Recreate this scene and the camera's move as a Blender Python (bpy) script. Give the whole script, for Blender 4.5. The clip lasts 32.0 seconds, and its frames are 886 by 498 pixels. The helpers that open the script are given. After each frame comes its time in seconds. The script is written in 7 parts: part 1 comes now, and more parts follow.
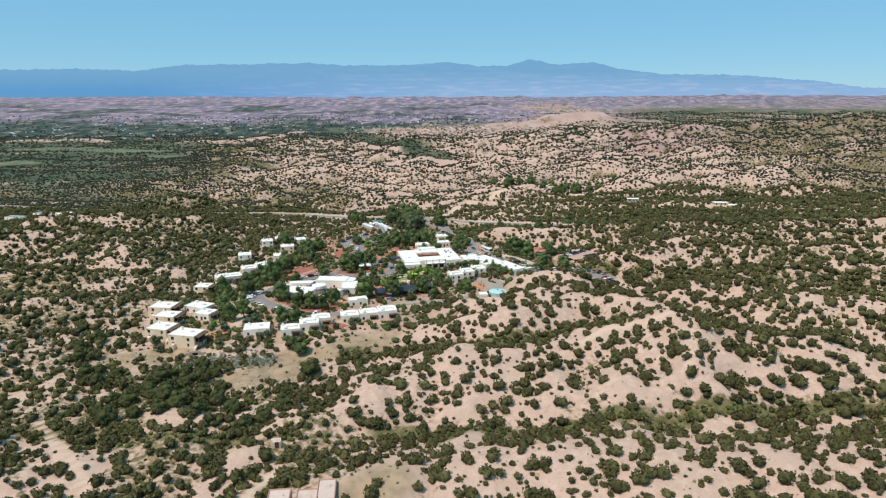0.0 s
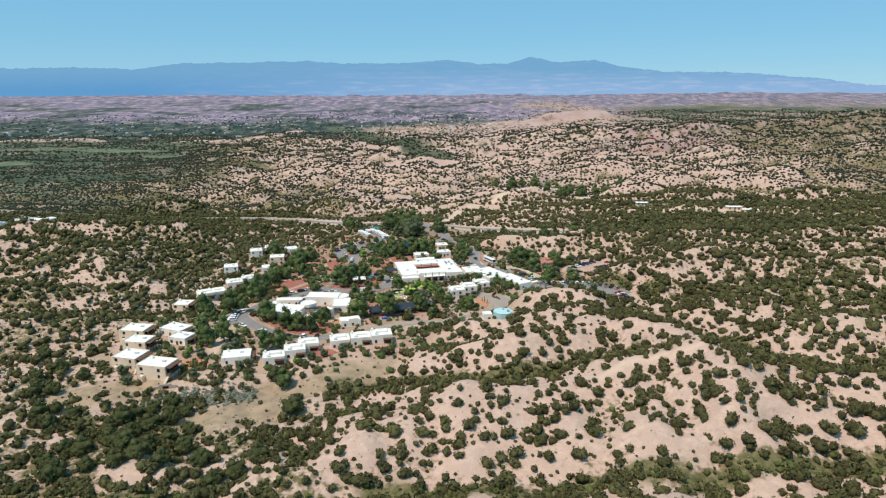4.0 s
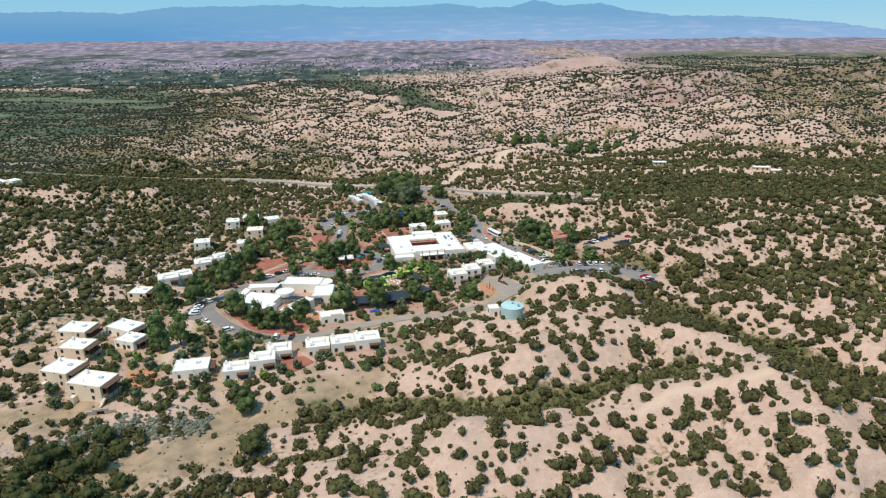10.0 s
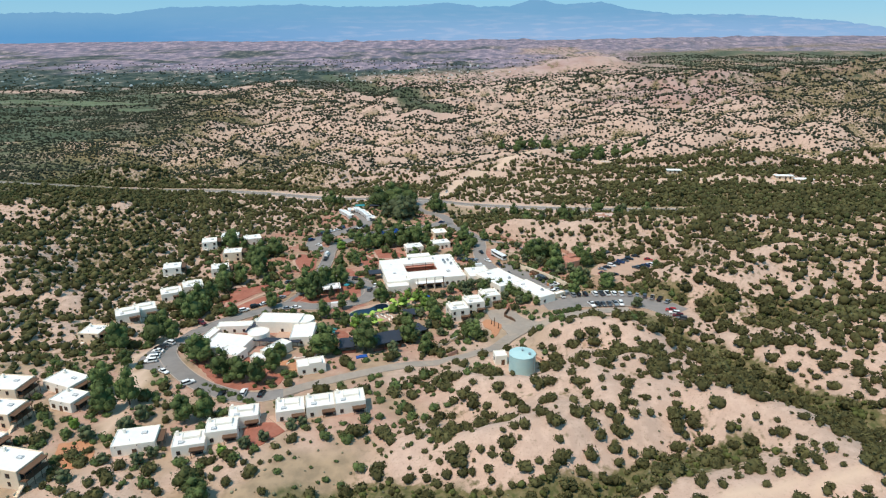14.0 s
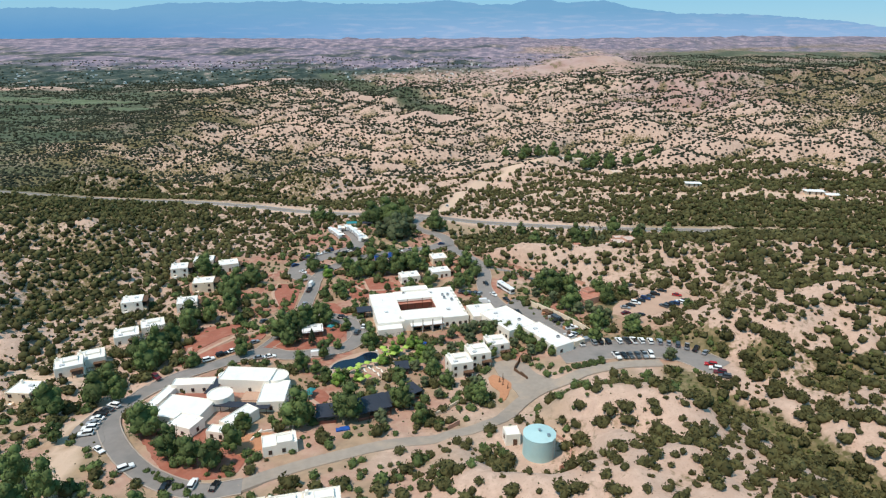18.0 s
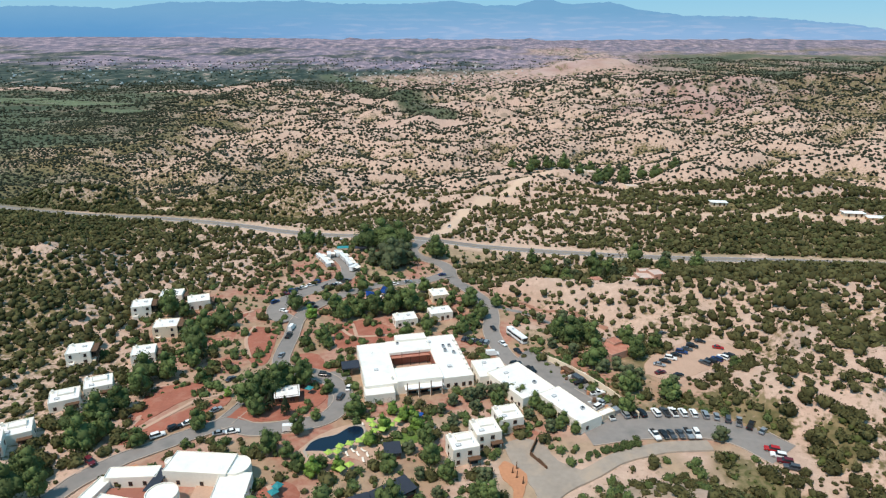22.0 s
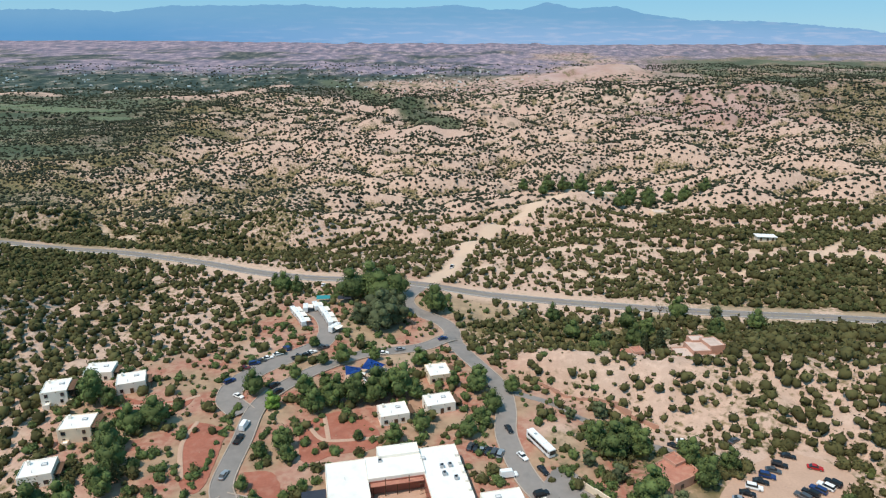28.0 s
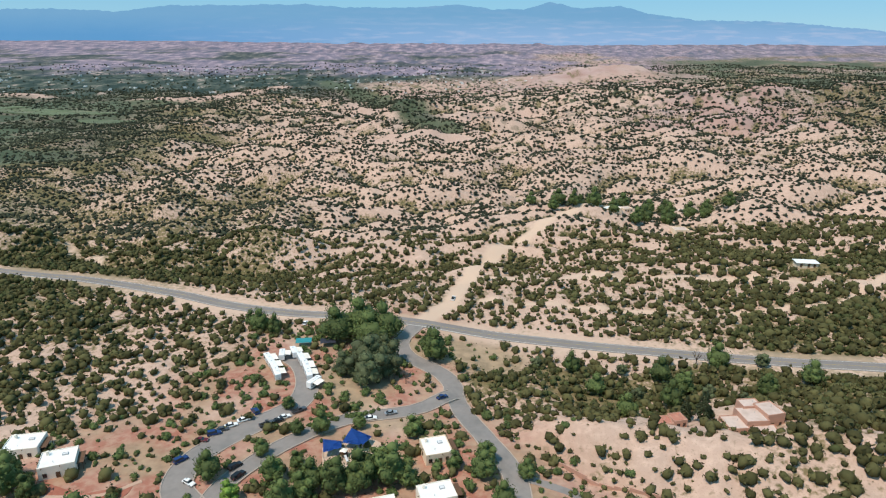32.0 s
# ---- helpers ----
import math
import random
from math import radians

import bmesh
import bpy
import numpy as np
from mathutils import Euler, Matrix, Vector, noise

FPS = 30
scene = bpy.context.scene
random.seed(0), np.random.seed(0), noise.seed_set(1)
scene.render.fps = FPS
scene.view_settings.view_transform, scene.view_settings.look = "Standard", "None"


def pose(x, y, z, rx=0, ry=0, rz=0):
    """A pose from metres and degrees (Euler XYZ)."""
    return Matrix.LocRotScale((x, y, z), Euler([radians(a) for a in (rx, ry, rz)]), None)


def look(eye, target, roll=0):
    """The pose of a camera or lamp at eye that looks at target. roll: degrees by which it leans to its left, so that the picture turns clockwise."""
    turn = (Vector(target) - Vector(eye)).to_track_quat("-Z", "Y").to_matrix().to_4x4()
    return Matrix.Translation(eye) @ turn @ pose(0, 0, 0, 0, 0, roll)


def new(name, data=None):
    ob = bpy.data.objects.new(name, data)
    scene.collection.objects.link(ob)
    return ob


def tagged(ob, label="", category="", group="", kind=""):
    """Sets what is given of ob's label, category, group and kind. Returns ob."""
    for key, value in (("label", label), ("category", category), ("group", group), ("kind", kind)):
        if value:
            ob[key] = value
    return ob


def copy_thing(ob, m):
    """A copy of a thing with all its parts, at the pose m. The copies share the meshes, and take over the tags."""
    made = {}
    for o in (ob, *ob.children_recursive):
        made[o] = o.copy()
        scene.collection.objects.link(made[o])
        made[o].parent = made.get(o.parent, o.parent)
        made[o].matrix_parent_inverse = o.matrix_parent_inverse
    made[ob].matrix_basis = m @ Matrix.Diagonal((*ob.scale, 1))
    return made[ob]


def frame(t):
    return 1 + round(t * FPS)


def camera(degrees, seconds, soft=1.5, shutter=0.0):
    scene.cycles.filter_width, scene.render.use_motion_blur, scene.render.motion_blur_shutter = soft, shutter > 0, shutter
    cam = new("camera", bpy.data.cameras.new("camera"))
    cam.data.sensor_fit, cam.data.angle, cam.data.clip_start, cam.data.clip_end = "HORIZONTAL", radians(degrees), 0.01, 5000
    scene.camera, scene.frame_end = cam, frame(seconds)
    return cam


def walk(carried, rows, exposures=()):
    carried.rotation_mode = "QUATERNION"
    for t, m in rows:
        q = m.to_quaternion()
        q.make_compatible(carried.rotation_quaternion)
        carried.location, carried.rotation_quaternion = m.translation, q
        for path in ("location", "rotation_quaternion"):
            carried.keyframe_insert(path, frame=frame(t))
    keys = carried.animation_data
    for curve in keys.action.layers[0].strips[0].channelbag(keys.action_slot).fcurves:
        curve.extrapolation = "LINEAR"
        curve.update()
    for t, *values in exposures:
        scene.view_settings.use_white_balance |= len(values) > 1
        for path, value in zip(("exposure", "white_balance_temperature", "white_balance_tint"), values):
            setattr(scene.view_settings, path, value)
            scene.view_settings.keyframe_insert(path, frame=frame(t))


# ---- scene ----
# ---- the camera and its flight ----
PATH = [
    (0, 0.00, 0.00, 105.60, 14.146, -0.112, -0.133),
    (1, 0.23, 8.06, 106.02, 14.192, -0.066, -0.141),
    (2, 0.26, 15.94, 106.31, 14.265, -0.050, -0.156),
    (3, 0.24, 23.87, 106.53, 14.261, -0.062, -0.194),
    (4, 0.29, 32.14, 106.81, 14.321, -0.073, -0.239),
    (5, 0.39, 40.60, 107.03, 14.892, -0.089, -0.262),
    (6, 0.56, 49.25, 107.18, 15.896, -0.084, -0.268),
    (7, 0.83, 58.21, 107.33, 17.011, -0.082, -0.260),
    (8, 1.10, 67.30, 107.42, 18.166, -0.068, -0.265),
    (9, 1.21, 76.62, 107.54, 18.900, -0.044, -0.292),
    (10, 1.36, 86.53, 107.75, 18.898, -0.003, -0.319),
    (11, 1.70, 96.88, 107.85, 18.971, 0.007, -0.366),
    (12, 1.91, 107.58, 107.79, 18.944, 0.042, -0.437),
    (13, 2.16, 118.47, 107.69, 18.923, 0.019, -0.473),
    (14, 2.35, 129.63, 107.82, 18.938, 0.000, -0.488),
    (15, 2.51, 141.06, 108.13, 18.975, -0.020, -0.431),
    (16, 2.59, 152.82, 108.54, 19.039, -0.039, -0.332),
    (17, 2.56, 164.81, 109.03, 19.082, -0.027, -0.214),
    (18, 2.52, 176.85, 109.46, 19.123, -0.025, -0.109),
    (19, 2.46, 188.99, 109.86, 19.119, -0.001, -0.029),
    (20, 2.54, 201.23, 110.37, 19.100, 0.058, 0.075),
    (21, 2.63, 213.32, 110.85, 19.090, 0.117, 0.152),
    (22, 2.83, 225.25, 111.15, 19.073, 0.161, 0.227),
    (23, 3.04, 237.15, 111.38, 18.998, 0.215, 0.296),
    (24, 3.20, 249.09, 111.76, 18.978, 0.278, 0.319),
    (25, 3.47, 261.08, 112.09, 18.931, 0.364, 0.337),
    (26, 3.68, 273.15, 112.17, 18.869, 0.445, 0.337),
    (27, 3.77, 285.29, 112.11, 18.781, 0.487, 0.331),
    (28, 3.68, 297.52, 112.05, 18.738, 0.508, 0.344),
    (29, 3.63, 309.79, 112.17, 18.738, 0.494, 0.391),
    (30, 3.59, 322.01, 112.30, 18.757, 0.520, 0.419),
    (31, 3.68, 334.14, 112.34, 18.767, 0.570, 0.418),
    (32, 3.83, 346.20, 112.28, 18.733, 0.647, 0.382),
]
cam = camera(70, 32.0, 1.2)
walk(cam, [(t, pose(x, y, z, 90 - tilt, 0, turn) @ pose(0, 0, 0, 0, 0, lean)) for t, x, y, z, tilt, turn, lean in PATH],
     [(0, -0.36), (32, -0.36)])

# ---- sky and sun ----
SUN_TURN, SUN_HEIGHT = radians(231), radians(62)
world = bpy.data.worlds.new("sky")
scene.world = world
world.use_nodes = True
sky = world.node_tree.nodes.new("ShaderNodeTexSky")
sky.sky_type, sky.sun_disc = "NISHITA", False
sky.sun_elevation, sky.sun_rotation = SUN_HEIGHT, SUN_TURN
sky.altitude, sky.air_density, sky.dust_density, sky.ozone_density = 2000, 1.0, 0.0, 5.0
ground_light = world.node_tree.nodes["Background"]
ground_light.inputs["Strength"].default_value = 0.13
tint = world.node_tree.nodes.new("ShaderNodeMix")
tint.data_type = "RGBA"
tint.inputs["Factor"].default_value, tint.inputs["B"].default_value = 0.68, (2.05, 5.5, 8.0, 1)
world.node_tree.links.new(sky.outputs[0], tint.inputs["A"])
world.node_tree.links.new(tint.outputs["Result"], ground_light.inputs["Color"])
sun_lamp = bpy.data.lights.new("sun", "SUN")
sun_lamp.energy, sun_lamp.angle, sun_lamp.color = 4.9, radians(0.53), (1.0, 0.88, 0.77)
sun = new("sun", sun_lamp)
sun_way = Vector((math.sin(SUN_TURN) * math.cos(SUN_HEIGHT), math.cos(SUN_TURN) * math.cos(SUN_HEIGHT), math.sin(SUN_HEIGHT)))
sun.matrix_world = look(sun_way * 900, (0, 0, 0))


# ---- materials ----
def material(name, colour, rough=0.8, metal=0.0, vary=0.15, size=1.0, bump=0.0, bump_size=6.0, dirt=None, island=0.0, each=0.0, spec=0.3):
    """A painted, stony or leafy surface: two scales of mottling, an optional second colour in stains, fine relief."""
    m = bpy.data.materials.new(name)
    m.use_nodes = True
    n, l = m.node_tree.nodes, m.node_tree.links
    b = n["Principled BSDF"]
    b.inputs["Roughness"].default_value, b.inputs["Metallic"].default_value = rough, metal
    b.inputs["Specular IOR Level"].default_value = spec
    place = n.new("ShaderNodeTexCoord").outputs["Object"] if each < 0 else n.new("ShaderNodeNewGeometry").outputs["Position"]
    fine, broad = n.new("ShaderNodeTexNoise"), n.new("ShaderNodeTexNoise")
    fine.inputs["Scale"].default_value, broad.inputs["Scale"].default_value = 3.0 / size, 0.35 / size
    fine.inputs["Detail"].default_value, broad.inputs["Detail"].default_value = 5, 3
    l.new(place, fine.inputs["Vector"]), l.new(place, broad.inputs["Vector"])
    add = n.new("ShaderNodeMath")
    add.operation = "ADD"
    l.new(fine.outputs[0], add.inputs[0]), l.new(broad.outputs[0], add.inputs[1])
    value = add.outputs[0]
    span = n.new("ShaderNodeMapRange")
    span.inputs["From Min"].default_value, span.inputs["From Max"].default_value = 0.6, 1.4
    span.inputs["To Min"].default_value, span.inputs["To Max"].default_value = 1 - vary, 1 + vary
    l.new(value, span.inputs["Value"])
    factor = span.outputs[0]
    for amount, node, socket in ((island, "ShaderNodeNewGeometry", "Random Per Island"), (abs(each), "ShaderNodeObjectInfo", "Random")):
        if amount:
            r = n.new("ShaderNodeMapRange")
            r.inputs["To Min"].default_value, r.inputs["To Max"].default_value = 1 - amount, 1 + amount
            l.new(n.new(node).outputs[socket], r.inputs["Value"])
            times = n.new("ShaderNodeMath")
            times.operation = "MULTIPLY"
            l.new(factor, times.inputs[0]), l.new(r.outputs[0], times.inputs[1])
            factor = times.outputs[0]
    scale = n.new("ShaderNodeVectorMath")
    scale.operation = "SCALE"
    l.new(factor, scale.inputs["Scale"])
    scale.inputs[0].default_value = colour
    out = scale.outputs[0]
    if dirt:
        stain = n.new("ShaderNodeTexNoise")
        stain.inputs["Scale"].default_value, stain.inputs["Detail"].default_value = 0.9 / size, 6
        l.new(place, stain.inputs["Vector"])
        cut = n.new("ShaderNodeMapRange")
        cut.inputs["From Min"].default_value, cut.inputs["From Max"].default_value = 0.5, 0.72
        l.new(stain.outputs[0], cut.inputs["Value"])
        mix = n.new("ShaderNodeMix")
        mix.data_type = "RGBA"
        mix.inputs["B"].default_value = (*dirt, 1)
        l.new(cut.outputs[0], mix.inputs["Factor"]), l.new(out, mix.inputs["A"])
        out = mix.outputs["Result"]
    l.new(out, b.inputs["Base Color"])
    if bump:
        grain, relief = n.new("ShaderNodeTexNoise"), n.new("ShaderNodeBump")
        grain.inputs["Scale"].default_value, grain.inputs["Detail"].default_value = bump_size, 6
        relief.inputs["Strength"].default_value, relief.inputs["Distance"].default_value = bump, 0.1
        l.new(place, grain.inputs["Vector"]), l.new(grain.outputs[0], relief.inputs["Height"])
        l.new(relief.outputs[0], b.inputs["Normal"])
    return m


def land_material():
    """Pink sand with pebbly mottling; scrub, red earth and wheel tracks where the land carries them. The far plain and
    valley carry a painted haze tint.
    """
    m = bpy.data.materials.new("land")
    m.use_nodes = True
    n, l = m.node_tree.nodes, m.node_tree.links
    b = n["Principled BSDF"]
    b.inputs["Roughness"].default_value, b.inputs["Specular IOR Level"].default_value = 0.95, 0.1
    place = n.new("ShaderNodeNewGeometry").outputs["Position"]

    def tex(scale, detail=4):
        t = n.new("ShaderNodeTexNoise")
        t.inputs["Scale"].default_value, t.inputs["Detail"].default_value = scale, detail
        l.new(place, t.inputs["Vector"])
        return t.outputs[0]

    def span(v, a, c, lo=0.0, hi=1.0):
        r = n.new("ShaderNodeMapRange")
        for key, x in (("From Min", a), ("From Max", c), ("To Min", lo), ("To Max", hi)):
            r.inputs[key].default_value = x
        l.new(v, r.inputs["Value"])
        return r.outputs[0]

    def mix(f, a, c):
        x = n.new("ShaderNodeMix")
        x.data_type = "RGBA"
        for key, v in (("Factor", f), ("A", a), ("B", c)):
            if isinstance(v, tuple):
                x.inputs[key].default_value = (*v, 1)
            else:
                l.new(v, x.inputs[key])
        return x.outputs["Result"]

    def times(a, c):
        x = n.new("ShaderNodeMath")
        x.operation = "MULTIPLY"
        l.new(a, x.inputs[0]), l.new(c, x.inputs[1])
        return x.outputs[0]

    def carried(name):
        a = n.new("ShaderNodeAttribute")
        a.attribute_name = name
        return a.outputs["Fac"]
    sand = mix(span(tex(0.02), 0.35, 0.65), (0.542, 0.375, 0.290), (0.494, 0.348, 0.267))
    sand = mix(span(tex(0.35, 6), 0.45, 0.7), sand, (0.605, 0.43, 0.335))
    sand = mix(span(tex(1.6, 6), 0.56, 0.75), sand, (0.40, 0.28, 0.205))
    # red earth, with a little lavender haze mixed into its paler tone
    red = mix(span(tex(0.01), 0.4, 0.65), (0.38, 0.235, 0.20), (0.47, 0.345, 0.31))
    out = mix(carried("red"), sand, red)
    out = mix(carried("clay"), out, mix(span(tex(0.4, 6), 0.4, 0.65), (0.36, 0.15, 0.105), (0.44, 0.26, 0.185)))
    scrub = mix(span(tex(0.3, 6), 0.4, 0.65), (0.115, 0.105, 0.045), (0.25, 0.185, 0.10))
    thick = n.new("ShaderNodeMath")
    thick.operation = "MULTIPLY_ADD"
    thick.inputs[1].default_value = 0.5
    l.new(carried("scrub"), thick.inputs[0]), l.new(tex(0.5, 6), thick.inputs[2])
    out = mix(span(thick.outputs[0], 0.66, 0.84), out, scrub)
    straw = mix(span(tex(0.25, 6), 0.4, 0.65), (0.41, 0.295, 0.19), (0.29, 0.215, 0.14))
    out = mix(carried("straw"), out, straw)
    out = mix(carried("track"), out, (0.61, 0.445, 0.33))
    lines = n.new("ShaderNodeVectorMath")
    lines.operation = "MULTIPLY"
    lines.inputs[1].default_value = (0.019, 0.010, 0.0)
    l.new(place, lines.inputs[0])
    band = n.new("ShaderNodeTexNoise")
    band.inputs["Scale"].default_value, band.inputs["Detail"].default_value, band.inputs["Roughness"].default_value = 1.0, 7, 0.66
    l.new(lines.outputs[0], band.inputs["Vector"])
    # distance haze put into the colours: lavender plain, bluish green valley
    hazy_plain = mix(span(band.outputs[0], 0.38, 0.50), (0.125, 0.13, 0.175), (0.225, 0.185, 0.225))
    hazy_plain = mix(span(band.outputs[0], 0.50, 0.62), hazy_plain, (0.41, 0.315, 0.345))
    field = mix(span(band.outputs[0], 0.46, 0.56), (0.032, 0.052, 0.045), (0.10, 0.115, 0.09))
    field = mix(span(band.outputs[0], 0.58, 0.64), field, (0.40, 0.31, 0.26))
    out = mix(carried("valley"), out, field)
    out = mix(carried("plain"), out, hazy_plain)
    dots = n.new("ShaderNodeTexVoronoi")
    dots.inputs["Scale"].default_value = 0.055
    l.new(place, dots.inputs["Vector"])
    bush = times(span(dots.outputs["Distance"], 0.42, 0.30), carried("speckle"))
    out = mix(bush, out, (0.075, 0.085, 0.05))
    green = mix(span(tex(0.006, 5), 0.4, 0.6), (0.062, 0.088, 0.055), (0.115, 0.135, 0.085))
    out = mix(carried("green"), out, green)
    grass = mix(span(tex(0.7, 6), 0.38, 0.62), (0.075, 0.088, 0.030), (0.20, 0.165, 0.085))
    out = mix(carried("lush"), out, grass)
    l.new(out, b.inputs["Base Color"])
    relief = n.new("ShaderNodeBump")
    relief.inputs["Strength"].default_value, relief.inputs["Distance"].default_value = 0.5, 0.35
    l.new(tex(0.9, 8), relief.inputs["Height"]), l.new(relief.outputs[0], b.inputs["Normal"])
    return m


LAND = land_material()
JUNIPER = material("juniper", (0.088, 0.083, 0.034), 0.9, vary=0.25, size=8, island=0.4, spec=0.1)
# distant bushes: bluer than the near ones, with haze painted into the green
JUNIPER_HAZED = material("juniper_hazed", (0.042, 0.048, 0.030), 0.9, vary=0.2, size=30, island=0.35, spec=0.1)
SAGE = material("sage", (0.21, 0.205, 0.13), 0.9, vary=0.2, size=4, island=0.4, spec=0.1)
DARK_JUNIPER = material("dark_juniper", (0.066, 0.074, 0.028), 0.9, vary=0.2, size=6, island=0.35, spec=0.1)
BLUE_SAGE = material("blue_sage", (0.25, 0.265, 0.20), 0.9, vary=0.2, size=3, island=0.35, spec=0.1)
GULLY_GREEN = material("gully_green", (0.088, 0.100, 0.032), 0.9, vary=0.25, size=6, island=0.35, spec=0.1)
LEAF = material("leaf", (0.088, 0.120, 0.036), 0.8, vary=0.2, size=6, island=0.32, each=0.22)
LEAF_LIGHT = material("leaf_light", (0.13, 0.21, 0.035), 0.75, vary=0.2, size=6, island=0.4, each=0.15)
LEAF_PLUM = material("leaf_grey", (0.088, 0.105, 0.048), 0.8, vary=0.2, size=6, island=0.4, each=0.15)
BARK = material("bark", (0.12, 0.085, 0.06), 0.95, vary=0.3, size=0.5, bump=0.6)
SANDY_TAR = material("sandy_tar", (0.34, 0.285, 0.235), 0.95, vary=0.14, size=5, bump=0.3, dirt=(0.43, 0.335, 0.255))
ASPHALT = material("asphalt", (0.255, 0.228, 0.208), 0.95, vary=0.12, size=6, bump=0.2, dirt=(0.20, 0.185, 0.17))
HIGHWAY_TAR = material("highway_tar", (0.225, 0.20, 0.185), 0.95, vary=0.12, size=8, bump=0.2, dirt=(0.25, 0.225, 0.20))
DIRT = material("dirt", (0.54, 0.39, 0.285), 0.95, vary=0.14, size=6, bump=0.4, dirt=(0.42, 0.31, 0.22))
LINE_WHITE = material("line_white", (0.6, 0.58, 0.54), 0.8, vary=0.2)
LINE_YELLOW = material("line_yellow", (0.5, 0.36, 0.08), 0.8, vary=0.2)
KERB = material("kerb", (0.42, 0.345, 0.285), 0.9, vary=0.12, size=2)
GRAVEL = material("red_gravel", (0.35, 0.125, 0.082), 0.95, vary=0.2, size=3, bump=0.6, dirt=(0.40, 0.18, 0.125))
CLAY = material("orange_clay", (0.50, 0.235, 0.125), 0.95, vary=0.15, size=3, bump=0.3)
PATHWAY = material("pathway", (0.50, 0.33, 0.24), 0.95, vary=0.12, size=2, bump=0.2)
LAWN = material("lawn", (0.11, 0.17, 0.035), 0.95, vary=0.3, size=3, bump=0.6, dirt=(0.20, 0.20, 0.07))
MEADOW = material("meadow", (0.12, 0.15, 0.085), 0.95, vary=0.3, size=30, dirt=(0.19, 0.19, 0.125))
STUCCO = material("stucco", (0.80, 0.64, 0.47), 0.95, vary=0.07, size=2, bump=0.25, each=0.05)
PALE = material("pale_stucco", (0.88, 0.81, 0.70), 0.95, vary=0.06, size=2, bump=0.25, each=0.04)
PINK = material("pink_stucco", (0.52, 0.30, 0.22), 0.95, vary=0.08, size=2, bump=0.25)
ROOF = material("white_roofing", (0.82, 0.81, 0.78), 0.8, vary=0.05, size=3, dirt=(0.74, 0.71, 0.65))
ROOF_PINK = material("pink_roofing", (0.60, 0.47, 0.40), 0.85, vary=0.1, size=3, dirt=(0.5, 0.37, 0.3))
ROOF_RED = material("red_roofing", (0.45, 0.19, 0.13), 0.85, vary=0.15, size=2, dirt=(0.52, 0.28, 0.2))
SLATE = material("dark_roofing", (0.035, 0.04, 0.055), 0.6, vary=0.15, size=2)
TIMBER = material("timber", (0.13, 0.07, 0.04), 0.8, vary=0.25, size=0.6, bump=0.3)
BRICK_RED = material("brick_floor", (0.33, 0.13, 0.09), 0.9, vary=0.15, size=1)
GLASS = material("window_glass", (0.025, 0.03, 0.035), 0.08, vary=0.05, spec=0.6)
METAL = material("galvanised", (0.45, 0.46, 0.47), 0.45, 0.8, vary=0.1)
TANK_BLUE = material("tank_paint", (0.42, 0.62, 0.62), 0.6, vary=0.05, size=4, dirt=(0.47, 0.62, 0.60))
WATER = material("pool_water", (0.006, 0.016, 0.035), 0.12, vary=0.1, bump=0.05, bump_size=2, spec=0.5)
LIME = material("lime_canvas", (0.38, 0.52, 0.10), 0.8, vary=0.08)
BLUE_CANVAS = material("blue_canvas", (0.02, 0.09, 0.36), 0.7, vary=0.1)
TEAL_CANVAS = material("teal_canvas", (0.03, 0.24, 0.26), 0.7, vary=0.1)
RUBBER = material("rubber", (0.02, 0.02, 0.02), 0.85, vary=0.1)
LAMP_GLASS = material("lamp_glass", (0.7, 0.7, 0.68), 0.15, vary=0.02, spec=0.5)
TAIL_RED = material("tail_red", (0.35, 0.02, 0.02), 0.25, vary=0.02, spec=0.5)
PAINT = {name: material("paint_" + name, c, r, me, vary=0.03, spec=0.5) for name, c, r, me in (
    ("white", (0.84, 0.84, 0.82), 0.25, 0), ("black", (0.012, 0.012, 0.014), 0.2, 0), ("grey", (0.10, 0.11, 0.12), 0.3, 0.4), ("silver", (0.42, 0.43, 0.44), 0.3, 0.5),
    ("red", (0.42, 0.015, 0.015), 0.25, 0), ("blue", (0.02, 0.05, 0.16), 0.25, 0.2), ("maroon", (0.12, 0.012, 0.018), 0.25, 0))}


# ---- the lie of the land ----
def smooth(a, b, v):
    u = np.clip((v - a) / (b - a), 0, 1)
    return u * u * (3 - 2 * u)


def rand2(i, j, s):
    n = np.sin(i * 127.1 + j * 311.7 + s * 74.7) * 43758.5453
    return n - np.floor(n)


def noise2(x, y, s=0):
    """Gradient noise in the plane, about -1 to 1."""
    i, j = np.floor(x), np.floor(y)
    u, v = x - i, y - j
    fu, fv = u * u * u * (u * (u * 6 - 15) + 10), v * v * v * (v * (v * 6 - 15) + 10)

    def corner(a, b):
        w = rand2(i + a, j + b, s) * 2 * np.pi
        return np.cos(w) * (u - a) + np.sin(w) * (v - b)
    p = corner(0, 0) * (1 - fu) + corner(1, 0) * fu
    q = corner(0, 1) * (1 - fu) + corner(1, 1) * fu
    return 1.5 * (p * (1 - fv) + q * fv)


def along(x, y, line):
    """How far each place is from a bent line, and how far along it (0 to 1 a stretch)."""
    best = np.full(np.shape(x), 1e9)
    for (x0, y0), (x1, y1) in zip(line[:-1], line[1:]):
        dx, dy = x1 - x0, y1 - y0
        k = np.clip(((x - x0) * dx + (y - y0) * dy) / (dx * dx + dy * dy), 0, 1)
        best = np.minimum(best, np.hypot(x - x0 - k * dx, y - y0 - k * dy))
    return best


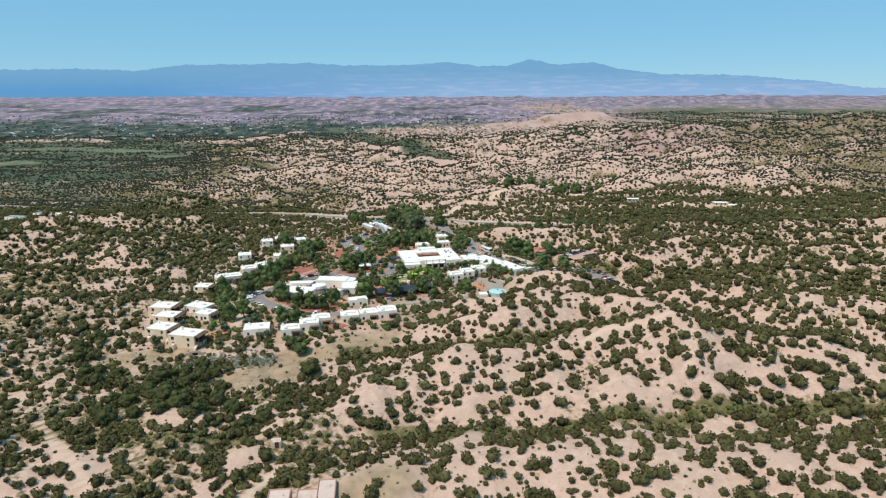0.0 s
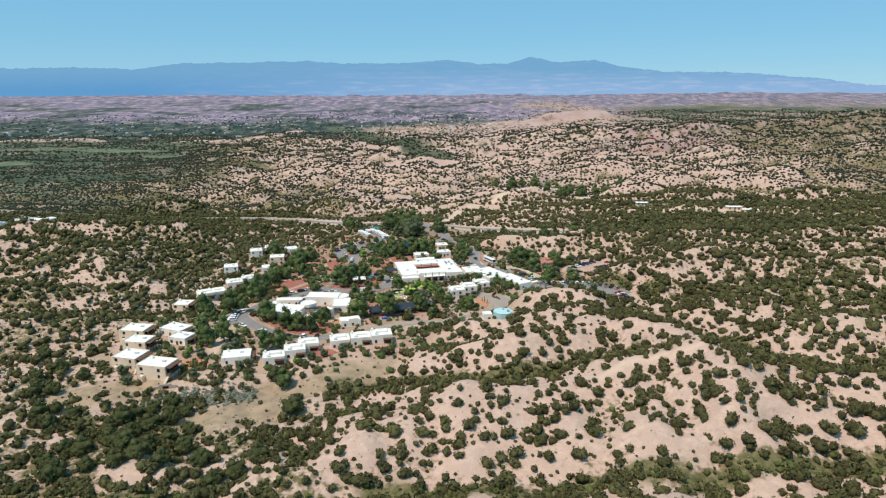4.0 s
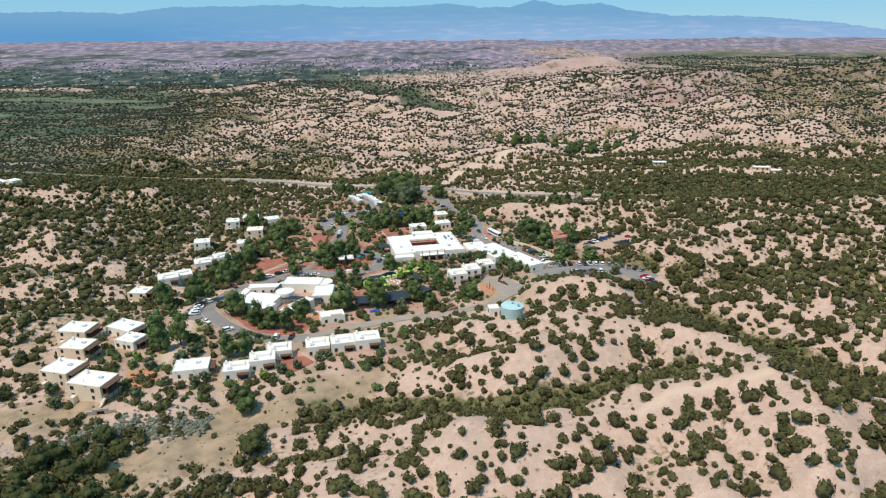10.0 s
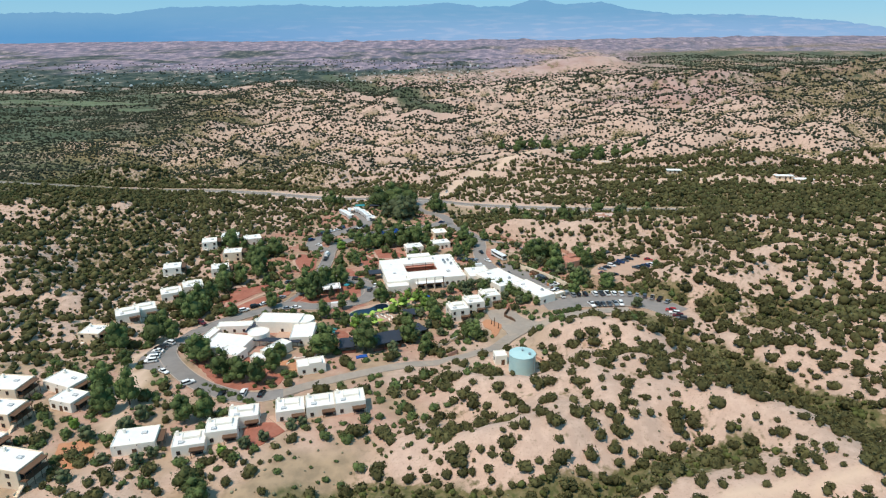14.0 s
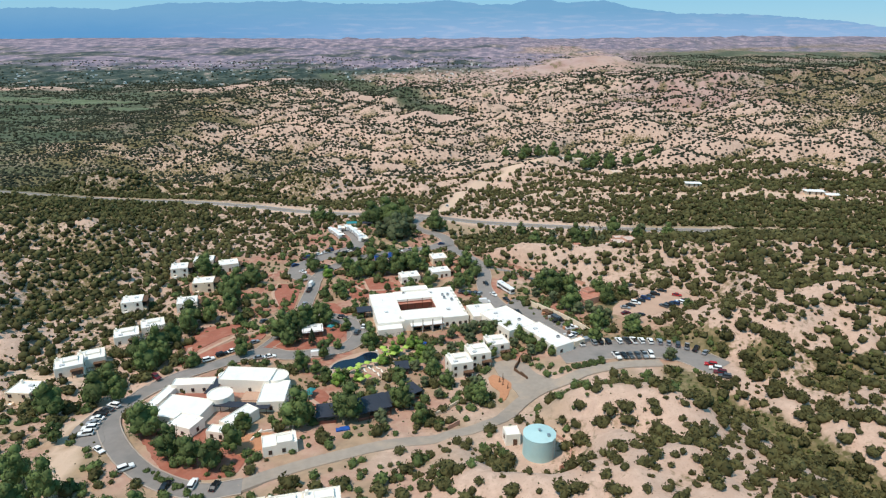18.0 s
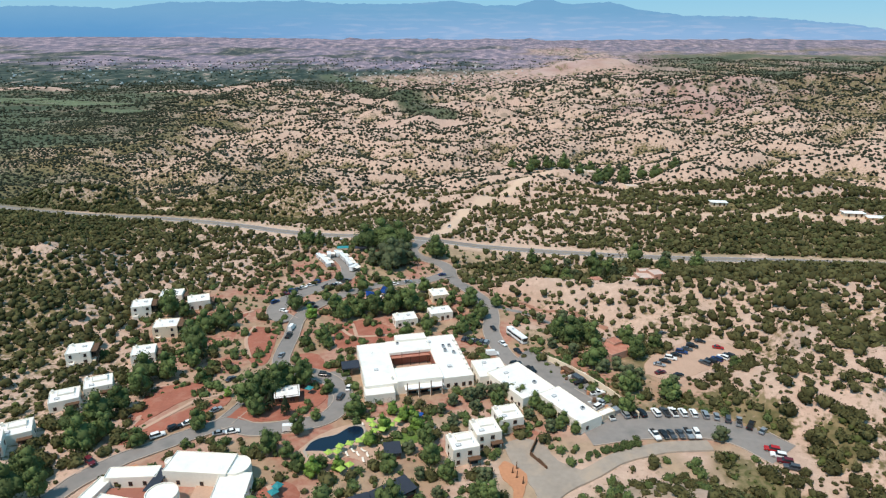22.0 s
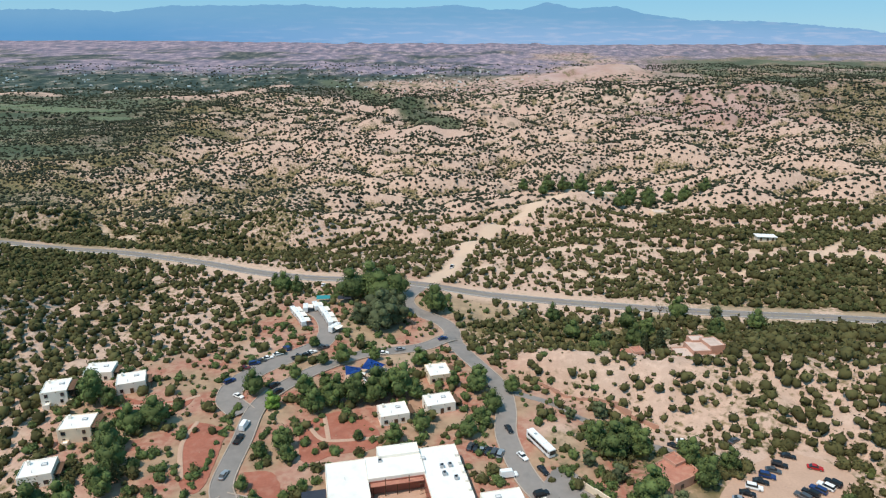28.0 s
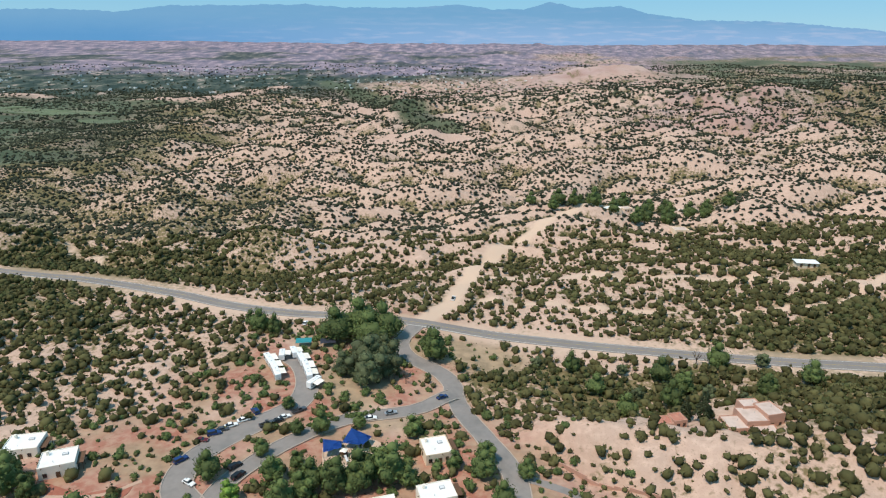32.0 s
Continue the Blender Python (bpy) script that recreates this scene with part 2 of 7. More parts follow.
def hill(x, y, line, height, width, sharp=1.3):
    """A ridge whose crest follows a bent line; height: one number for each point of it."""
    best = np.full(np.shape(x), 1e9)
    top = np.zeros(np.shape(x))
    for (x0, y0), (x1, y1), h0, h1 in zip(line[:-1], line[1:], height[:-1], height[1:]):
        dx, dy = x1 - x0, y1 - y0
        k = np.clip(((x - x0) * dx + (y - y0) * dy) / (dx * dx + dy * dy), 0, 1)
        d = np.hypot(x - x0 - k * dx, y - y0 - k * dy)
        near = d < best
        best, top = np.where(near, d, best), np.where(near, h0 + k * (h1 - h0), top)
    return top * np.exp(-(best / width) ** sharp)


FAR_Y = [-400, 0, 200, 300, 400, 500, 600, 700, 850, 1000, 1400, 2000, 2800, 3500, 4200, 5200]
LEFT_Z = [-8, -8, -9, -11, -14, -18, -23, -29, -42, -56, -62, -55, -38, -15, 22, 82]
MID_Z = [-4, -5, -6, -11, -15, -18, -20, -20.5, -31, -38, -45, -48, -35, -15, 22, 82]
RIGHT_Z = [2, 2, 1, -1, -4, -11, -15, -13, -20, -26, -27, -30, -26, -8, 22, 82]
HIGHWAY = [(-1100, 1080), (-700, 900), (-480, 800), (-281, 719), (-214, 696), (-153, 671), (-107, 649), (-63, 637), (-13, 626), (5, 621), (57, 609), (105, 599), (151, 590), (188, 584), (300, 562), (520, 520), (900, 470)]
LEVELLED = [([(52, 399), (75, 401), (95, 398), (108, 388)], 11, -13.6), ([(30, 333), (24, 341)], 9, -10.2), ([(84, 448), (108, 462), (122, 456)], 12, -13.4), ([(103, 534), (110, 536)], 4, -13.5), ([(27, 366), (38, 377), (56, 389), (72, 395)], 5, -13.7)]
BARE = [([(-1420, 2110), (-1234, 2140), (-1096, 2110)], 38, 9), ([(-830, 2050), (-678, 2060), (-600, 2180)], 45, 11), ([(-560, 2250), (-500, 2400)], 34, 8), ([(-360, 1980), (-264, 1930), (-172, 1760)], 40, 8), ([(-40, 1690), (67, 1700), (171, 1760)], 45, 7), ([(-110, 1400), (-30, 1410), (30, 1380)], 40, 5)]  # far bare rises: crest, half width, height
RIDGES = [  # crests before, beside and behind the village: points with their heights, slope of the flanks, bluntness
    ([(66, 353, 0), (70, 343, 6.5), (71, 330, 5), (68, 312, 6), (72, 297, 8.3), (82, 285, 11), (94, 272, 13.5), (97, 258, 15), (95, 244, 17), (103, 233, 16), (120, 231, 14.5), (143, 221, 13), (157, 207, 11.5), (190, 180, 11), (260, 140, 12)], 0.66, 5),
    ([(40, 352, -1), (48, 351, 3), (57, 348, 5.6), (66, 346, 6.6), (71, 343, 7)], 0.62, 4),
    ([(95, 244, 17), (82, 246, 13.5), (68, 248, 11), (56, 241, 7.8), (40, 238, 6.5), (25, 236, 6.3), (12, 233, 6.3), (0, 228, 4), (-12, 220, 1.5), (-24, 211, 0), (-40, 200, -3)], 0.36, 3),
    ([(103, 233, 16), (98, 220, 14.5), (93, 210, 11.5), (97, 202, 7)], 0.36, 3), ([(120, 231, 14), (118, 215, 11), (112, 204, 6)], 0.36, 3), ([(143, 221, 13), (138, 208, 9)], 0.36, 3),
    ([(68, 248, 9.8), (74, 228, 7.2), (64, 204, 5), (60, 198, 2.5)], 0.34, 3), ([(40, 238, 6), (40, 225, 5.5), (43, 212, 2)], 0.34, 3), ([(12, 233, 6.3), (9, 218, 1.5), (7, 208, -2)], 0.34, 3),
    ([(72, 297, 8.3), (61, 292, 8.8), (48, 283, 8), (36, 278, 7.2), (24, 274, 6.4), (12, 278, 2), (0, 284, -3)], 0.34, 3),
    ([(68, 312, 6), (56, 308, 7.6), (47, 305, 7.3), (36, 306, 5), (24, 311, 1.5), (11, 315, -2), (-3, 312, -7)], 0.34, 3),
    ([(-60, 150, -5), (0, 162, 1), (28, 165, 2), (60, 160, 4), (93, 156, 5.5), (130, 150, 8), (220, 100, 9)], 0.3, 5), ([(10, 90, 0), (60, 95, 3), (120, 80, 4)], 0.25, 6),
    ([(120, 354, -7), (132, 341, -3), (150, 345, -0.5), (170, 354, 0.5), (188, 360, 0.8), (206, 364, 1.5), (234, 364, 4.5), (280, 340, 8), (360, 300, 12)], 0.42, 4),
    ([(144, 307, -2), (158, 303, 1.5), (194, 304, 4), (230, 290, 7), (320, 260, 11)], 0.34, 4), ([(170, 354, 0.5), (166, 335, -2), (160, 322, -5)], 0.34, 3), ([(215, 362, 3), (212, 340, 0), (206, 325, -2)], 0.34, 3),
    ([(112, 410, -7), (120, 415, -3.5), (134, 423, 0), (150, 428, 3), (165, 431, 4), (181, 430, 4.6), (202, 420, 2), (225, 410, 4), (290, 392, 8), (380, 370, 12)], 0.44, 4),
    ([(181, 430, 4.6), (176, 412, 1), (168, 398, -3)], 0.34, 3), ([(150, 428, 3), (146, 410, -2), (140, 395, -7)], 0.34, 3), ([(235, 408, 4.5), (226, 390, 1)], 0.34, 3),
    ([(150, 428, 3), (156, 445, 1.5), (160, 465, 0.5), (170, 488, 1.5)], 0.34, 4), ([(156, 445, 1.5), (140, 452, -4), (132, 460, -8)], 0.34, 3),
    ([(40, 534, -13.5), (60, 524, -9.8), (82, 516, -8), (104, 514, -5.5), (126, 512, -3.5), (150, 505, -1), (165, 498, 1), (180, 492, 1.8), (192, 473, 1.5), (204, 458, 2), (250, 440, 6), (330, 420, 10)], 0.5, 4),
    ([(126, 512, -3.5), (122, 498, -7), (118, 488, -10)], 0.34, 3), ([(180, 495, 1.8), (215, 500, 1), (270, 490, 4), (350, 470, 9)], 0.3, 5),
    ([(-400, 480, 3), (-313, 488, -2), (-284, 486, -3), (-250, 470, -4), (-224, 438, -5.5), (-205, 425, -10), (-180, 412, -14)], 0.4, 4), ([(-284, 486, -3), (-270, 455, -7), (-262, 430, -11)], 0.3, 3),
    ([(-250, 470, -4), (-236, 500, -10), (-190, 507, -14)], 0.3, 3), ([(-360, 570, -6), (-280, 572, -7), (-228, 569, -9.5), (-205, 560, -14), (-182, 548, -19)], 0.38, 4),
    ([(-320, 330, 0), (-230, 322, -4), (-180, 334, -7.5), (-155, 343, -12)], 0.36, 4), ([(-310, 385, -3), (-225, 388, -8), (-168, 380, -14.5)], 0.36, 4), ([(-300, 260, -2), (-220, 255, -6), (-175, 262, -9)], 0.26, 4)]
VILLAGE = [(-135, 320), (-40, 320), (-60, 420), (-10, 430), (-100, 500), (-20, 520), (20, 470), (40, 430), (20, 385), (60, 398), (20, 470), (-60, 560), (-30, 600)]


def village(x, y):
    return 1 - smooth(24, 62, along(x, y, VILLAGE))


def height(x, y):
    x, y = np.asarray(x, float), np.asarray(y, float)
    s = 1 + np.maximum(y, 0) / 1800
    k = x / s
    left, mid, right = (np.interp(y, FAR_Y, z) for z in (LEFT_Z, MID_Z, RIGHT_Z))
    z = mid + (left - mid) * smooth(-20, -260, k) + (right - mid) * smooth(30, 230, k)
    calm = np.maximum(village(x, y), 1 - smooth(12, 40, along(x, y, HIGHWAY)))
    # the terrace that the village stands on
    z = z + 2.0 * village(x, y) + hill(x, y, [(-45, 292), (-25, 303), (-5, 328)], [3, 4.2, 2.4], 22, 2) + hill(x, y, [(20, 520), (45, 490), (58, 450), (60, 430)], [2.4, 2.4, 2.8, 2.4], 26, 2)
    # the sand ridges round it: crests of known height, with straight flanks
    for line, slope, blunt in RIDGES:
        best, top = np.full(np.shape(x), 1e9), np.zeros(np.shape(x))
        for (x0, y0, z0), (x1, y1, z1) in zip(line[:-1], line[1:]):
            dx, dy = x1 - x0, y1 - y0
            u = np.clip(((x - x0) * dx + (y - y0) * dy) / (dx * dx + dy * dy), 0, 1)
            d = np.hypot(x - x0 - u * dx, y - y0 - u * dy)
            near = d < best
            best, top = np.where(near, d, best), np.where(near, z0 + u * (z1 - z0), top)
        flank = top + 1.4 - slope * (np.sqrt(best ** 2 + blunt ** 2) - blunt)
        flank = np.where(best > 130, -60, flank)
        z = 0.5 * (z + flank + np.sqrt((z - flank) ** 2 + 4.0)) - 1.0 / (1 + 0.25 * np.abs(z - flank))
    # gullies
    z = z - hill(x, y, [(-40, 268), (-20, 268), (0, 260), (18, 254), (40, 257), (60, 262), (78, 267)], [1, 2, 3, 3, 2, 2, 1], 9)
    z = z - hill(x, y, [(92, 384), (104, 362), (118, 333), (131, 308), (140, 286), (152, 264), (170, 245), (210, 215)], [1, 5, 6, 6, 5, 4, 4, 4], 12)
    z = z - hill(x, y, [(-30, 200), (27, 188), (47, 194), (73, 191), (110, 194), (143, 195), (190, 175)], [1, 2, 3, 3, 4, 4, 4], 9)
    # water-cut spurs and rills
    wx, wy = x + 14 * noise2(x / 60, y / 60, 3), y + 14 * noise2(x / 60, y / 60, 4)
    far = smooth(640, 800, y)
    near_spurs = (2 * np.abs(noise2(wx / 40, wy / 50, 5)) - 0.45) * 1.8 + (2 * np.abs(noise2(wx / 18, wy / 22, 6)) - 0.42) * 1.6 + (2 * np.abs(noise2(wx / 9, wy / 11, 15)) - 0.5) * 0.45
    bad = (2 * np.abs(noise2(wx / 180, wy / 92, 7)) - 0.5) * 12 + (2 * np.abs(noise2(wx / 78, wy / 42, 8)) - 0.5) * 6.5 + (2 * np.abs(noise2(wx / 34, wy / 22, 9)) - 0.5) * 2.2
    lull = smooth(-420, -180, k) * (1 - 0.75 * smooth(1500, 2600, y)) + 0.25
    rough = near_spurs * (1 - far) + bad * far * lull
    rough = rough + (0.4 - 2 * np.abs(noise2(wx / 300 + 0.25 * noise2(x / 500, y / 500, 13), wy / 190, 12))) * 13 * far * lull
    rough = rough + (2 * np.abs(noise2((x + y) / 90, (x - y) / 260, 14)) - 0.5) * 11 * (1 - smooth(120, 330, along(x, y, [(520, 1500), (700, 1750), (1000, 1900), (1500, 2000)])))
    rough = rough + 14 * noise2(x / 420, y / 420, 10) * smooth(900, 1500, y) * lull
    z = z + rough * (1 - 0.97 * calm)
    # levelled ground: car park, tank, yard
    for line, r, level in LEVELLED:
        z = z + (level - z) * (1 - smooth(r, r + 14, along(x, y, line)))
    # far rises: the pale knob and the red mesas
    z = z + hill(x, y, [(330, 2560), (470, 2600), (600, 2640), (760, 2700)], [14, 38, 44, 14], 140, 2)
    z = z + hill(x, y, [(520, 1500), (700, 1750), (1000, 1900), (1500, 2000)], [18, 34, 46, 60], 190)
    z = z + hill(x, y, [(420, 1050), (620, 1200), (900, 1250)], [6, 14, 24], 120)
    z = z + hill(x, y, [(-260, 1500), (-120, 1560), (20, 1500)], [8, 12, 14], 80)
    for line, r, top in BARE:
        z = z + hill(x, y, line, [top * 0.4] + [top] * (len(line) - 2) + [top * 0.4], r, 2)
    z = z + 10 * noise2(x / 700, y / 300, 11) * smooth(2600, 3400, y)
    return z


# ---- small builders ----
def part(name, bm, mat, parent=None, label=""):
    me = bpy.data.meshes.new(name)
    bm.to_mesh(me)
    bm.free()
    me.materials.append(mat)
    ob = new(name, me)
    ob.parent = parent
    return tagged(ob, label)


def thing(name, label, category, m, group="", kind=""):
    ob = new(name)
    ob.matrix_world = m
    return tagged(ob, label, category, group, kind)


def sheet(name, verts, tris, mat, parent=None, smooth_shade=False):
    """One mesh from arrays of corners and triangles."""
    me = bpy.data.meshes.new(name)
    verts, tris = np.asarray(verts, np.float32), np.asarray(tris, np.int32)
    me.vertices.add(len(verts))
    me.vertices.foreach_set("co", verts.ravel())
    me.loops.add(tris.size)
    me.loops.foreach_set("vertex_index", tris.ravel())
    me.polygons.add(len(tris))
    me.polygons.foreach_set("loop_start", np.arange(0, tris.size, tris.shape[1], dtype=np.int32))
    me.polygons.foreach_set("use_smooth", np.full(len(tris), smooth_shade))
    me.update(calc_edges=True)
    me.materials.append(mat)
    ob = new(name, me)
    ob.parent = parent
    return ob


def quads(rows, cols):
    i = (np.arange(rows - 1)[:, None] * cols + np.arange(cols - 1)[None]).ravel()
    return np.stack([i, i + 1, i + cols + 1, i + cols], 1)


def smooth_line(line, step=2.5):
    """Points every few metres on a curve through the given ones."""
    p = np.asarray(line, float)
    q = np.concatenate([[2 * p[0] - p[1]], p, [2 * p[-1] - p[-2]]])
    out = []
    for a, b, c, d in zip(q[:-3], q[1:-2], q[2:-1], q[3:]):
        for u in np.arange(0, 1, step / max(np.hypot(*(c - b)), step)):
            out.append(0.5 * (2 * b + (c - a) * u + (2 * a - 5 * b + 4 * c - d) * u * u + (3 * b - a - 3 * c + d) * u ** 3))
    return np.array(out + [p[-1]])


# ---- ground ----
ENTRANCE = [(-12, 622), (-18, 605), (-14, 591), (-3, 580), (5, 569), (6, 560)]
EAST_ROAD = [(6, 562), (10, 545), (17, 527), (24, 510), (25, 495), (24, 479), (29, 456), (39, 440), (48, 428), (60, 410)]
WEST_ROAD = [(6, 561), (-9, 548), (-33, 541), (-50, 527), (-62, 510), (-66, 496), (-65, 477), (-64, 455), (-60, 446)]
KIOSK_LOOP = [(-62, 447), (-44, 441), (-34, 427), (-37, 413), (-49, 407), (-61, 405), (-70, 409)]
KIOSK_CUT = [(-60, 447), (-69, 434), (-68, 422), (-72, 409)]
SUITE_LOOP = [(-70, 410), (-88, 396), (-102, 385), (-110, 374), (-110, 360), (-100, 344), (-84, 329), (-66, 321), (-54, 323)]
SAND_LANE = [(-55, 323), (-48, 328), (-38.5, 333), (-26.7, 338), (-18.9, 341), (-9, 343.5), (1.6, 345.5), (10.8, 348), (18.7, 353), (24.5, 361), (30.8, 369.6), (38, 376.7), (47.3, 382.5), (56.3, 389), (65, 392.5), (74, 395), (88, 396)]
CARAVAN_ROAD = [(-70, 494), (-78, 503), (-79, 515), (-73, 527), (-62.5, 539), (-53, 551), (-52, 566), (-58, 582), (-68, 592)]
ROADS = [SAND_LANE, ENTRANCE, EAST_ROAD, WEST_ROAD, KIOSK_LOOP, KIOSK_CUT, SUITE_LOOP, CARAVAN_ROAD]
LOT = [(49, 402.5), (66, 406), (86, 407), (100, 402), (109, 391)]
TRACKS = [  # sand roads and washes: line and half width
    ([(-8, 630), (4, 655), (12, 690), (22, 725), (34, 755), (70, 800), (95, 830), (120, 850), (140, 900)], 6),
    ([(14, 700), (60, 695), (120, 690), (180, 682), (260, 668), (340, 650), (500, 610)], 3.5),
    ([(20, 660), (90, 645), (160, 640), (210, 652), (262, 690)], 2.4),
]
TRACKS += [  # paths on the near hills and washes to the west
    ([(-330, 850), (-290, 800), (-262, 768), (-240, 760), (-232, 735)], 2.6),
    ([(-170, 230), (-130, 190), (-100, 160), (-85, 120)], 1.6), ([(-52, 170), (-58, 130), (-50, 90)], 2),
    ([(57, 240.5), (68, 246.5), (82, 244.5), (93, 242)], 1.6), ([(-110, 327), (-118, 345), (-121, 354), (-118, 359)], 2.2), ([(-165, 395), (-120, 380), (-112, 350), (-105, 300)], 2.5)]
STRAW = [([(-146, 260), (-123, 268)], 10), ([(-88, 238), (-70, 246), (-69, 262)], 12), ([(-55, 265), (-45, 274), (-28, 282)], 7), ([(-100, 345), (-112, 330)], 8), ([(-15, 595), (5, 600), (25, 590)], 12), ([(-40, 575), (-36, 560)], 9), ([(-35, 140), (-15, 155)], 8)]
LUSH = [([(-135, 240), (-110, 225), (-90, 225)], 5), ([(-150, 200), (-110, 190), (-70, 190)], 4), ([(-40, 268), (-20, 268), (0, 260), (18, 254), (40, 257), (60, 262), (78, 267)], 5.5), ([(92, 384), (104, 362), (118, 333), (131, 308), (140, 286), (152, 264), (170, 245), (210, 215)], 6.5),
        ([(-20, 194), (27, 188), (47, 194), (73, 191), (110, 194), (143, 195), (190, 175)], 3.5)]
LUSH += [([(30, 575), (75, 560), (110, 572), (180, 560), (300, 540)], 16), ([(110, 572), (200, 562), (330, 541), (520, 510)], 17), ([(150, 610), (300, 585), (520, 545)], 16), ([(130, 390), (190, 360), (260, 335)], 12), ([(190, 640), (300, 622), (450, 600), (700, 560)], 20), ([(210, 700), (330, 700), (420, 680)], 16), ([(50, 470), (75, 460), (62, 430)], 14), ([(60, 415), (100, 420), (112, 405)], 6)]
GULCH = [(-420, 2600), (-256, 2226), (-150, 2000), (-63, 1668), (-12, 1500)]  # the wooded wash far out
LUSH += [(GULCH, 42)]


def concavity(x, y, r):
    return (height(x + r, y) + height(x - r, y) + height(x, y + r) + height(x, y - r)) / 4 - height(x, y)


def cover(x, y):
    """How thick the scrub stands, 0 to 1."""
    hollow = (0.3 + 0.45 * smooth(560, 700, y)) * smooth(0.0, 1.5, concavity(x, y, 8 + 5 * smooth(640, 900, y)))
    for line, r in LUSH:
        hollow = np.maximum(hollow, (1 - smooth(r * 0.7, r * 1.4, along(x, y, line))) * (1 - 0.6 * (r > 10) * smooth(0.1, -0.3, noise2(x / 22, y / 15, 26))))
    s = 1 + np.maximum(y, 0) / 1800
    west = smooth(-60 - 70 * smooth(560, 900, y), -150 - 170 * smooth(560, 900, y), x / s + 110 * smooth(560, 900, y) * noise2(x / 230, y / 190, 25)) * smooth(120, 330, y) * (0.22 + 0.28 * smooth(520, 760, y) + 0.6 * smooth(-0.2, 0.32, noise2(x / 55, y / 40, 20)))
    strip = 1 - smooth(10, 60, np.abs(along(x, y, HIGHWAY) - 35))
    west = np.maximum(west, 0.75 * smooth(5, -50, x) * smooth(270, 215, y) * smooth(-0.3, 0.25, noise2(x / 26, y / 22, 23)))
    west = np.maximum(west, 0.6 * smooth(70 + 50 * smooth(470, 400, y), 120 + 50 * smooth(470, 400, y), x) * smooth(330, 390, y) * smooth(760, 560, y) * smooth(-0.35, 0.3, noise2(x / 30, y / 24, 24)))
    beyond = 0.75 * smooth(640, 720, y + 40 * noise2(x / 90, y / 70, 27)) * smooth(1150, 900, y) * smooth(-90, -170, x + 60 * noise2(x / 120, y / 90, 28)) * smooth(-620, -430, x)
    east = 0.75 * smooth(300, 400, x / s + 70 * noise2(x / 200, y / 150, 29)) * smooth(640, 760, y)
    west = np.maximum(west, np.maximum(beyond, east) * (0.5 + 0.5 * smooth(-0.35, 0.2, noise2(x / 45, y / 32, 20))))
    return np.clip(np.maximum(hollow, (0.72 + 0.18 * smooth(600, 700, y)) * west) + 0.25 * strip * smooth(-0.2, 0.4, noise2(x / 40, y / 40, 21)), 0, 1)


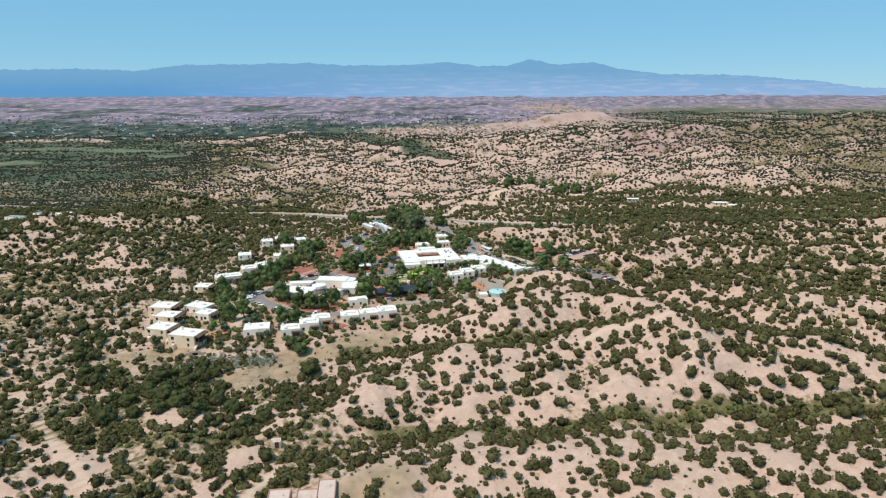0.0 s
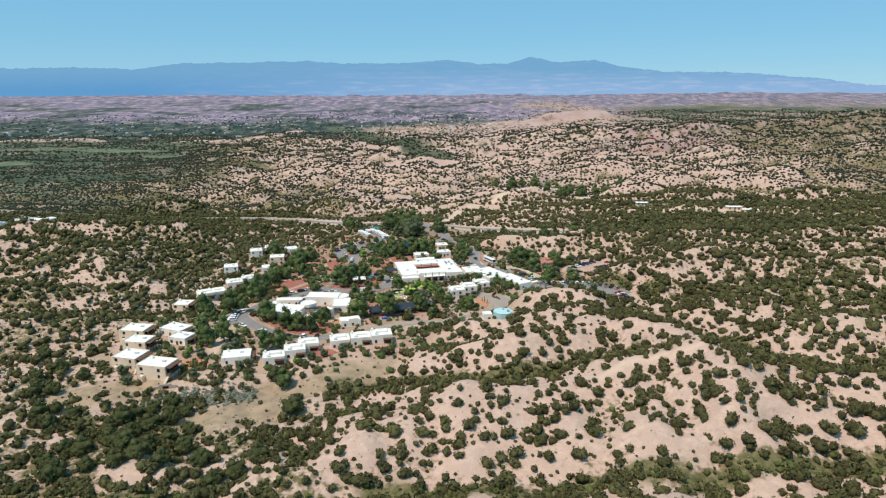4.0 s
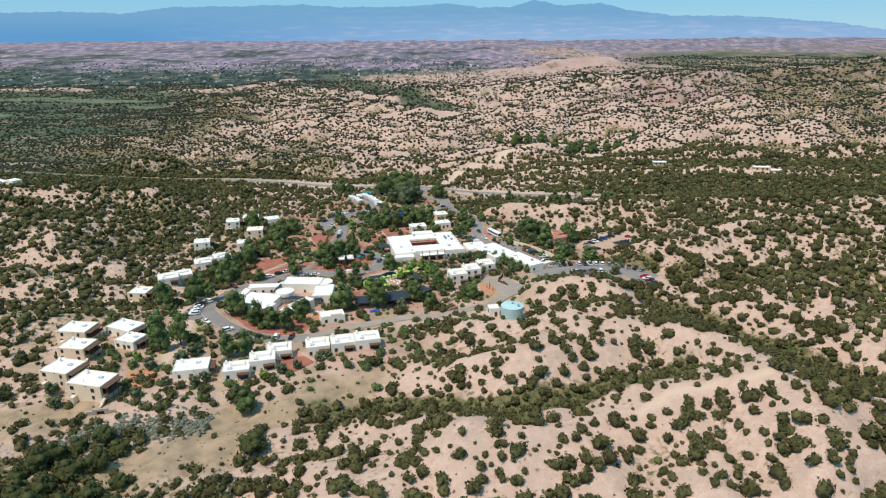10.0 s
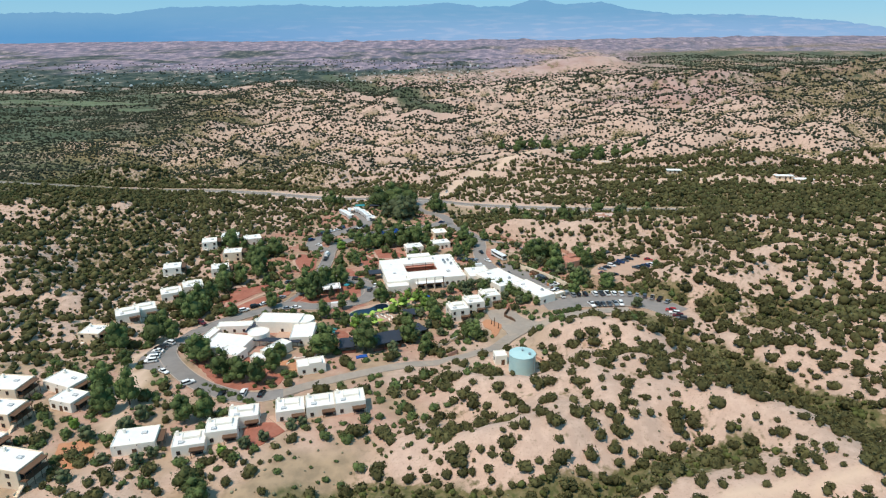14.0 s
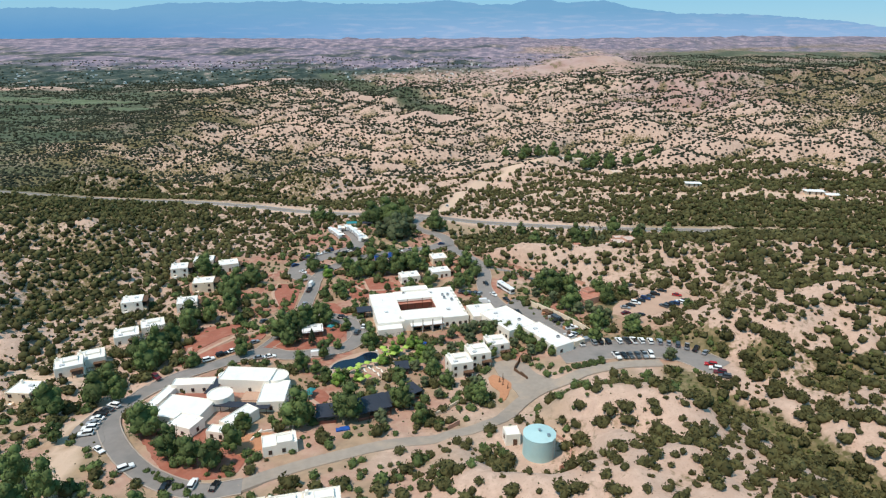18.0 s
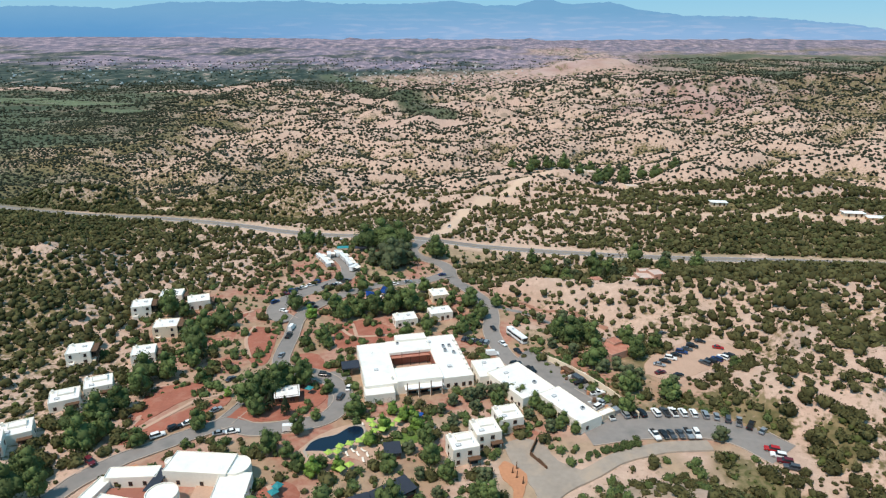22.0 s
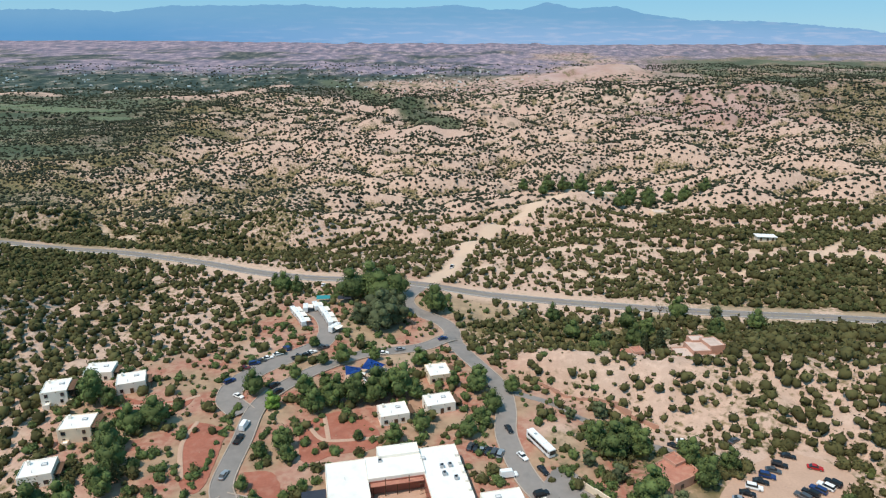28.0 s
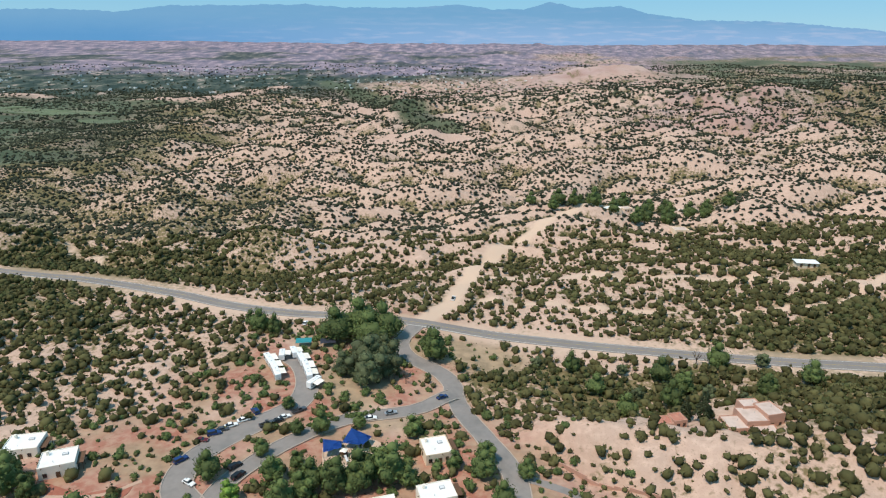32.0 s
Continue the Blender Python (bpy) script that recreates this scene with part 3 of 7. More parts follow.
def ground():
    def axis(parts):
        out = []
        for a, b, step in parts:
            out += list(np.arange(a, b, step))
        return np.array(out + [parts[-1][1]], float)
    half = axis([(0, 240, 3), (240, 500, 6), (500, 1000, 14), (1000, 2200, 40), (2200, 4200, 110)])
    xs = np.concatenate([-half[:0:-1], half])
    ys = axis([(-400, -40, 20), (-40, 60, 6), (60, 660, 3), (660, 1000, 5), (1000, 1500, 10), (1500, 2400, 24), (2400, 3600, 50), (3600, 4960, 85)])
    x, y = np.meshgrid(xs, ys)
    z = height(x, y)
    for line in ROADS:
        z = z - 0.45 * (1 - smooth(3.2, 4.6, along(x, y, line)))
    ob = sheet("ground", np.stack([x, y, z], -1).reshape(-1, 3), quads(len(ys), len(xs)), LAND, smooth_shade=True)
    s = 1 + np.maximum(y, 0) / 1800
    town = village(x, y)
    scrub = np.clip(cover(x, y) * 0.95 + 0.05, 0, 1) * (1 - 0.35 * town) * (1 - np.max([1 - smooth(r * 0.7, r * 1.3, along(x, y, line)) for line, r, top in BARE], axis=0))
    k = x / s
    red = smooth(1700, 3000, y + 500 * noise2(x / 800, y / 500, 30)) * (0.4 + 0.6 * smooth(-0.3, 0.3, noise2(x / 500, y / 200, 31))) + 0.10 * smooth(850, 1600, y) * smooth(-0.35, 0.25, noise2(x / 260, y / 150, 48)) + 0.5 * smooth(300, 700, k) * smooth(700, 1500, y) * smooth(-0.1, 0.3, noise2(x / 120, y / 120, 33))
    knob = 1 - smooth(70, 190, along(x, y, [(330, 2560), (470, 2600), (600, 2640), (760, 2700)]))
    way = x / np.maximum(y, 300)
    wave = 170 * noise2(x / 420, y / 300, 36) + 60 * noise2(x / 130, y / 100, 37)
    bare = np.max([1 - smooth(r * 0.4, r * 1.2, along(x, y, line) + 40 * noise2(x / 70, y / 70, 44)) for line, r, top in BARE], axis=0)
    # plain and valley mark the ground that takes the haze colours
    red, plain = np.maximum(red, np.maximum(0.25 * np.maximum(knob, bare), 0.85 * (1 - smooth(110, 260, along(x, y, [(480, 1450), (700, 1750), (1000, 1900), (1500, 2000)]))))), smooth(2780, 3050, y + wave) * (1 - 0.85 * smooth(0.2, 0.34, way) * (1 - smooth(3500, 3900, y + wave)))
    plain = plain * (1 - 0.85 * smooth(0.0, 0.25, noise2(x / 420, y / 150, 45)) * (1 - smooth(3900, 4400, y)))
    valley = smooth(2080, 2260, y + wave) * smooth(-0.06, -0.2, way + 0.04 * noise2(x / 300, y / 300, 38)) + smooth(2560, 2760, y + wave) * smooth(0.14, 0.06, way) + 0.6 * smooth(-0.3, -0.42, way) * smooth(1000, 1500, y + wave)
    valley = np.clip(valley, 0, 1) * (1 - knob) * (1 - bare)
    dots = smooth(1300, 1900, y) * (1 - valley) * (1 - 0.6 * plain) * (1 - knob) * (1 - bare)
    track, straw = np.zeros_like(x), np.zeros_like(x)
    for line, r in TRACKS:
        track = np.maximum(track, 1 - smooth(r * 0.6, r * 1.3, along(x, y, line)))
    for line, r in STRAW:
        straw = np.maximum(straw, 1 - smooth(r * 0.6, r * 1.5, along(x, y, line) + 4 * noise2(x / 12, y / 12, 22)))
    straw = np.maximum(straw, 0.8 * town * smooth(-0.25, 0.3, noise2(x / 17, y / 17, 46)))
    track = np.maximum(track, 0.5 * (1 - smooth(7, 13, along(x, y, HIGHWAY))))
    lush = np.max([1 - smooth(r * 0.5, r * 1.2, along(x, y, line) + 3 * noise2(x / 9, y / 9, 43)) for line, r in LUSH[2:5]], axis=0)
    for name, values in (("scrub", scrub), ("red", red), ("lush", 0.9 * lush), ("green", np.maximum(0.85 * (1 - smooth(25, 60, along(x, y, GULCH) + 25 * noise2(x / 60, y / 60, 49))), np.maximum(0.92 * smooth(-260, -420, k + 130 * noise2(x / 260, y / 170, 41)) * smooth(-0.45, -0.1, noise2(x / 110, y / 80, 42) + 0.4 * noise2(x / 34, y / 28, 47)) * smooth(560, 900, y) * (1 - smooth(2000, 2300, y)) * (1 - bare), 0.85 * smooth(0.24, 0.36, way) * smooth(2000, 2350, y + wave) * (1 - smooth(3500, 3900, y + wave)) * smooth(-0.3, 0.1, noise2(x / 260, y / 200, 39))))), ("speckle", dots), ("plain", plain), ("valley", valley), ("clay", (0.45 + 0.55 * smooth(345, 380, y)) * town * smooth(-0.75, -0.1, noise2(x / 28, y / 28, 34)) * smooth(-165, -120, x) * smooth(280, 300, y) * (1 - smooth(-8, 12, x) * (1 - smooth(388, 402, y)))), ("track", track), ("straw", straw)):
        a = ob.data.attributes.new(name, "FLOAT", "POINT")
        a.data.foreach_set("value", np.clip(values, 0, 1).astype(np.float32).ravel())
    tagged(ob, "pinkish sandy badland with scrub and wheel tracks", "ground", kind="structure")


ground()


def mountains():
    """Blue ranges at the world's edge, in three folds; their haze is painted as a glowing colour."""
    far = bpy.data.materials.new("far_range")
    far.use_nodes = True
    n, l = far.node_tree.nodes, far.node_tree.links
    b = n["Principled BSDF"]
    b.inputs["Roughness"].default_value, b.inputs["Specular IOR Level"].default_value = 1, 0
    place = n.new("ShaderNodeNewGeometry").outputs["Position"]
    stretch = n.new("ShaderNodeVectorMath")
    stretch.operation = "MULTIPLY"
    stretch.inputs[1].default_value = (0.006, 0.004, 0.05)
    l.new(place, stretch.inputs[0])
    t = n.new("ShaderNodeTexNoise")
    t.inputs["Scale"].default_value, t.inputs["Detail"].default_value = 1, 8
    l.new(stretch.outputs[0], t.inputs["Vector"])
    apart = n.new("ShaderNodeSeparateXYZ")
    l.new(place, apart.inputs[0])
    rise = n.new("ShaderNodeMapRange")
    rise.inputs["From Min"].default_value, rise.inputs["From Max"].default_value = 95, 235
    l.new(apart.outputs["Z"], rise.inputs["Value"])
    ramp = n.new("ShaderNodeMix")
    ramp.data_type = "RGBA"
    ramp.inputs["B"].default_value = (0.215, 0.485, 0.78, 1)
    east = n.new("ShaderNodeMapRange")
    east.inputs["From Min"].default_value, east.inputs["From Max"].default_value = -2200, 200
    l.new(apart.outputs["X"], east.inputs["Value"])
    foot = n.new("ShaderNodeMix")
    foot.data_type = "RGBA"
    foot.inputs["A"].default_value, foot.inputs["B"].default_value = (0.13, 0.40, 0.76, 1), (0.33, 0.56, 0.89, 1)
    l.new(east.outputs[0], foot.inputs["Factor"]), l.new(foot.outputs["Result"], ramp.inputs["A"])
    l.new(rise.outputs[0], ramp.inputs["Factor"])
    # pale haze patches painted low on the eastern slopes
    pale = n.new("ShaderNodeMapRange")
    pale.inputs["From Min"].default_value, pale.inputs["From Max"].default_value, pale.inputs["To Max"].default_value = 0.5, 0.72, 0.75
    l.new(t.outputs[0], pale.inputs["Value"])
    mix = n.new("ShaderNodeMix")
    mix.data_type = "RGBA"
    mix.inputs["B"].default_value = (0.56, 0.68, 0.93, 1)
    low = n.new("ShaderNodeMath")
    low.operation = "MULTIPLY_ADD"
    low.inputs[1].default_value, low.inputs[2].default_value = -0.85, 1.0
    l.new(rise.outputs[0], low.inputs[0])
    foot_haze = n.new("ShaderNodeMath")
    foot_haze.operation = "MULTIPLY"
    l.new(low.outputs[0], foot_haze.inputs[0]), l.new(pale.outputs[0], foot_haze.inputs[1])
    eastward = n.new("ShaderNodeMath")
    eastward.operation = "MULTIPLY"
    l.new(foot_haze.outputs[0], eastward.inputs[0]), l.new(east.outputs[0], eastward.inputs[1])
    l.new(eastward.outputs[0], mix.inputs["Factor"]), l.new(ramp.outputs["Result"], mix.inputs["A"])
    # nearly black surface that glows in the haze colours
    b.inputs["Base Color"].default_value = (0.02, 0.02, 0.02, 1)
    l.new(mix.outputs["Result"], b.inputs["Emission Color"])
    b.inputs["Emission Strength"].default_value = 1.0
    crest_x = [-4200, -3140, -2700, -2260, -1930, -1530, -1000, -720, -240, 40, 280, 480, 660, 880, 1140, 1330, 1690, 2140, 2500, 2870, 3200, 4200]
    crest_z = [253, 258, 262, 248, 290, 291, 302, 281, 285, 305, 276, 274, 326, 282, 304, 254, 213, 210, 188, 159, 114, 74]
    for fold, (y, share, lift) in enumerate(((4930, 1.0, 0), (4880, 0.62, 6), (4830, 0.34, 4))):
        xs = np.linspace(-4200, 4200, 700)
        top = np.interp(xs, crest_x, crest_z)
        top = 60 + (top - 60) * share + (5 + 9 * (fold > 0)) * noise2(xs / 170, xs * 0 + fold, 40 + fold) + 6 * noise2(xs / 60, xs * 0 + fold, 50 + fold) + 4 * noise2(xs / 25, xs * 0 + fold, 55 + fold) + (1 - share) * 30 * noise2(xs / 500, xs * 0, 60 + fold)
        us = np.linspace(0, 1, 7)
        x = np.repeat(xs[None], 7, 0)
        z = 30 + (top[None] - 30) * us[:, None]
        yy = y - 40 * (1 - us[:, None]) + 10 * noise2(x / 120, z / 60, 70 + fold)
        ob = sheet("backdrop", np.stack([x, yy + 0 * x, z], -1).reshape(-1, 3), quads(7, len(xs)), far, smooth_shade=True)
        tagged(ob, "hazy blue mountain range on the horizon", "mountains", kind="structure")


mountains()


# ---- shrubs ----
def ball(level):
    bm = bmesh.new()
    bmesh.ops.create_icosphere(bm, subdivisions=level, radius=1)
    v = np.array([p.co for p in bm.verts])
    f = np.array([[p.index for p in q.verts] for q in bm.faces])
    bm.free()
    return v, f


BALLS = {level: ball(level) for level in (1, 2)}


def bush(rng, lumps, tufts, tuft_size, squat=0.75, levels=(1, 1, 1, 1)):
    """A ragged clump about 1 m in radius: uneven lumps, with tufts of leaves standing off them."""
    vs, fs, count = [], [], 0
    centres = []
    for i in range(lumps):
        a, r = rng.uniform(0, 6.28), (0.0 if i == 0 else rng.uniform(0.3, 0.62))
        c = np.array([r * np.cos(a), r * np.sin(a), rng.uniform(0.35, 0.7) * squat])
        w = rng.uniform(0.5, 0.75) if i else 0.72
        v, f = BALLS[levels[i]]
        v = v * (w * rng.uniform(0.64, 1.2, (len(v), 1))) * [1, 1, squat] + c
        v[:, 2] = np.maximum(v[:, 2], -0.25)
        vs.append(v), fs.append(f + count)
        count += len(v)
        centres.append((c, w))
    for i in range(tufts):
        c, w = centres[rng.integers(len(centres))]
        d = rng.normal(size=3)
        d[2] = abs(d[2]) * 1.2 - 0.1
        d /= np.linalg.norm(d)
        p = c + d * w * rng.uniform(0.85, 1.12) * [1, 1, squat]
        u = np.cross(d, rng.normal(size=3))
        u /= np.linalg.norm(u)
        q = np.cross(d, u)
        s = tuft_size * rng.uniform(0.6, 1.4)
        vs.append(np.array([p + u * s - d * s * 0.4, p + q * s * 0.8 - u * 0.4 * s, p + d * s * 0.9 - q * s * 0.5]))
        fs.append(np.array([[0, 1, 2]]) + count)
        count += 3
    return np.concatenate(vs), np.concatenate(fs)


def scatter(name, label, kinds, x, y, r, rng, mat, tall=1.0, sink=0.1):
    """Many shrubs in one mesh, each turned and sized on its own."""
    z = height(x, y) - sink * r
    which = rng.integers(len(kinds), size=len(x))
    vs, fs, count = [], [], 0
    for i, (v, f) in enumerate(kinds):
        m = which == i
        a, n = rng.uniform(0, 6.28, m.sum()), m.sum()
        if not n:
            continue
        c, s = np.cos(a)[:, None], np.sin(a)[:, None]
        w = r[m][:, None]
        h = w * rng.uniform(0.8, 1.25, (n, 1)) * tall
        out = np.stack([(v[None, :, 0] * c - v[None, :, 1] * s) * w + x[m][:, None], (v[None, :, 0] * s + v[None, :, 1] * c) * w + y[m][:, None], v[None, :, 2] * h + z[m][:, None]], -1)
        vs.append(out.reshape(-1, 3))
        fs.append((f[None] + (np.arange(n) * len(v))[:, None, None]).reshape(-1, 3) + count)
        count += n * len(v)
    ob = sheet(name, np.concatenate(vs), np.concatenate(fs), mat, smooth_shade=True)
    return tagged(ob, label, "shrubs", kind="stuff")


BUILT = []  # places kept free: x, y, radius


def free(x, y):
    ok = np.ones(len(x), bool)
    for line in ROADS:
        ok &= along(x, y, line) > 5.2
    ok &= along(x, y, HIGHWAY) > 10
    ok &= along(x, y, LOT) > 9
    ok &= along(x, y, [(86, 443), (104, 452), (116, 458)]) > 10
    for line, r in TRACKS:
        ok &= along(x, y, line) > r
    for bx, by, br in BUILT:
        ok &= np.hypot(x - bx, y - by) > br
    return ok


def shrubs():
    rng = np.random.default_rng(5)

    def field(y0, y1, cell, wide=0.78):
        n, w = int((y1 - y0) / cell), 60 + wide * y1
        m = int(2 * w / cell)
        i, j = np.meshgrid(np.arange(m), np.arange(n))
        x = -w + (i + rng.uniform(0, 1, i.shape)) * cell
        y = y0 + (j + rng.uniform(0, 1, i.shape)) * cell
        keep = np.abs(x) < 70 + wide * np.maximum(y, 40)
        return x[keep], y[keep]
    near_kinds = [bush(rng, 2 + i % 3, 64, 0.19, 0.9, (2, 1, 1, 1) if i < 5 else (1, 1, 1, 1)) for i in range(10)]
    mid_kinds = [bush(rng, 1 + i % 2, 8, 0.26, 0.92) for i in range(6)]
    far_kinds = [bush(rng, 1, 0, 0) for _ in range(5)]
    tiny = []
    for _ in range(4):
        v = np.array([[1, 0, 0.2], [-0.5, 0.87, 0.2], [-0.5, -0.87, 0.2], [0.2, 0.1, 0.9], [-0.1, 0, -0.3]]) * rng.uniform(0.75, 1.2, (5, 1))
        tiny.append((v, np.array([[0, 1, 3], [1, 2, 3], [2, 0, 3], [1, 0, 4], [2, 1, 4], [0, 2, 4]])))
    # junipers and pinyons near the flight: an even dotting, and thickets in the hollows
    for y0, y1, kinds in ((20, 300, near_kinds), (300, 470, near_kinds), (470, 800, mid_kinds)):
        for cell, base, gain, lo, span in ((3.4, 0.9, 0.3, 0.55 + 0.3 * (y1 > 480), 2.2 + 0.15 * (y1 > 310)), (2.7, 0.0, 0.95, 0.5, 1.15 + 0.7 * (y1 > 480))):
            x, y = field(y0, y1, cell + (0.3 if y1 > 480 else 0))
            thick = cover(x, y)
            straw = np.min([along(x, y, line) / r for line, r in STRAW], axis=0) < 1
            p = (base + gain * thick ** (1 if base else 1.6)) * (1 - (0.65 if base else 0.6) * village(x, y)) * np.where(straw, 0.2, 1)
            # bare crests, clumps and clearings
            p = p * (1 - 0.5 * smooth(-0.2, -1.2, concavity(x, y, 7)) * (1 - thick) * (1 - smooth(60, 120, x))) * (0.62 + 0.6 * smooth(-0.35, 0.3, noise2(x / 11, y / 11, 90)))
            keep = (rng.uniform(0, 1, len(x)) < p) & free(x, y)
            x, y = x[keep], y[keep]
            r = lo + span * rng.uniform(0, 1, len(x)) ** 1.4
            r = r * (1 + 0.15 * smooth(120, 170, np.abs(x)) + 0.1 * smooth(70, 120, x))
            aside = np.abs(x) > 150
            for side, forms in ((aside, mid_kinds), (~aside, kinds if base or y1 > 480 else mid_kinds)):
                scatter("juniper_scrub", "olive juniper and pinyon bushes dotted over pale sand", forms, x[side], y[side], r[side], rng, JUNIPER if base else DARK_JUNIPER if y1 > 480 else GULLY_GREEN)
        x, y = field(y0, y1, 4.6 if y1 < 480 else 7)
        straw = np.min([along(x, y, line) / r for line, r in STRAW], axis=0) < 1
        keep = (rng.uniform(0, 1, len(x)) < 0.30 + 0.45 * cover(x, y) + 0.6 * straw) & free(x, y)
        x, y = x[keep], y[keep]
        scatter("low_sage", "small grey-green sage clumps on sand", far_kinds if y1 < 480 else tiny, x, y, rng.uniform(0.25, 0.75, len(x)), rng, SAGE if y1 < 310 else JUNIPER)
    # hedge between the lane and the car park
    u = rng.uniform(0, 1, 60)
    scatter("hedge_row", "green bushes on the strip between lane and car park", near_kinds, 47 + 18 * u, 389.5 + 7.5 * u + rng.uniform(-1.4, 1.4, 60), rng.uniform(0.6, 1.2, 60), rng, LEAF)
    for (x0, y0), (x1, y1), count in (((-73, 498), (-72, 456), 46), ((-58, 500), (-58, 468), 26), ((-50, 535), (-20, 548), 30), ((-84, 330), (-62, 316), 24)):
        u = rng.uniform(0, 1, count)
        scatter("hedge_row", "clipped green hedge bushes along the lane", near_kinds, x0 + (x1 - x0) * u + rng.uniform(-1, 1, count), y0 + (y1 - y0) * u + rng.uniform(-1, 1, count), rng.uniform(0.7, 1.3, count), rng, LEAF)
    # the blue-grey sage flat below the houses
    u, v = rng.uniform(0, 1, 900), rng.normal(size=900)
    scatter("sage_flat", "pale blue-grey sagebrush on a flat below the houses", near_kinds, -120 + 46 * u, 249 + 11 * np.sin(1.6 * u) + 3.6 * v, rng.uniform(0.3, 0.85, 900), rng, BLUE_SAGE)
    # watered shrubs about the houses
    x, y = field(270, 640, 4.6, 0.25)
    keep = (rng.uniform(0, 1, len(x)) < 0.78 * village(x, y)) & free(x, y)
    x, y = x[keep], y[keep]
    scatter("garden_shrubs", "rounded green garden shrubs among the houses", near_kinds, x, y, 0.6 + 1.8 * rng.uniform(0, 1, len(x)) ** 1.3, rng, LEAF)
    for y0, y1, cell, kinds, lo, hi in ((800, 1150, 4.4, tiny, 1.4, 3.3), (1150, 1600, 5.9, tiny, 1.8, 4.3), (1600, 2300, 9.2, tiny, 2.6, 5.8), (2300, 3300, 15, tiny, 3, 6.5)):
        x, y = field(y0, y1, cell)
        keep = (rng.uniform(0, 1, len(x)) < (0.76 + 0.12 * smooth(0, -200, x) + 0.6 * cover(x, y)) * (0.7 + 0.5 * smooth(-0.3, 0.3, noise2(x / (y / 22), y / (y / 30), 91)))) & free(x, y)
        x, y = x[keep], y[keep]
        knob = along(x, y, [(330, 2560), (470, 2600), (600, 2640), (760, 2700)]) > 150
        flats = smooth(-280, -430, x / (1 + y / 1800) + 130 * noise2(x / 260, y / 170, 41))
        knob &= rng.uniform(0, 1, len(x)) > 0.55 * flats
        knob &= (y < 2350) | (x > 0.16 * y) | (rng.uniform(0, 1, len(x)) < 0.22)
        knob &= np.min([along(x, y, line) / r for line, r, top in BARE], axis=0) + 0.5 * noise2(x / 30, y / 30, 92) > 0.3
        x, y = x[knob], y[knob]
        scatter("far_scrub", "distant dark juniper dots over the badlands", kinds, x, y, rng.uniform(lo, hi, len(x)), rng, JUNIPER_HAZED)


# ---- roads ----
def ribbon(name, label, line, width, mat, lift=0.05, kerbs=False, category="road"):
    p = smooth_line(line)
    d = np.gradient(p, axis=0)
    d /= np.linalg.norm(d, axis=1)[:, None]
    side = np.stack([d[:, 1], -d[:, 0]], 1)

    def strip(offsets, lifts):
        q = p[:, None] + side[:, None] * np.array(offsets)[None, :, None]
        base = height(p[:, 0], p[:, 1])[:, None] * 0.5 + 0.5 * height(q[..., 0], q[..., 1])
        return np.concatenate([q, (base + np.array(lifts)[None])[..., None]], -1).reshape(-1, 3), quads(len(p), len(offsets))
    h = width / 2
    v, f = strip([-h - 0.3, -h, -h / 2, 0, h / 2, h, h + 0.3], [lift - 0.7, lift, lift + 0.03, lift + 0.06, lift + 0.03, lift, lift - 0.7])
    road = sheet(name, v, f[:, ::-1], mat, smooth_shade=False)
    if label:
        tagged(road, label, category, kind="structure")
    if kerbs:
        for s in (-1, 1):
            v, f = strip([s * h, s * h, s * (h + 0.35), s * (h + 0.35)], [lift - 0.3, lift + 0.16, lift + 0.16, lift - 0.5])
            k = sheet("kerb", v, f[:, ::-s], KERB, road)
    return road


highway = ribbon("road", "two-lane grey highway with sandy verges", HIGHWAY, 8.4, HIGHWAY_TAR, 0.12)
for off, mat in ((-3.5, "white"), (0, "yellow"), (3.5, "white")):
    p_ = smooth_line(HIGHWAY, 6)
    d_ = np.gradient(p_, axis=0)
    d_ /= np.linalg.norm(d_, axis=1)[:, None]
    q_ = p_ + np.stack([d_[:, 1], -d_[:, 0]], 1) * off
    line_ob = ribbon("lane_line", "", [tuple(v) for v in q_], 0.13, LINE_YELLOW if mat == "yellow" else LINE_WHITE, 0.17)
    line_ob.parent = highway
for line, w in ((ENTRANCE, 7.5), (EAST_ROAD, 7), (WEST_ROAD, 6.5), (KIOSK_LOOP, 7), (KIOSK_CUT, 6), (SUITE_LOOP, 6.5), (CARAVAN_ROAD, 9)):
    ribbon("road", "worn grey asphalt lane with a pale kerb", line, w, ASPHALT, 0.05, True)
ribbon("road", "grey asphalt car park beside the sand hill", LOT, 14.5, ASPHALT, 0.10, True, "car park")


ribbon("road", "sandy worn tar lane along the foot of the hill", SAND_LANE, 5, SANDY_TAR, 0.06)
ribbon("drive", "narrow dark asphalt drive at the foot of a sand ridge", [(26, 508), (42, 500.5), (51, 491), (69, 478), (82, 474)], 3.2, ASPHALT, 0.12, category="drive")


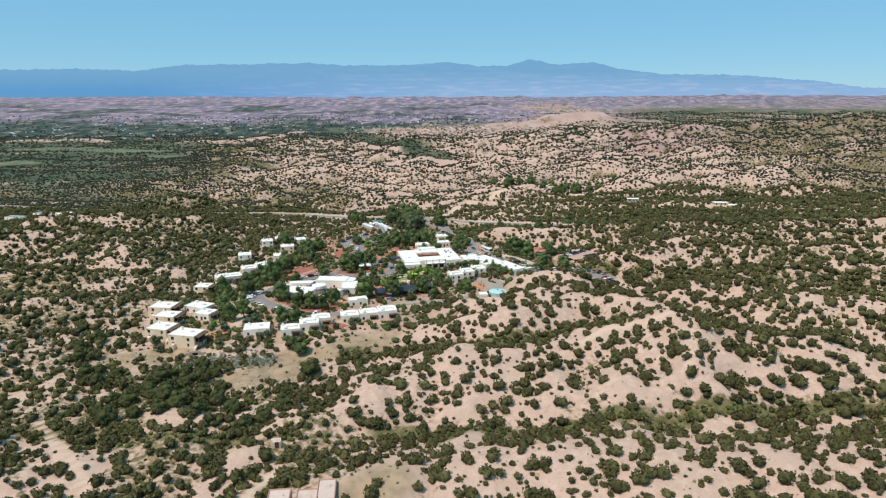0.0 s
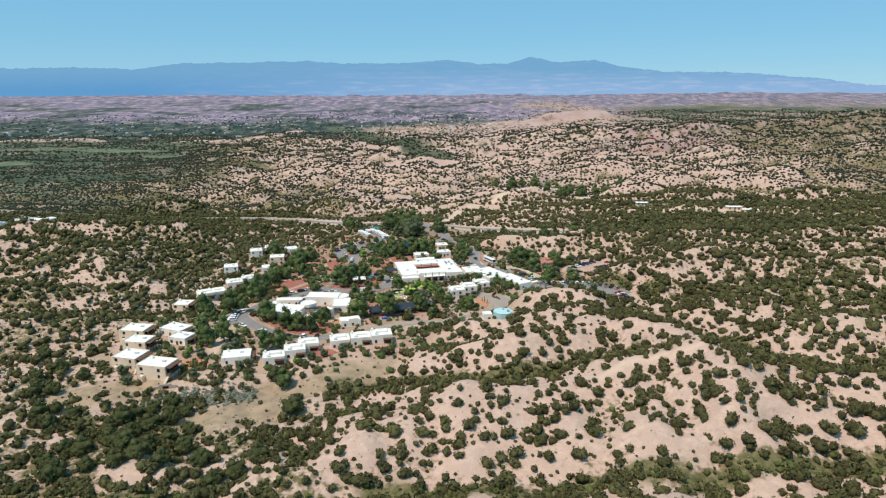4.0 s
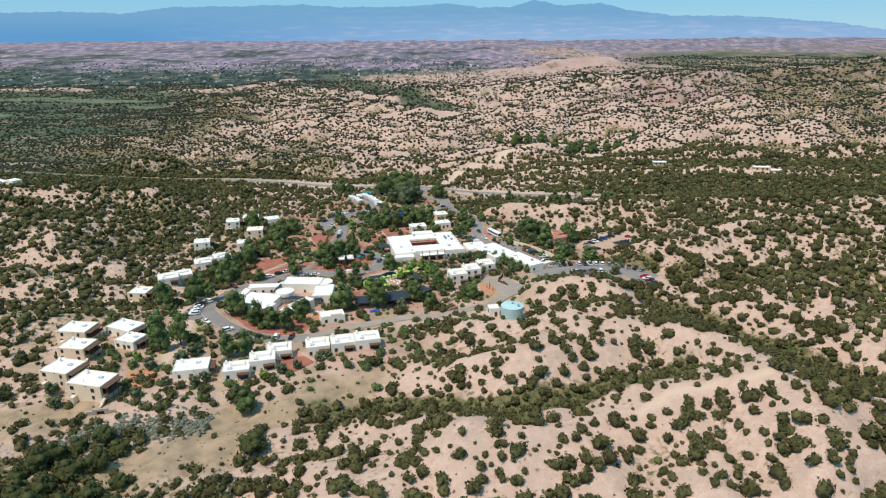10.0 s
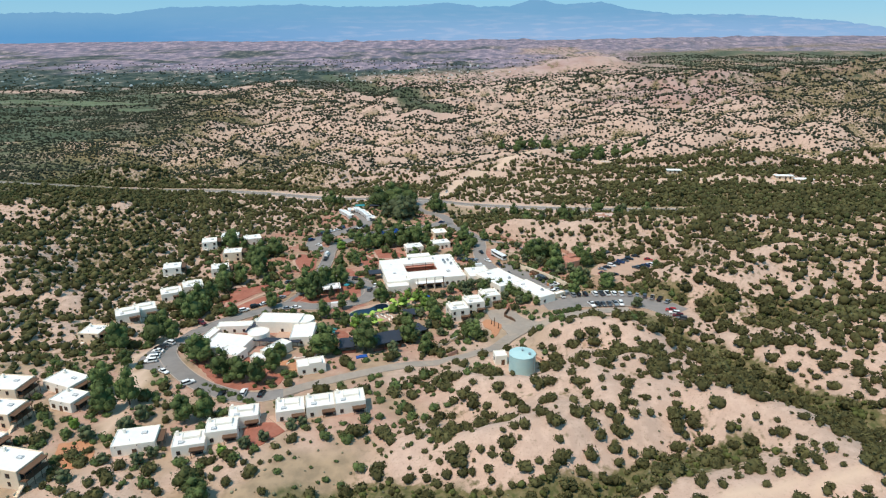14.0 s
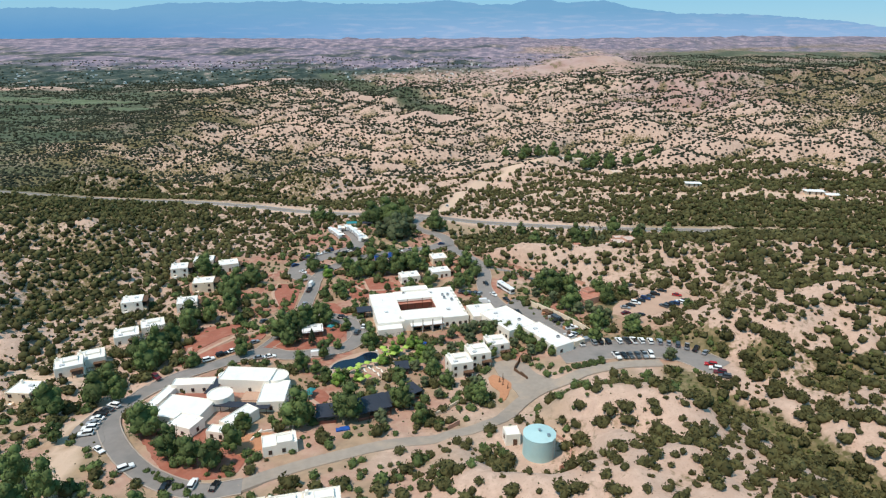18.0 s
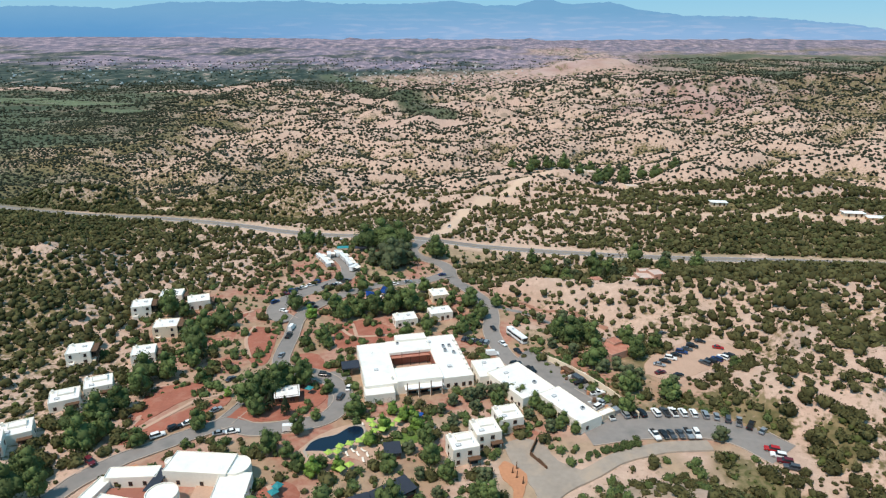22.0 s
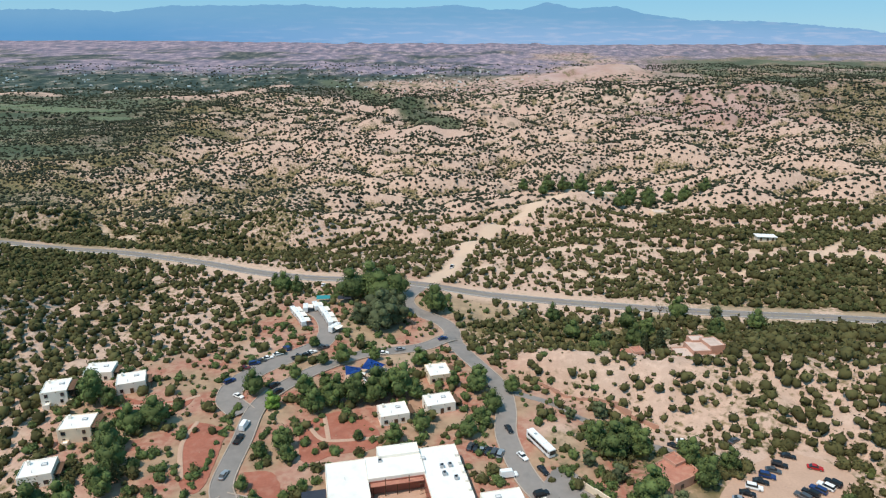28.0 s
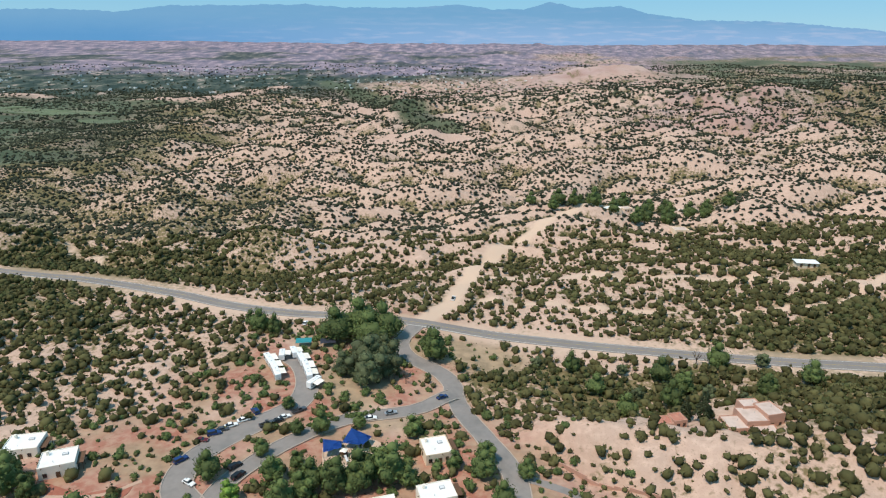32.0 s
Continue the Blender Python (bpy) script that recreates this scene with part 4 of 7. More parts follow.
# ---- beds, paths and paving ----
def patch(name, label, outline, mat, lift=0.14, category="ground"):
    """A flat bed with a ragged rim, laid on the ground."""
    p = smooth_line(list(outline) + [outline[0]], 1.2)[:-1]
    p = p + 0.3 * np.stack([noise2(p[:, 0] / 2, p[:, 1] / 2, 80), noise2(p[:, 0] / 2, p[:, 1] / 2, 81)], 1)
    c = p.mean(0)
    rings = [c + (p - c) * s for s in (1.03, 1, 0.8, 0.6, 0.4, 0.2, 0.02)]
    v = []
    for i, r in enumerate(rings):
        v.append(np.column_stack([r, height(r[:, 0], r[:, 1]) + (lift if i else -0.5)]))
    n = len(p)
    f = []
    for i in range(len(rings) - 1):
        a = i * n + np.arange(n)
        b = i * n + (np.arange(n) + 1) % n
        f.append(np.stack([a, b, b + n, a + n], 1))
    f = np.concatenate(f)
    area = np.sum(p[:, 0] * np.roll(p[:, 1], -1) - np.roll(p[:, 0], -1) * p[:, 1])
    ob = sheet(name, np.concatenate(v), f if area > 0 else f[:, ::-1], mat)
    return tagged(ob, label, category, kind="structure")


RED = "bed of raked red gravel beside the lane"
BEDS = [[(-97, 350), (-91, 344), (-81, 332), (-73, 327), (-61, 327), (-57, 331), (-59, 347), (-68, 353), (-82, 352), (-94, 360)],
                [(-72, 484), (-85, 487), (-84, 474), (-76, 453), (-69, 453)], [(-107, 413), (-106, 434), (-88, 436), (-84, 429), (-91, 423), (-97, 414), (-102, 408)],
                [(-107, 402), (-92, 413), (-77, 426), (-75, 420), (-84, 412), (-93, 402), (-101, 397)], [(-72, 412), (-66, 424), (-50, 437), (-40, 431), (-42, 420), (-50, 412), (-62, 410)]]
for outline in BEDS + [
                [(-59, 460), (-50, 460), (-44, 447), (-54, 450)], [(-48, 486), (-38, 495), (-30, 494), (-20, 484), (-20, 474), (-32, 470), (-42, 466)],
                [(-61, 299), (-55, 302), (-46, 299), (-48, 294), (-56, 287)], [(-54, 372), (-44, 378), (-38, 372), (-42, 362), (-50, 362)], [(-120, 505), (-104, 500), (-92, 504), (-96, 494), (-116, 496)]]:
    patch("gravel_bed", RED, outline, GRAVEL)
    BUILT.append((*np.mean(outline, axis=0), 8))
for outline in ([(-116, 294), (-107, 295), (-102, 286), (-110, 281)], [(19.5, 386), (22, 389), (25, 386), (27.5, 382), (27, 377), (24.5, 370), (22.5, 369), (23, 375), (20.5, 380)], [(-64, 347), (-54, 350), (-50, 344), (-60, 338)], [(-97, 384), (-91, 386), (-90, 381), (-95, 379)]):
    patch("clay_court", "patch of bare orange clay paving", outline, CLAY, 0.18)
for cx, cy, a, b in ((-905, 1770, 150, 34), (-1120, 1830, 130, 40), (-700, 1650, 60, 22), (-1010, 1480, 70, 20)):
    patch("meadow", "pale green irrigated meadow in the far valley", [(cx + a * math.cos(u) * (1 + 0.2 * math.sin(3 * u)), cy + b * math.sin(u)) for u in np.arange(0, 6.2, 0.6)], MEADOW, 2.5)
patch("lawn", "small green lawn beside the pool terrace", [(-15, 399), (-7, 409), (-2, 407), (-4, 400), (-11, 397)], LAWN, 0.2)
patch("pool_deck", "pale flagstone terrace round the pool", [(-44, 392), (-38, 386), (-28, 390), (-20, 388), (-12, 393), (-10, 408), (-18, 413), (-28, 409), (-38, 402)], PATHWAY, 0.16)
patch("forecourt", "grey asphalt service yard behind the lodge", [(31, 452), (40, 462), (54, 440), (66, 418), (60, 408), (50, 412), (42, 428)], ASPHALT, 0.12)
patch("forecourt", "worn asphalt forecourt beside the lodge entrance", [(-44, 444), (-36, 446), (-33, 438), (-32, 424), (-38, 418), (-40, 430)], ASPHALT, 0.13)
patch("forecourt", "grey asphalt turning place on the slope", [(22, 398), (29, 401), (35, 396), (38, 388), (45, 382), (38, 377.5), (31, 371), (28, 377), (24, 388)], SANDY_TAR, 0.12)
BUILT += [(29, 392, 8), (31, 384, 8), (24, 384, 6), (25, 374, 5)]
patch("parking_bay", "strip of asphalt parking bays along the lane", [(-112, 372), (-117, 366), (-117, 348), (-108, 342), (-104, 345), (-110, 356)], ASPHALT, 0.11)
patch("gravel_lot", "pinkish gravel car park among junipers", [(80, 440), (90, 436), (112, 446), (126, 452), (124, 462), (112, 468), (98, 462), (84, 450)], PATHWAY, 0.12)
patch("play_yard", "pale sandy play yard under trees", [(-38, 524), (-24, 530), (-14, 520), (-20, 512), (-34, 512)], DIRT, 0.14)
for line in ([(-107, 403), (-100, 405), (-87, 423), (-86, 434)], [(-87, 423), (-75, 429)], [(-84, 488), (-84, 474), (-77, 456)], [(-45, 487), (-38, 478), (-28, 478), (-18, 480)], [(-40, 492), (-36, 478)], [(-46, 296), (-54, 306)], [(-48, 376), (-42, 368), (-36, 364)], [(-120, 498), (-100, 499), (-90, 506)]):
    ribbon("path", "pale crushed-stone footpath", line, 1.5, PATHWAY, 0.22, category="path")


# ---- buildings ----
def slab(x0, x1, y0, y1, z0, z1, bevel=0.0, taper=0.0):
    bm = bmesh.new()
    bmesh.ops.create_cube(bm, size=1)
    for v in bm.verts:
        k = 1 - taper * (v.co.z + 0.5)
        v.co = ((x0 + x1) / 2 + v.co.x * (x1 - x0) * k, (y0 + y1) / 2 + v.co.y * (y1 - y0) * k, z0 + (v.co.z + 0.5) * (z1 - z0))
    if bevel:
        bmesh.ops.bevel(bm, geom=bm.edges[:], offset=bevel, segments=2, affect="EDGES", profile=0.6)
    return bm


def join(*many):
    out = bmesh.new()
    for bm in many:
        me = bpy.data.meshes.new("piece")
        bm.to_mesh(me)
        bm.free()
        out.from_mesh(me)
        bpy.data.meshes.remove(me)
    return out


def moved(bm, m):
    bm.transform(m)
    return bm


def tube(r0, r1, z0, z1, sides=12, caps=True):
    bm = bmesh.new()
    bmesh.ops.create_cone(bm, cap_ends=caps, segments=sides, radius1=r0, radius2=r1, depth=z1 - z0)
    bm.transform(Matrix.Translation((0, 0, (z0 + z1) / 2)))
    return bm


def beam(a, b, r, sides=6):
    a, b = Vector(a), Vector(b)
    bm = tube(r, r, 0, (b - a).length, sides)
    bm.transform(Matrix.Translation(a) @ (b - a).to_track_quat("Z", "Y").to_matrix().to_4x4())
    return bm


def level(x, y):
    return float(height(x, y))


def seat(x, y, turn=0.0, r=0.0, lift=0.0):
    """A pose that stands on the ground."""
    BUILT.append((x, y, r)) if r else None
    return pose(x, y, level(x, y) + lift, 0, 0, turn)


def adobe(parent, x, y, turn, w, d, h, walls, roofing, z=0.0):
    """One rounded earth-walled block with a parapet round its sunk roof."""
    m = pose(x, y, z, 0, 0, turn)
    bm = slab(-w / 2, w / 2, -d / 2, d / 2, -2.2, h, taper=0.012)
    top = max(bm.faces, key=lambda f: f.calc_center_median().z)
    bmesh.ops.bevel(bm, geom=[e for e in bm.edges if not (e.verts[0].co.z < -2 and e.verts[1].co.z < -2)], offset=0.16, segments=2, affect="EDGES", profile=0.6)
    top = max(bm.faces, key=lambda f: f.calc_center_median().z + f.calc_area() * 0.01)
    bmesh.ops.inset_region(bm, faces=[top], thickness=0.18)
    bmesh.ops.translate(bm, verts=top.verts, vec=(0, 0, -0.42))
    part("wall", moved(bm, m), walls, parent)
    i = 0.36
    part("roof", moved(slab(-w / 2 + i, w / 2 - i, -d / 2 + i, d / 2 - i, h - 0.44, h - 0.33), m), roofing, parent)
    return m


def window(parent, m, face, w, d, along_wall, z, width=1.0, tall=1.2, pane=None, rim=None):
    """A framed window on one face of a block: 0 front, 1 right, 2 back, 3 left."""
    half = (d, w, d, w)[face] / 2
    q = m @ pose(0, 0, 0, 0, 0, (0, 90, 180, 270)[face]) @ pose(along_wall, -half * 0.994, z)
    a, b = width / 2, tall / 2
    ring = join(slab(-a - 0.09, -a, -0.08, 0.10, -b - 0.09, b + 0.09), slab(a, a + 0.09, -0.08, 0.10, -b - 0.09, b + 0.09), slab(-a, a, -0.08, 0.10, b, b + 0.09), slab(-a, a, -0.12, 0.10, -b - 0.09, -b), slab(-0.03, 0.03, -0.05, 0.05, -b, b))
    w_ob = part("window", moved(ring, q), rim or TIMBER, parent)
    part("pane", moved(slab(-a, a, -0.02, 0.05, -b, b), q), pane or GLASS, w_ob, "dark glass pane")
    return w_ob


def door(parent, m, face, w, d, along_wall, z=1.05):
    half = (d, w, d, w)[face] / 2
    q = m @ pose(0, 0, 0, 0, 0, (0, 90, 180, 270)[face]) @ pose(along_wall, -half * 0.998, z)
    ob = part("door", moved(join(slab(-0.5, 0.5, -0.06, 0.08, -1.05, 1.0), slab(-0.62, -0.5, -0.1, 0.1, -1.05, 1.12), slab(0.5, 0.62, -0.1, 0.1, -1.05, 1.12), slab(-0.5, 0.5, -0.1, 0.1, 1.0, 1.12)), q), TIMBER, parent)
    part("handle", moved(slab(0.32, 0.4, -0.12, -0.06, -0.06, 0.06), q), METAL, ob)


def portal(parent, m, face, w, d, a0, a1, deep, z0, z1, rails=False):
    """A timber porch: posts, a beam, pole rafters, a dark sheet as its shade, and a railing where it is a balcony."""
    half = (d, w, d, w)[face] / 2
    q = m @ pose(0, 0, 0, 0, 0, (0, 90, 180, 270)[face]) @ pose(0, -half, 0)
    n = max(2, int(round((a1 - a0) / 2.6)) + 1)
    for i in range(n):
        x = a0 + (a1 - a0) * i / (n - 1)
        part("post", moved(beam((x, -deep, -2 if z0 < 1 else z0 - 3), (x, -deep, z1), 0.11), q), TIMBER, parent)
    part("beam", moved(slab(a0 - 0.3, a1 + 0.3, -deep - 0.14, -deep + 0.14, z1, z1 + 0.3), q), TIMBER, parent)
    part("porch_roof", moved(slab(a0 - 0.4, a1 + 0.4, -deep - 0.35, 0.02, z1 + 0.3, z1 + 0.46), q), TIMBER, parent)
    # dark sheet on the wall paints the shade beneath the porch roof
    part("shaded_glass", moved(slab(a0 + 0.2, a1 - 0.2, -0.06, 0.1, z0 + 0.1, z1 - 0.1), q), GLASS, parent, "dark glassy sheet standing in for the shade under the porch")
    if rails:
        part("balcony_floor", moved(slab(a0 - 0.3, a1 + 0.3, -deep - 0.25, 0.02, z0 - 0.18, z0), q), TIMBER, parent)
        bars = [slab(a0, a1, -deep - 0.05, -deep + 0.03, z0 + 0.92, z0 + 1.0)]
        bars += [slab(x - 0.03, x + 0.03, -deep - 0.03, -deep + 0.01, z0, z0 + 0.92) for x in np.arange(a0, a1 + 0.01, 0.45)]
        part("railing", moved(join(*bars), q), TIMBER, parent)


def stairs(parent, m, x, y, turn, steps, width=1.1):
    q = m @ pose(x, y, 0, 0, 0, turn)
    treads = [slab(-width / 2, width / 2, 0.28 * i, 0.28 * i + 0.34, -1.0 if i < 2 else 0.18 * i - 0.25, 0.18 * (i + 1)) for i in range(steps)]
    flight = part("stair", moved(slab(-width / 2 - 0.12, -width / 2, 0, 0.28 * steps, -1.0, 0.18 * steps * 0.5), q), STUCCO, parent, "outdoor flight of stuccoed steps")
    for tread in treads:
        part("step", moved(tread, q), STUCCO, flight)


def rooftop(parent, m, x, y, h, kind):
    if kind == "skylight":
        s = part("skylight", moved(join(slab(x - 0.8, x + 0.8, y - 0.6, y - 0.5, h - 0.4, h + 0.05), slab(x - 0.8, x + 0.8, y + 0.5, y + 0.6, h - 0.4, h + 0.05), slab(x - 0.8, x - 0.7, y - 0.5, y + 0.5, h - 0.4, h + 0.05), slab(x + 0.7, x + 0.8, y - 0.5, y + 0.5, h - 0.4, h + 0.05)), m), METAL, parent)
        part("pane", moved(slab(x - 0.7, x + 0.7, y - 0.5, y + 0.5, h - 0.3, h - 0.02), m), LAMP_GLASS, s)
    if kind == "cooler":
        c = part("roof_cooler", moved(slab(x - 0.6, x + 0.6, y - 0.6, y + 0.6, h - 0.35, h + 0.55, bevel=0.05), m), METAL, parent, "grey metal rooftop cooling unit")
        part("fan_grille", moved(moved(tube(0.42, 0.4, 0, 0.06, 14), pose(x, y, h + 0.55)), m), RUBBER, c)
    if kind == "chimney":
        part("chimney", moved(slab(x - 0.45, x + 0.45, y - 0.45, y + 0.45, h - 0.6, h + 1.1, bevel=0.12, taper=0.15), m), PALE, parent, "rounded stucco chimney")
    if kind == "pipe":
        part("vent_pipe", moved(moved(tube(0.07, 0.07, h - 0.5, h + 0.45, 8), pose(x, y, 0)), m), METAL, parent)


def canales(parent, m, w, d, h, face, places):
    half = (d, w, d, w)[face] / 2
    q = m @ pose(0, 0, 0, 0, 0, (0, 90, 180, 270)[face])
    for x in places:
        part("spout", moved(slab(x - 0.1, x + 0.1, -half - 0.45, -half + 0.1, h - 0.42, h - 0.28), q), TIMBER, parent)


def casita(x, y, turn, w, d, h, label, rng, walls=None, group="casitas"):
    """A small flat-roofed guest house; the tall ones have a timber balcony and outdoor steps."""
    walls = walls or STUCCO
    ob = thing("guest_house", label, "house", seat(x, y, turn, max(w, d) * 0.62), group)
    m = adobe(ob, 0, 0, 0, w, d, h, walls, ROOF)
    rows = [1.6] if h < 5.2 else [1.5, 4.2]
    for z in rows:
        for a in ((-0.3, 0.28) if w > 8.5 else (-0.22,)):
            window(ob, m, 0, w, d, a * w + rng.uniform(-0.3, 0.3), z, rng.choice([0.8, 1.0, 1.2]))
        window(ob, m, 3, w, d, rng.uniform(-1, 1), z, 0.9)
        window(ob, m, 2, w, d, rng.uniform(-2, 2), z, 1.0)
    if h > 5.2:
        portal(ob, m, 1, w, d, -d * 0.42, d * 0.36, 1.9, 2.9, h - 0.9, True)
        stairs(ob, m, w / 2 + 0.9, -d / 2 - 2.6, 0, 10)
        adobe(ob, -w * 0.28, -d / 2 - 0.9, 0, 2.2, 2.0, 1.7, walls, ROOF)
    else:
        portal(ob, m, 1, w, d, -d * 0.3, d * 0.3, 1.6, 0, 2.5)
        door(ob, m, 0, w, d, 0.02 * w)
    rooftop(ob, m, w * 0.18, d * 0.12, h, "skylight")
    rooftop(ob, m, -w * 0.3, d * 0.28, h, "chimney")
    rooftop(ob, m, -w * 0.1, -d * 0.25, h, "pipe")
    canales(ob, m, w, d, h, 0, (-w * 0.38, w * 0.1))
    canales(ob, m, w, d, h, 3, (0.6,))
    return ob


RNG = np.random.default_rng(11)
TALL = "cream two-storey adobe guest house with timber balcony and white flat roof"
LOW = "cream single-storey adobe guest house with a white flat roof"
for x, y, turn, w, d, h in ((-150, 324, -6, 13, 10, 5.6), (-141, 307.5, -8, 11.5, 9, 5.6), (-136, 289, -14, 12, 10, 5.6), (-120, 279, -13, 14, 9.5, 6.0), (-148, 376, -4, 9.5, 9, 5.5), (-147, 457, 18, 9.5, 9, 5.8), (-120.4, 479, 12, 10.5, 9, 5.8), (-142.8, 504, 18, 9, 9.5, 5.8)):
    casita(x, y, turn, w, d, h, TALL, RNG, PALE if x < -142 and y > 400 else STUCCO)
for x, y, turn, w, d, h in ((-133, 329.5, -23, 13.5, 9, 3.9), (-125, 317, -18, 9.5, 8, 3.9), (-91, 292.5, 12, 12.5, 9, 3.9), (-120.7, 457, 18, 9.5, 8.5, 4.6), (-118.3, 511.5, 22, 10.5, 9, 4.6), (-135.5, 521, 12, 11, 9, 4.2), (-15.4, 491.5, 17, 10.5, 8, 4.0), (0.7, 498, 17, 10.8, 7.6, 4.0)):
    casita(x, y, turn, w, d, h, LOW, RNG, PALE)


def terrace_row(name, label, units, turn, group):
    """Stepped row houses: each unit a block with a raised middle, windows and a small porch."""
    cx, cy = units[len(units) // 2][:2]
    ob = thing(name, label, "house", seat(cx, cy, turn), group)
    back = ob.matrix_world.inverted()
    for i, (x, y, w, d, h) in enumerate(units):
        BUILT.append((x, y, 7))
        p = back @ Vector((x, y, level(x, y)))
        m = adobe(ob, p.x, p.y, 0, w, d, h, PALE, ROOF, p.z)
        adobe(ob, p.x + w * 0.05, p.y + d * 0.18, 0, w * 0.55, d * 0.42, h + 0.5, PALE, ROOF, p.z)
        rows = [1.5] if h < 5.5 else [1.5, 4.3]
        for z in rows:
            window(ob, m, 0, w, d, -w * 0.3, z, 0.9)
            window(ob, m, 0, w, d, w * 0.12, z, 1.1)
            window(ob, m, 1, w, d, 0.4, z, 0.9)
            window(ob, m, 3, w, d, -0.5, z, 0.9)
        door(ob, m, 0, w, d, w * 0.33)
        portal(ob, m, 0, w, d, w * 0.08, w * 0.44, 1.5, 0, 2.4)
        rooftop(ob, m, -w * 0.38, d * 0.33, h, "chimney")
        rooftop(ob, m, w * 0.33, -d * 0.2, h, "pipe")
        rooftop(ob, m, -w * 0.22, -d * 0.22, h, "skylight")
    return ob


terrace_row("row_house", "white stuccoed row of three stepped guest units", [(-74, 290.5, 9.6, 7.5, 3.9), (-66, 296, 9.6, 7.5, 4.4), (-61.5, 303.5, 9.4, 7.2, 4.4)], 13, "row houses")
terrace_row("row_house", "white stuccoed row of three joined guest units", [(-47.4, 306.5, 9.2, 8, 4.2), (-37.9, 307.5, 9.2, 7.6, 4.3), (-28.4, 308.5, 9.8, 8, 4.5)], 13, "row houses")
terrace_row("row_house", "white two-storey stepped guest suites with chimneys", [(8.7, 391, 8.8, 8.4, 6.2), (16.2, 399.5, 8.6, 8.6, 6.0), (24.2, 408, 8.6, 8.6, 5.8)], 16, "row houses")
terrace_row("row_house", "pale stuccoed stepped house among dark trees", [(-141, 392, 10, 9, 4.3), (-138, 402, 10, 9, 4.6)], 28, "row houses")
terrace_row("row_house", "pale stuccoed stepped house beside the tree belt", [(-134, 423, 10, 9, 4.3), (-127, 433, 10, 9, 4.8)], 26, "row houses")


def lodge():
    """The main lodge: a square round a brick court, a portal of dark posts, two wings to the service yard."""
    x, y, turn, w, d, h = -9.5, 446, 13, 41, 33, 5.4
    ob = thing("main_lodge", "large white flat-roofed adobe lodge built round a courtyard", "building", seat(x, y, turn, 24))
    cw, cd = 16.5, 12.5
    side, deep = (w - cw) / 2, (d - cd) / 2
    west = adobe(ob, -(cw + side) / 2, 0, 0, side, d, h, PALE, ROOF)
    east = adobe(ob, (cw + side) / 2, 1, 0, side, d + 2, h - 0.3, PALE, ROOF)
    adobe(ob, 0, -(cd + deep) / 2, 0, cw + 1, deep, h + 0.5, PALE, ROOF)
    adobe(ob, 0, (cd + deep) / 2, 0, cw + 1, deep, h + 0.2, PALE, ROOF)
    adobe(ob, -w / 2 + 5, -d / 2 - 1.6, 0, 11, 6, h - 0.9, PALE, ROOF)
    adobe(ob, 2, d / 2 + 1.2, 0, 13, 5, h + 0.9, PALE, ROOF)
    part("court_floor", slab(-cw / 2, cw / 2, -cd / 2, cd / 2, -0.5, 0.12), PATHWAY, ob)
    for s in (-1, 1):
        part("court_wall", slab(s * cw / 2 - 0.12, s * cw / 2 + 0.12, -cd / 2, cd / 2, 0, h - 1.0), BRICK_RED, ob, "red brick courtyard wall")
    part("court_wall", slab(-cw / 2, cw / 2, cd / 2 - 0.14, cd / 2 + 0.12, 0, h - 0.9), BRICK_RED, ob, "red brick courtyard wall")
    for i in range(5):
        a = -cw / 2 + 1.2 + i * 3.5
        part("court_post", beam((a, cd / 2 - 1.6, 0), (a, cd / 2 - 1.6, h + (0.8 if i in (1, 3) else -1.4)), 0.14), TIMBER, ob)
        window(ob, pose(0, 0, 0), 2, cw, -cd + 0.5, -a, 2.2, 1.5, 1.8)
    part("court_roof", slab(-cw / 2 + 0.3, cw / 2 - 0.3, cd / 2 - 1.9, cd / 2 - 0.2, h - 1.5, h - 1.3), ROOF_RED, ob, "tiled lean-to roof in the court")
    for i in range(6):
        b = -cd / 2 + 1 + i * 2.1
        part("pergola_slat", beam((cw / 2 - 2.6, b, h - 1.6), (cw / 2 - 0.2, b, h - 1.2), 0.09), TIMBER, ob)
    part("fountain", join(tube(1.3, 1.4, 0.1, 0.7, 16), tube(0.3, 0.2, 0.6, 1.6, 10)), KERB, ob, "round stone courtyard fountain")
    # the garden front
    for i in range(4):
        a = -5.5 + i * 4.4
        part("pilaster", slab(a - 0.3, a + 0.3, -d / 2 - 3.2, -d / 2 - 2.6, -2, 4.2, bevel=0.08), PALE, ob)
        part("front_post", slab(a - 0.16, a + 0.16, -d / 2 - 3.3, -d / 2 - 3.0, 0, h + 1.3), TIMBER, ob, "dark timber mast on the terrace front")
    part("terrace_beam", slab(-6, 8.2, -d / 2 - 3.1, -d / 2 - 2.7, 3.3, 3.7), TIMBER, ob)
    part("terrace_roof", slab(-6.2, 8.4, -d / 2 - 3.0, -d / 2 + 0.1, 3.7, 3.95), ROOF, ob)
    part("terrace_floor", slab(-7, 9, -d / 2 - 5.2, -d / 2 + 0.1, -2, 0.25), PATHWAY, ob)
    for i in range(3):
        a = -5.5 + i * 4.4
        part("terrace_glass", slab(a + 0.5, a + 3.9, -d / 2 - 0.12, -d / 2 + 0.1, 0.3, 3.0), GLASS, ob, "wide dark terrace window")
    for a in (-17.5, -15, -12.2):
        window(ob, pose(0, -1.6 - 3, 0), 0, w, d, a, 1.7, 1.2, 1.4)
    for a in (10.5, 13.5, 16.5, 19):
        window(ob, pose(0, 0, 0), 0, w, d, a, 1.8, 1.1, 1.4)
    for a in (-12, -7, 6, 12):
        window(ob, pose(0, 0, 0), 3, w, d, a, 1.8, 1.2, 1.4)
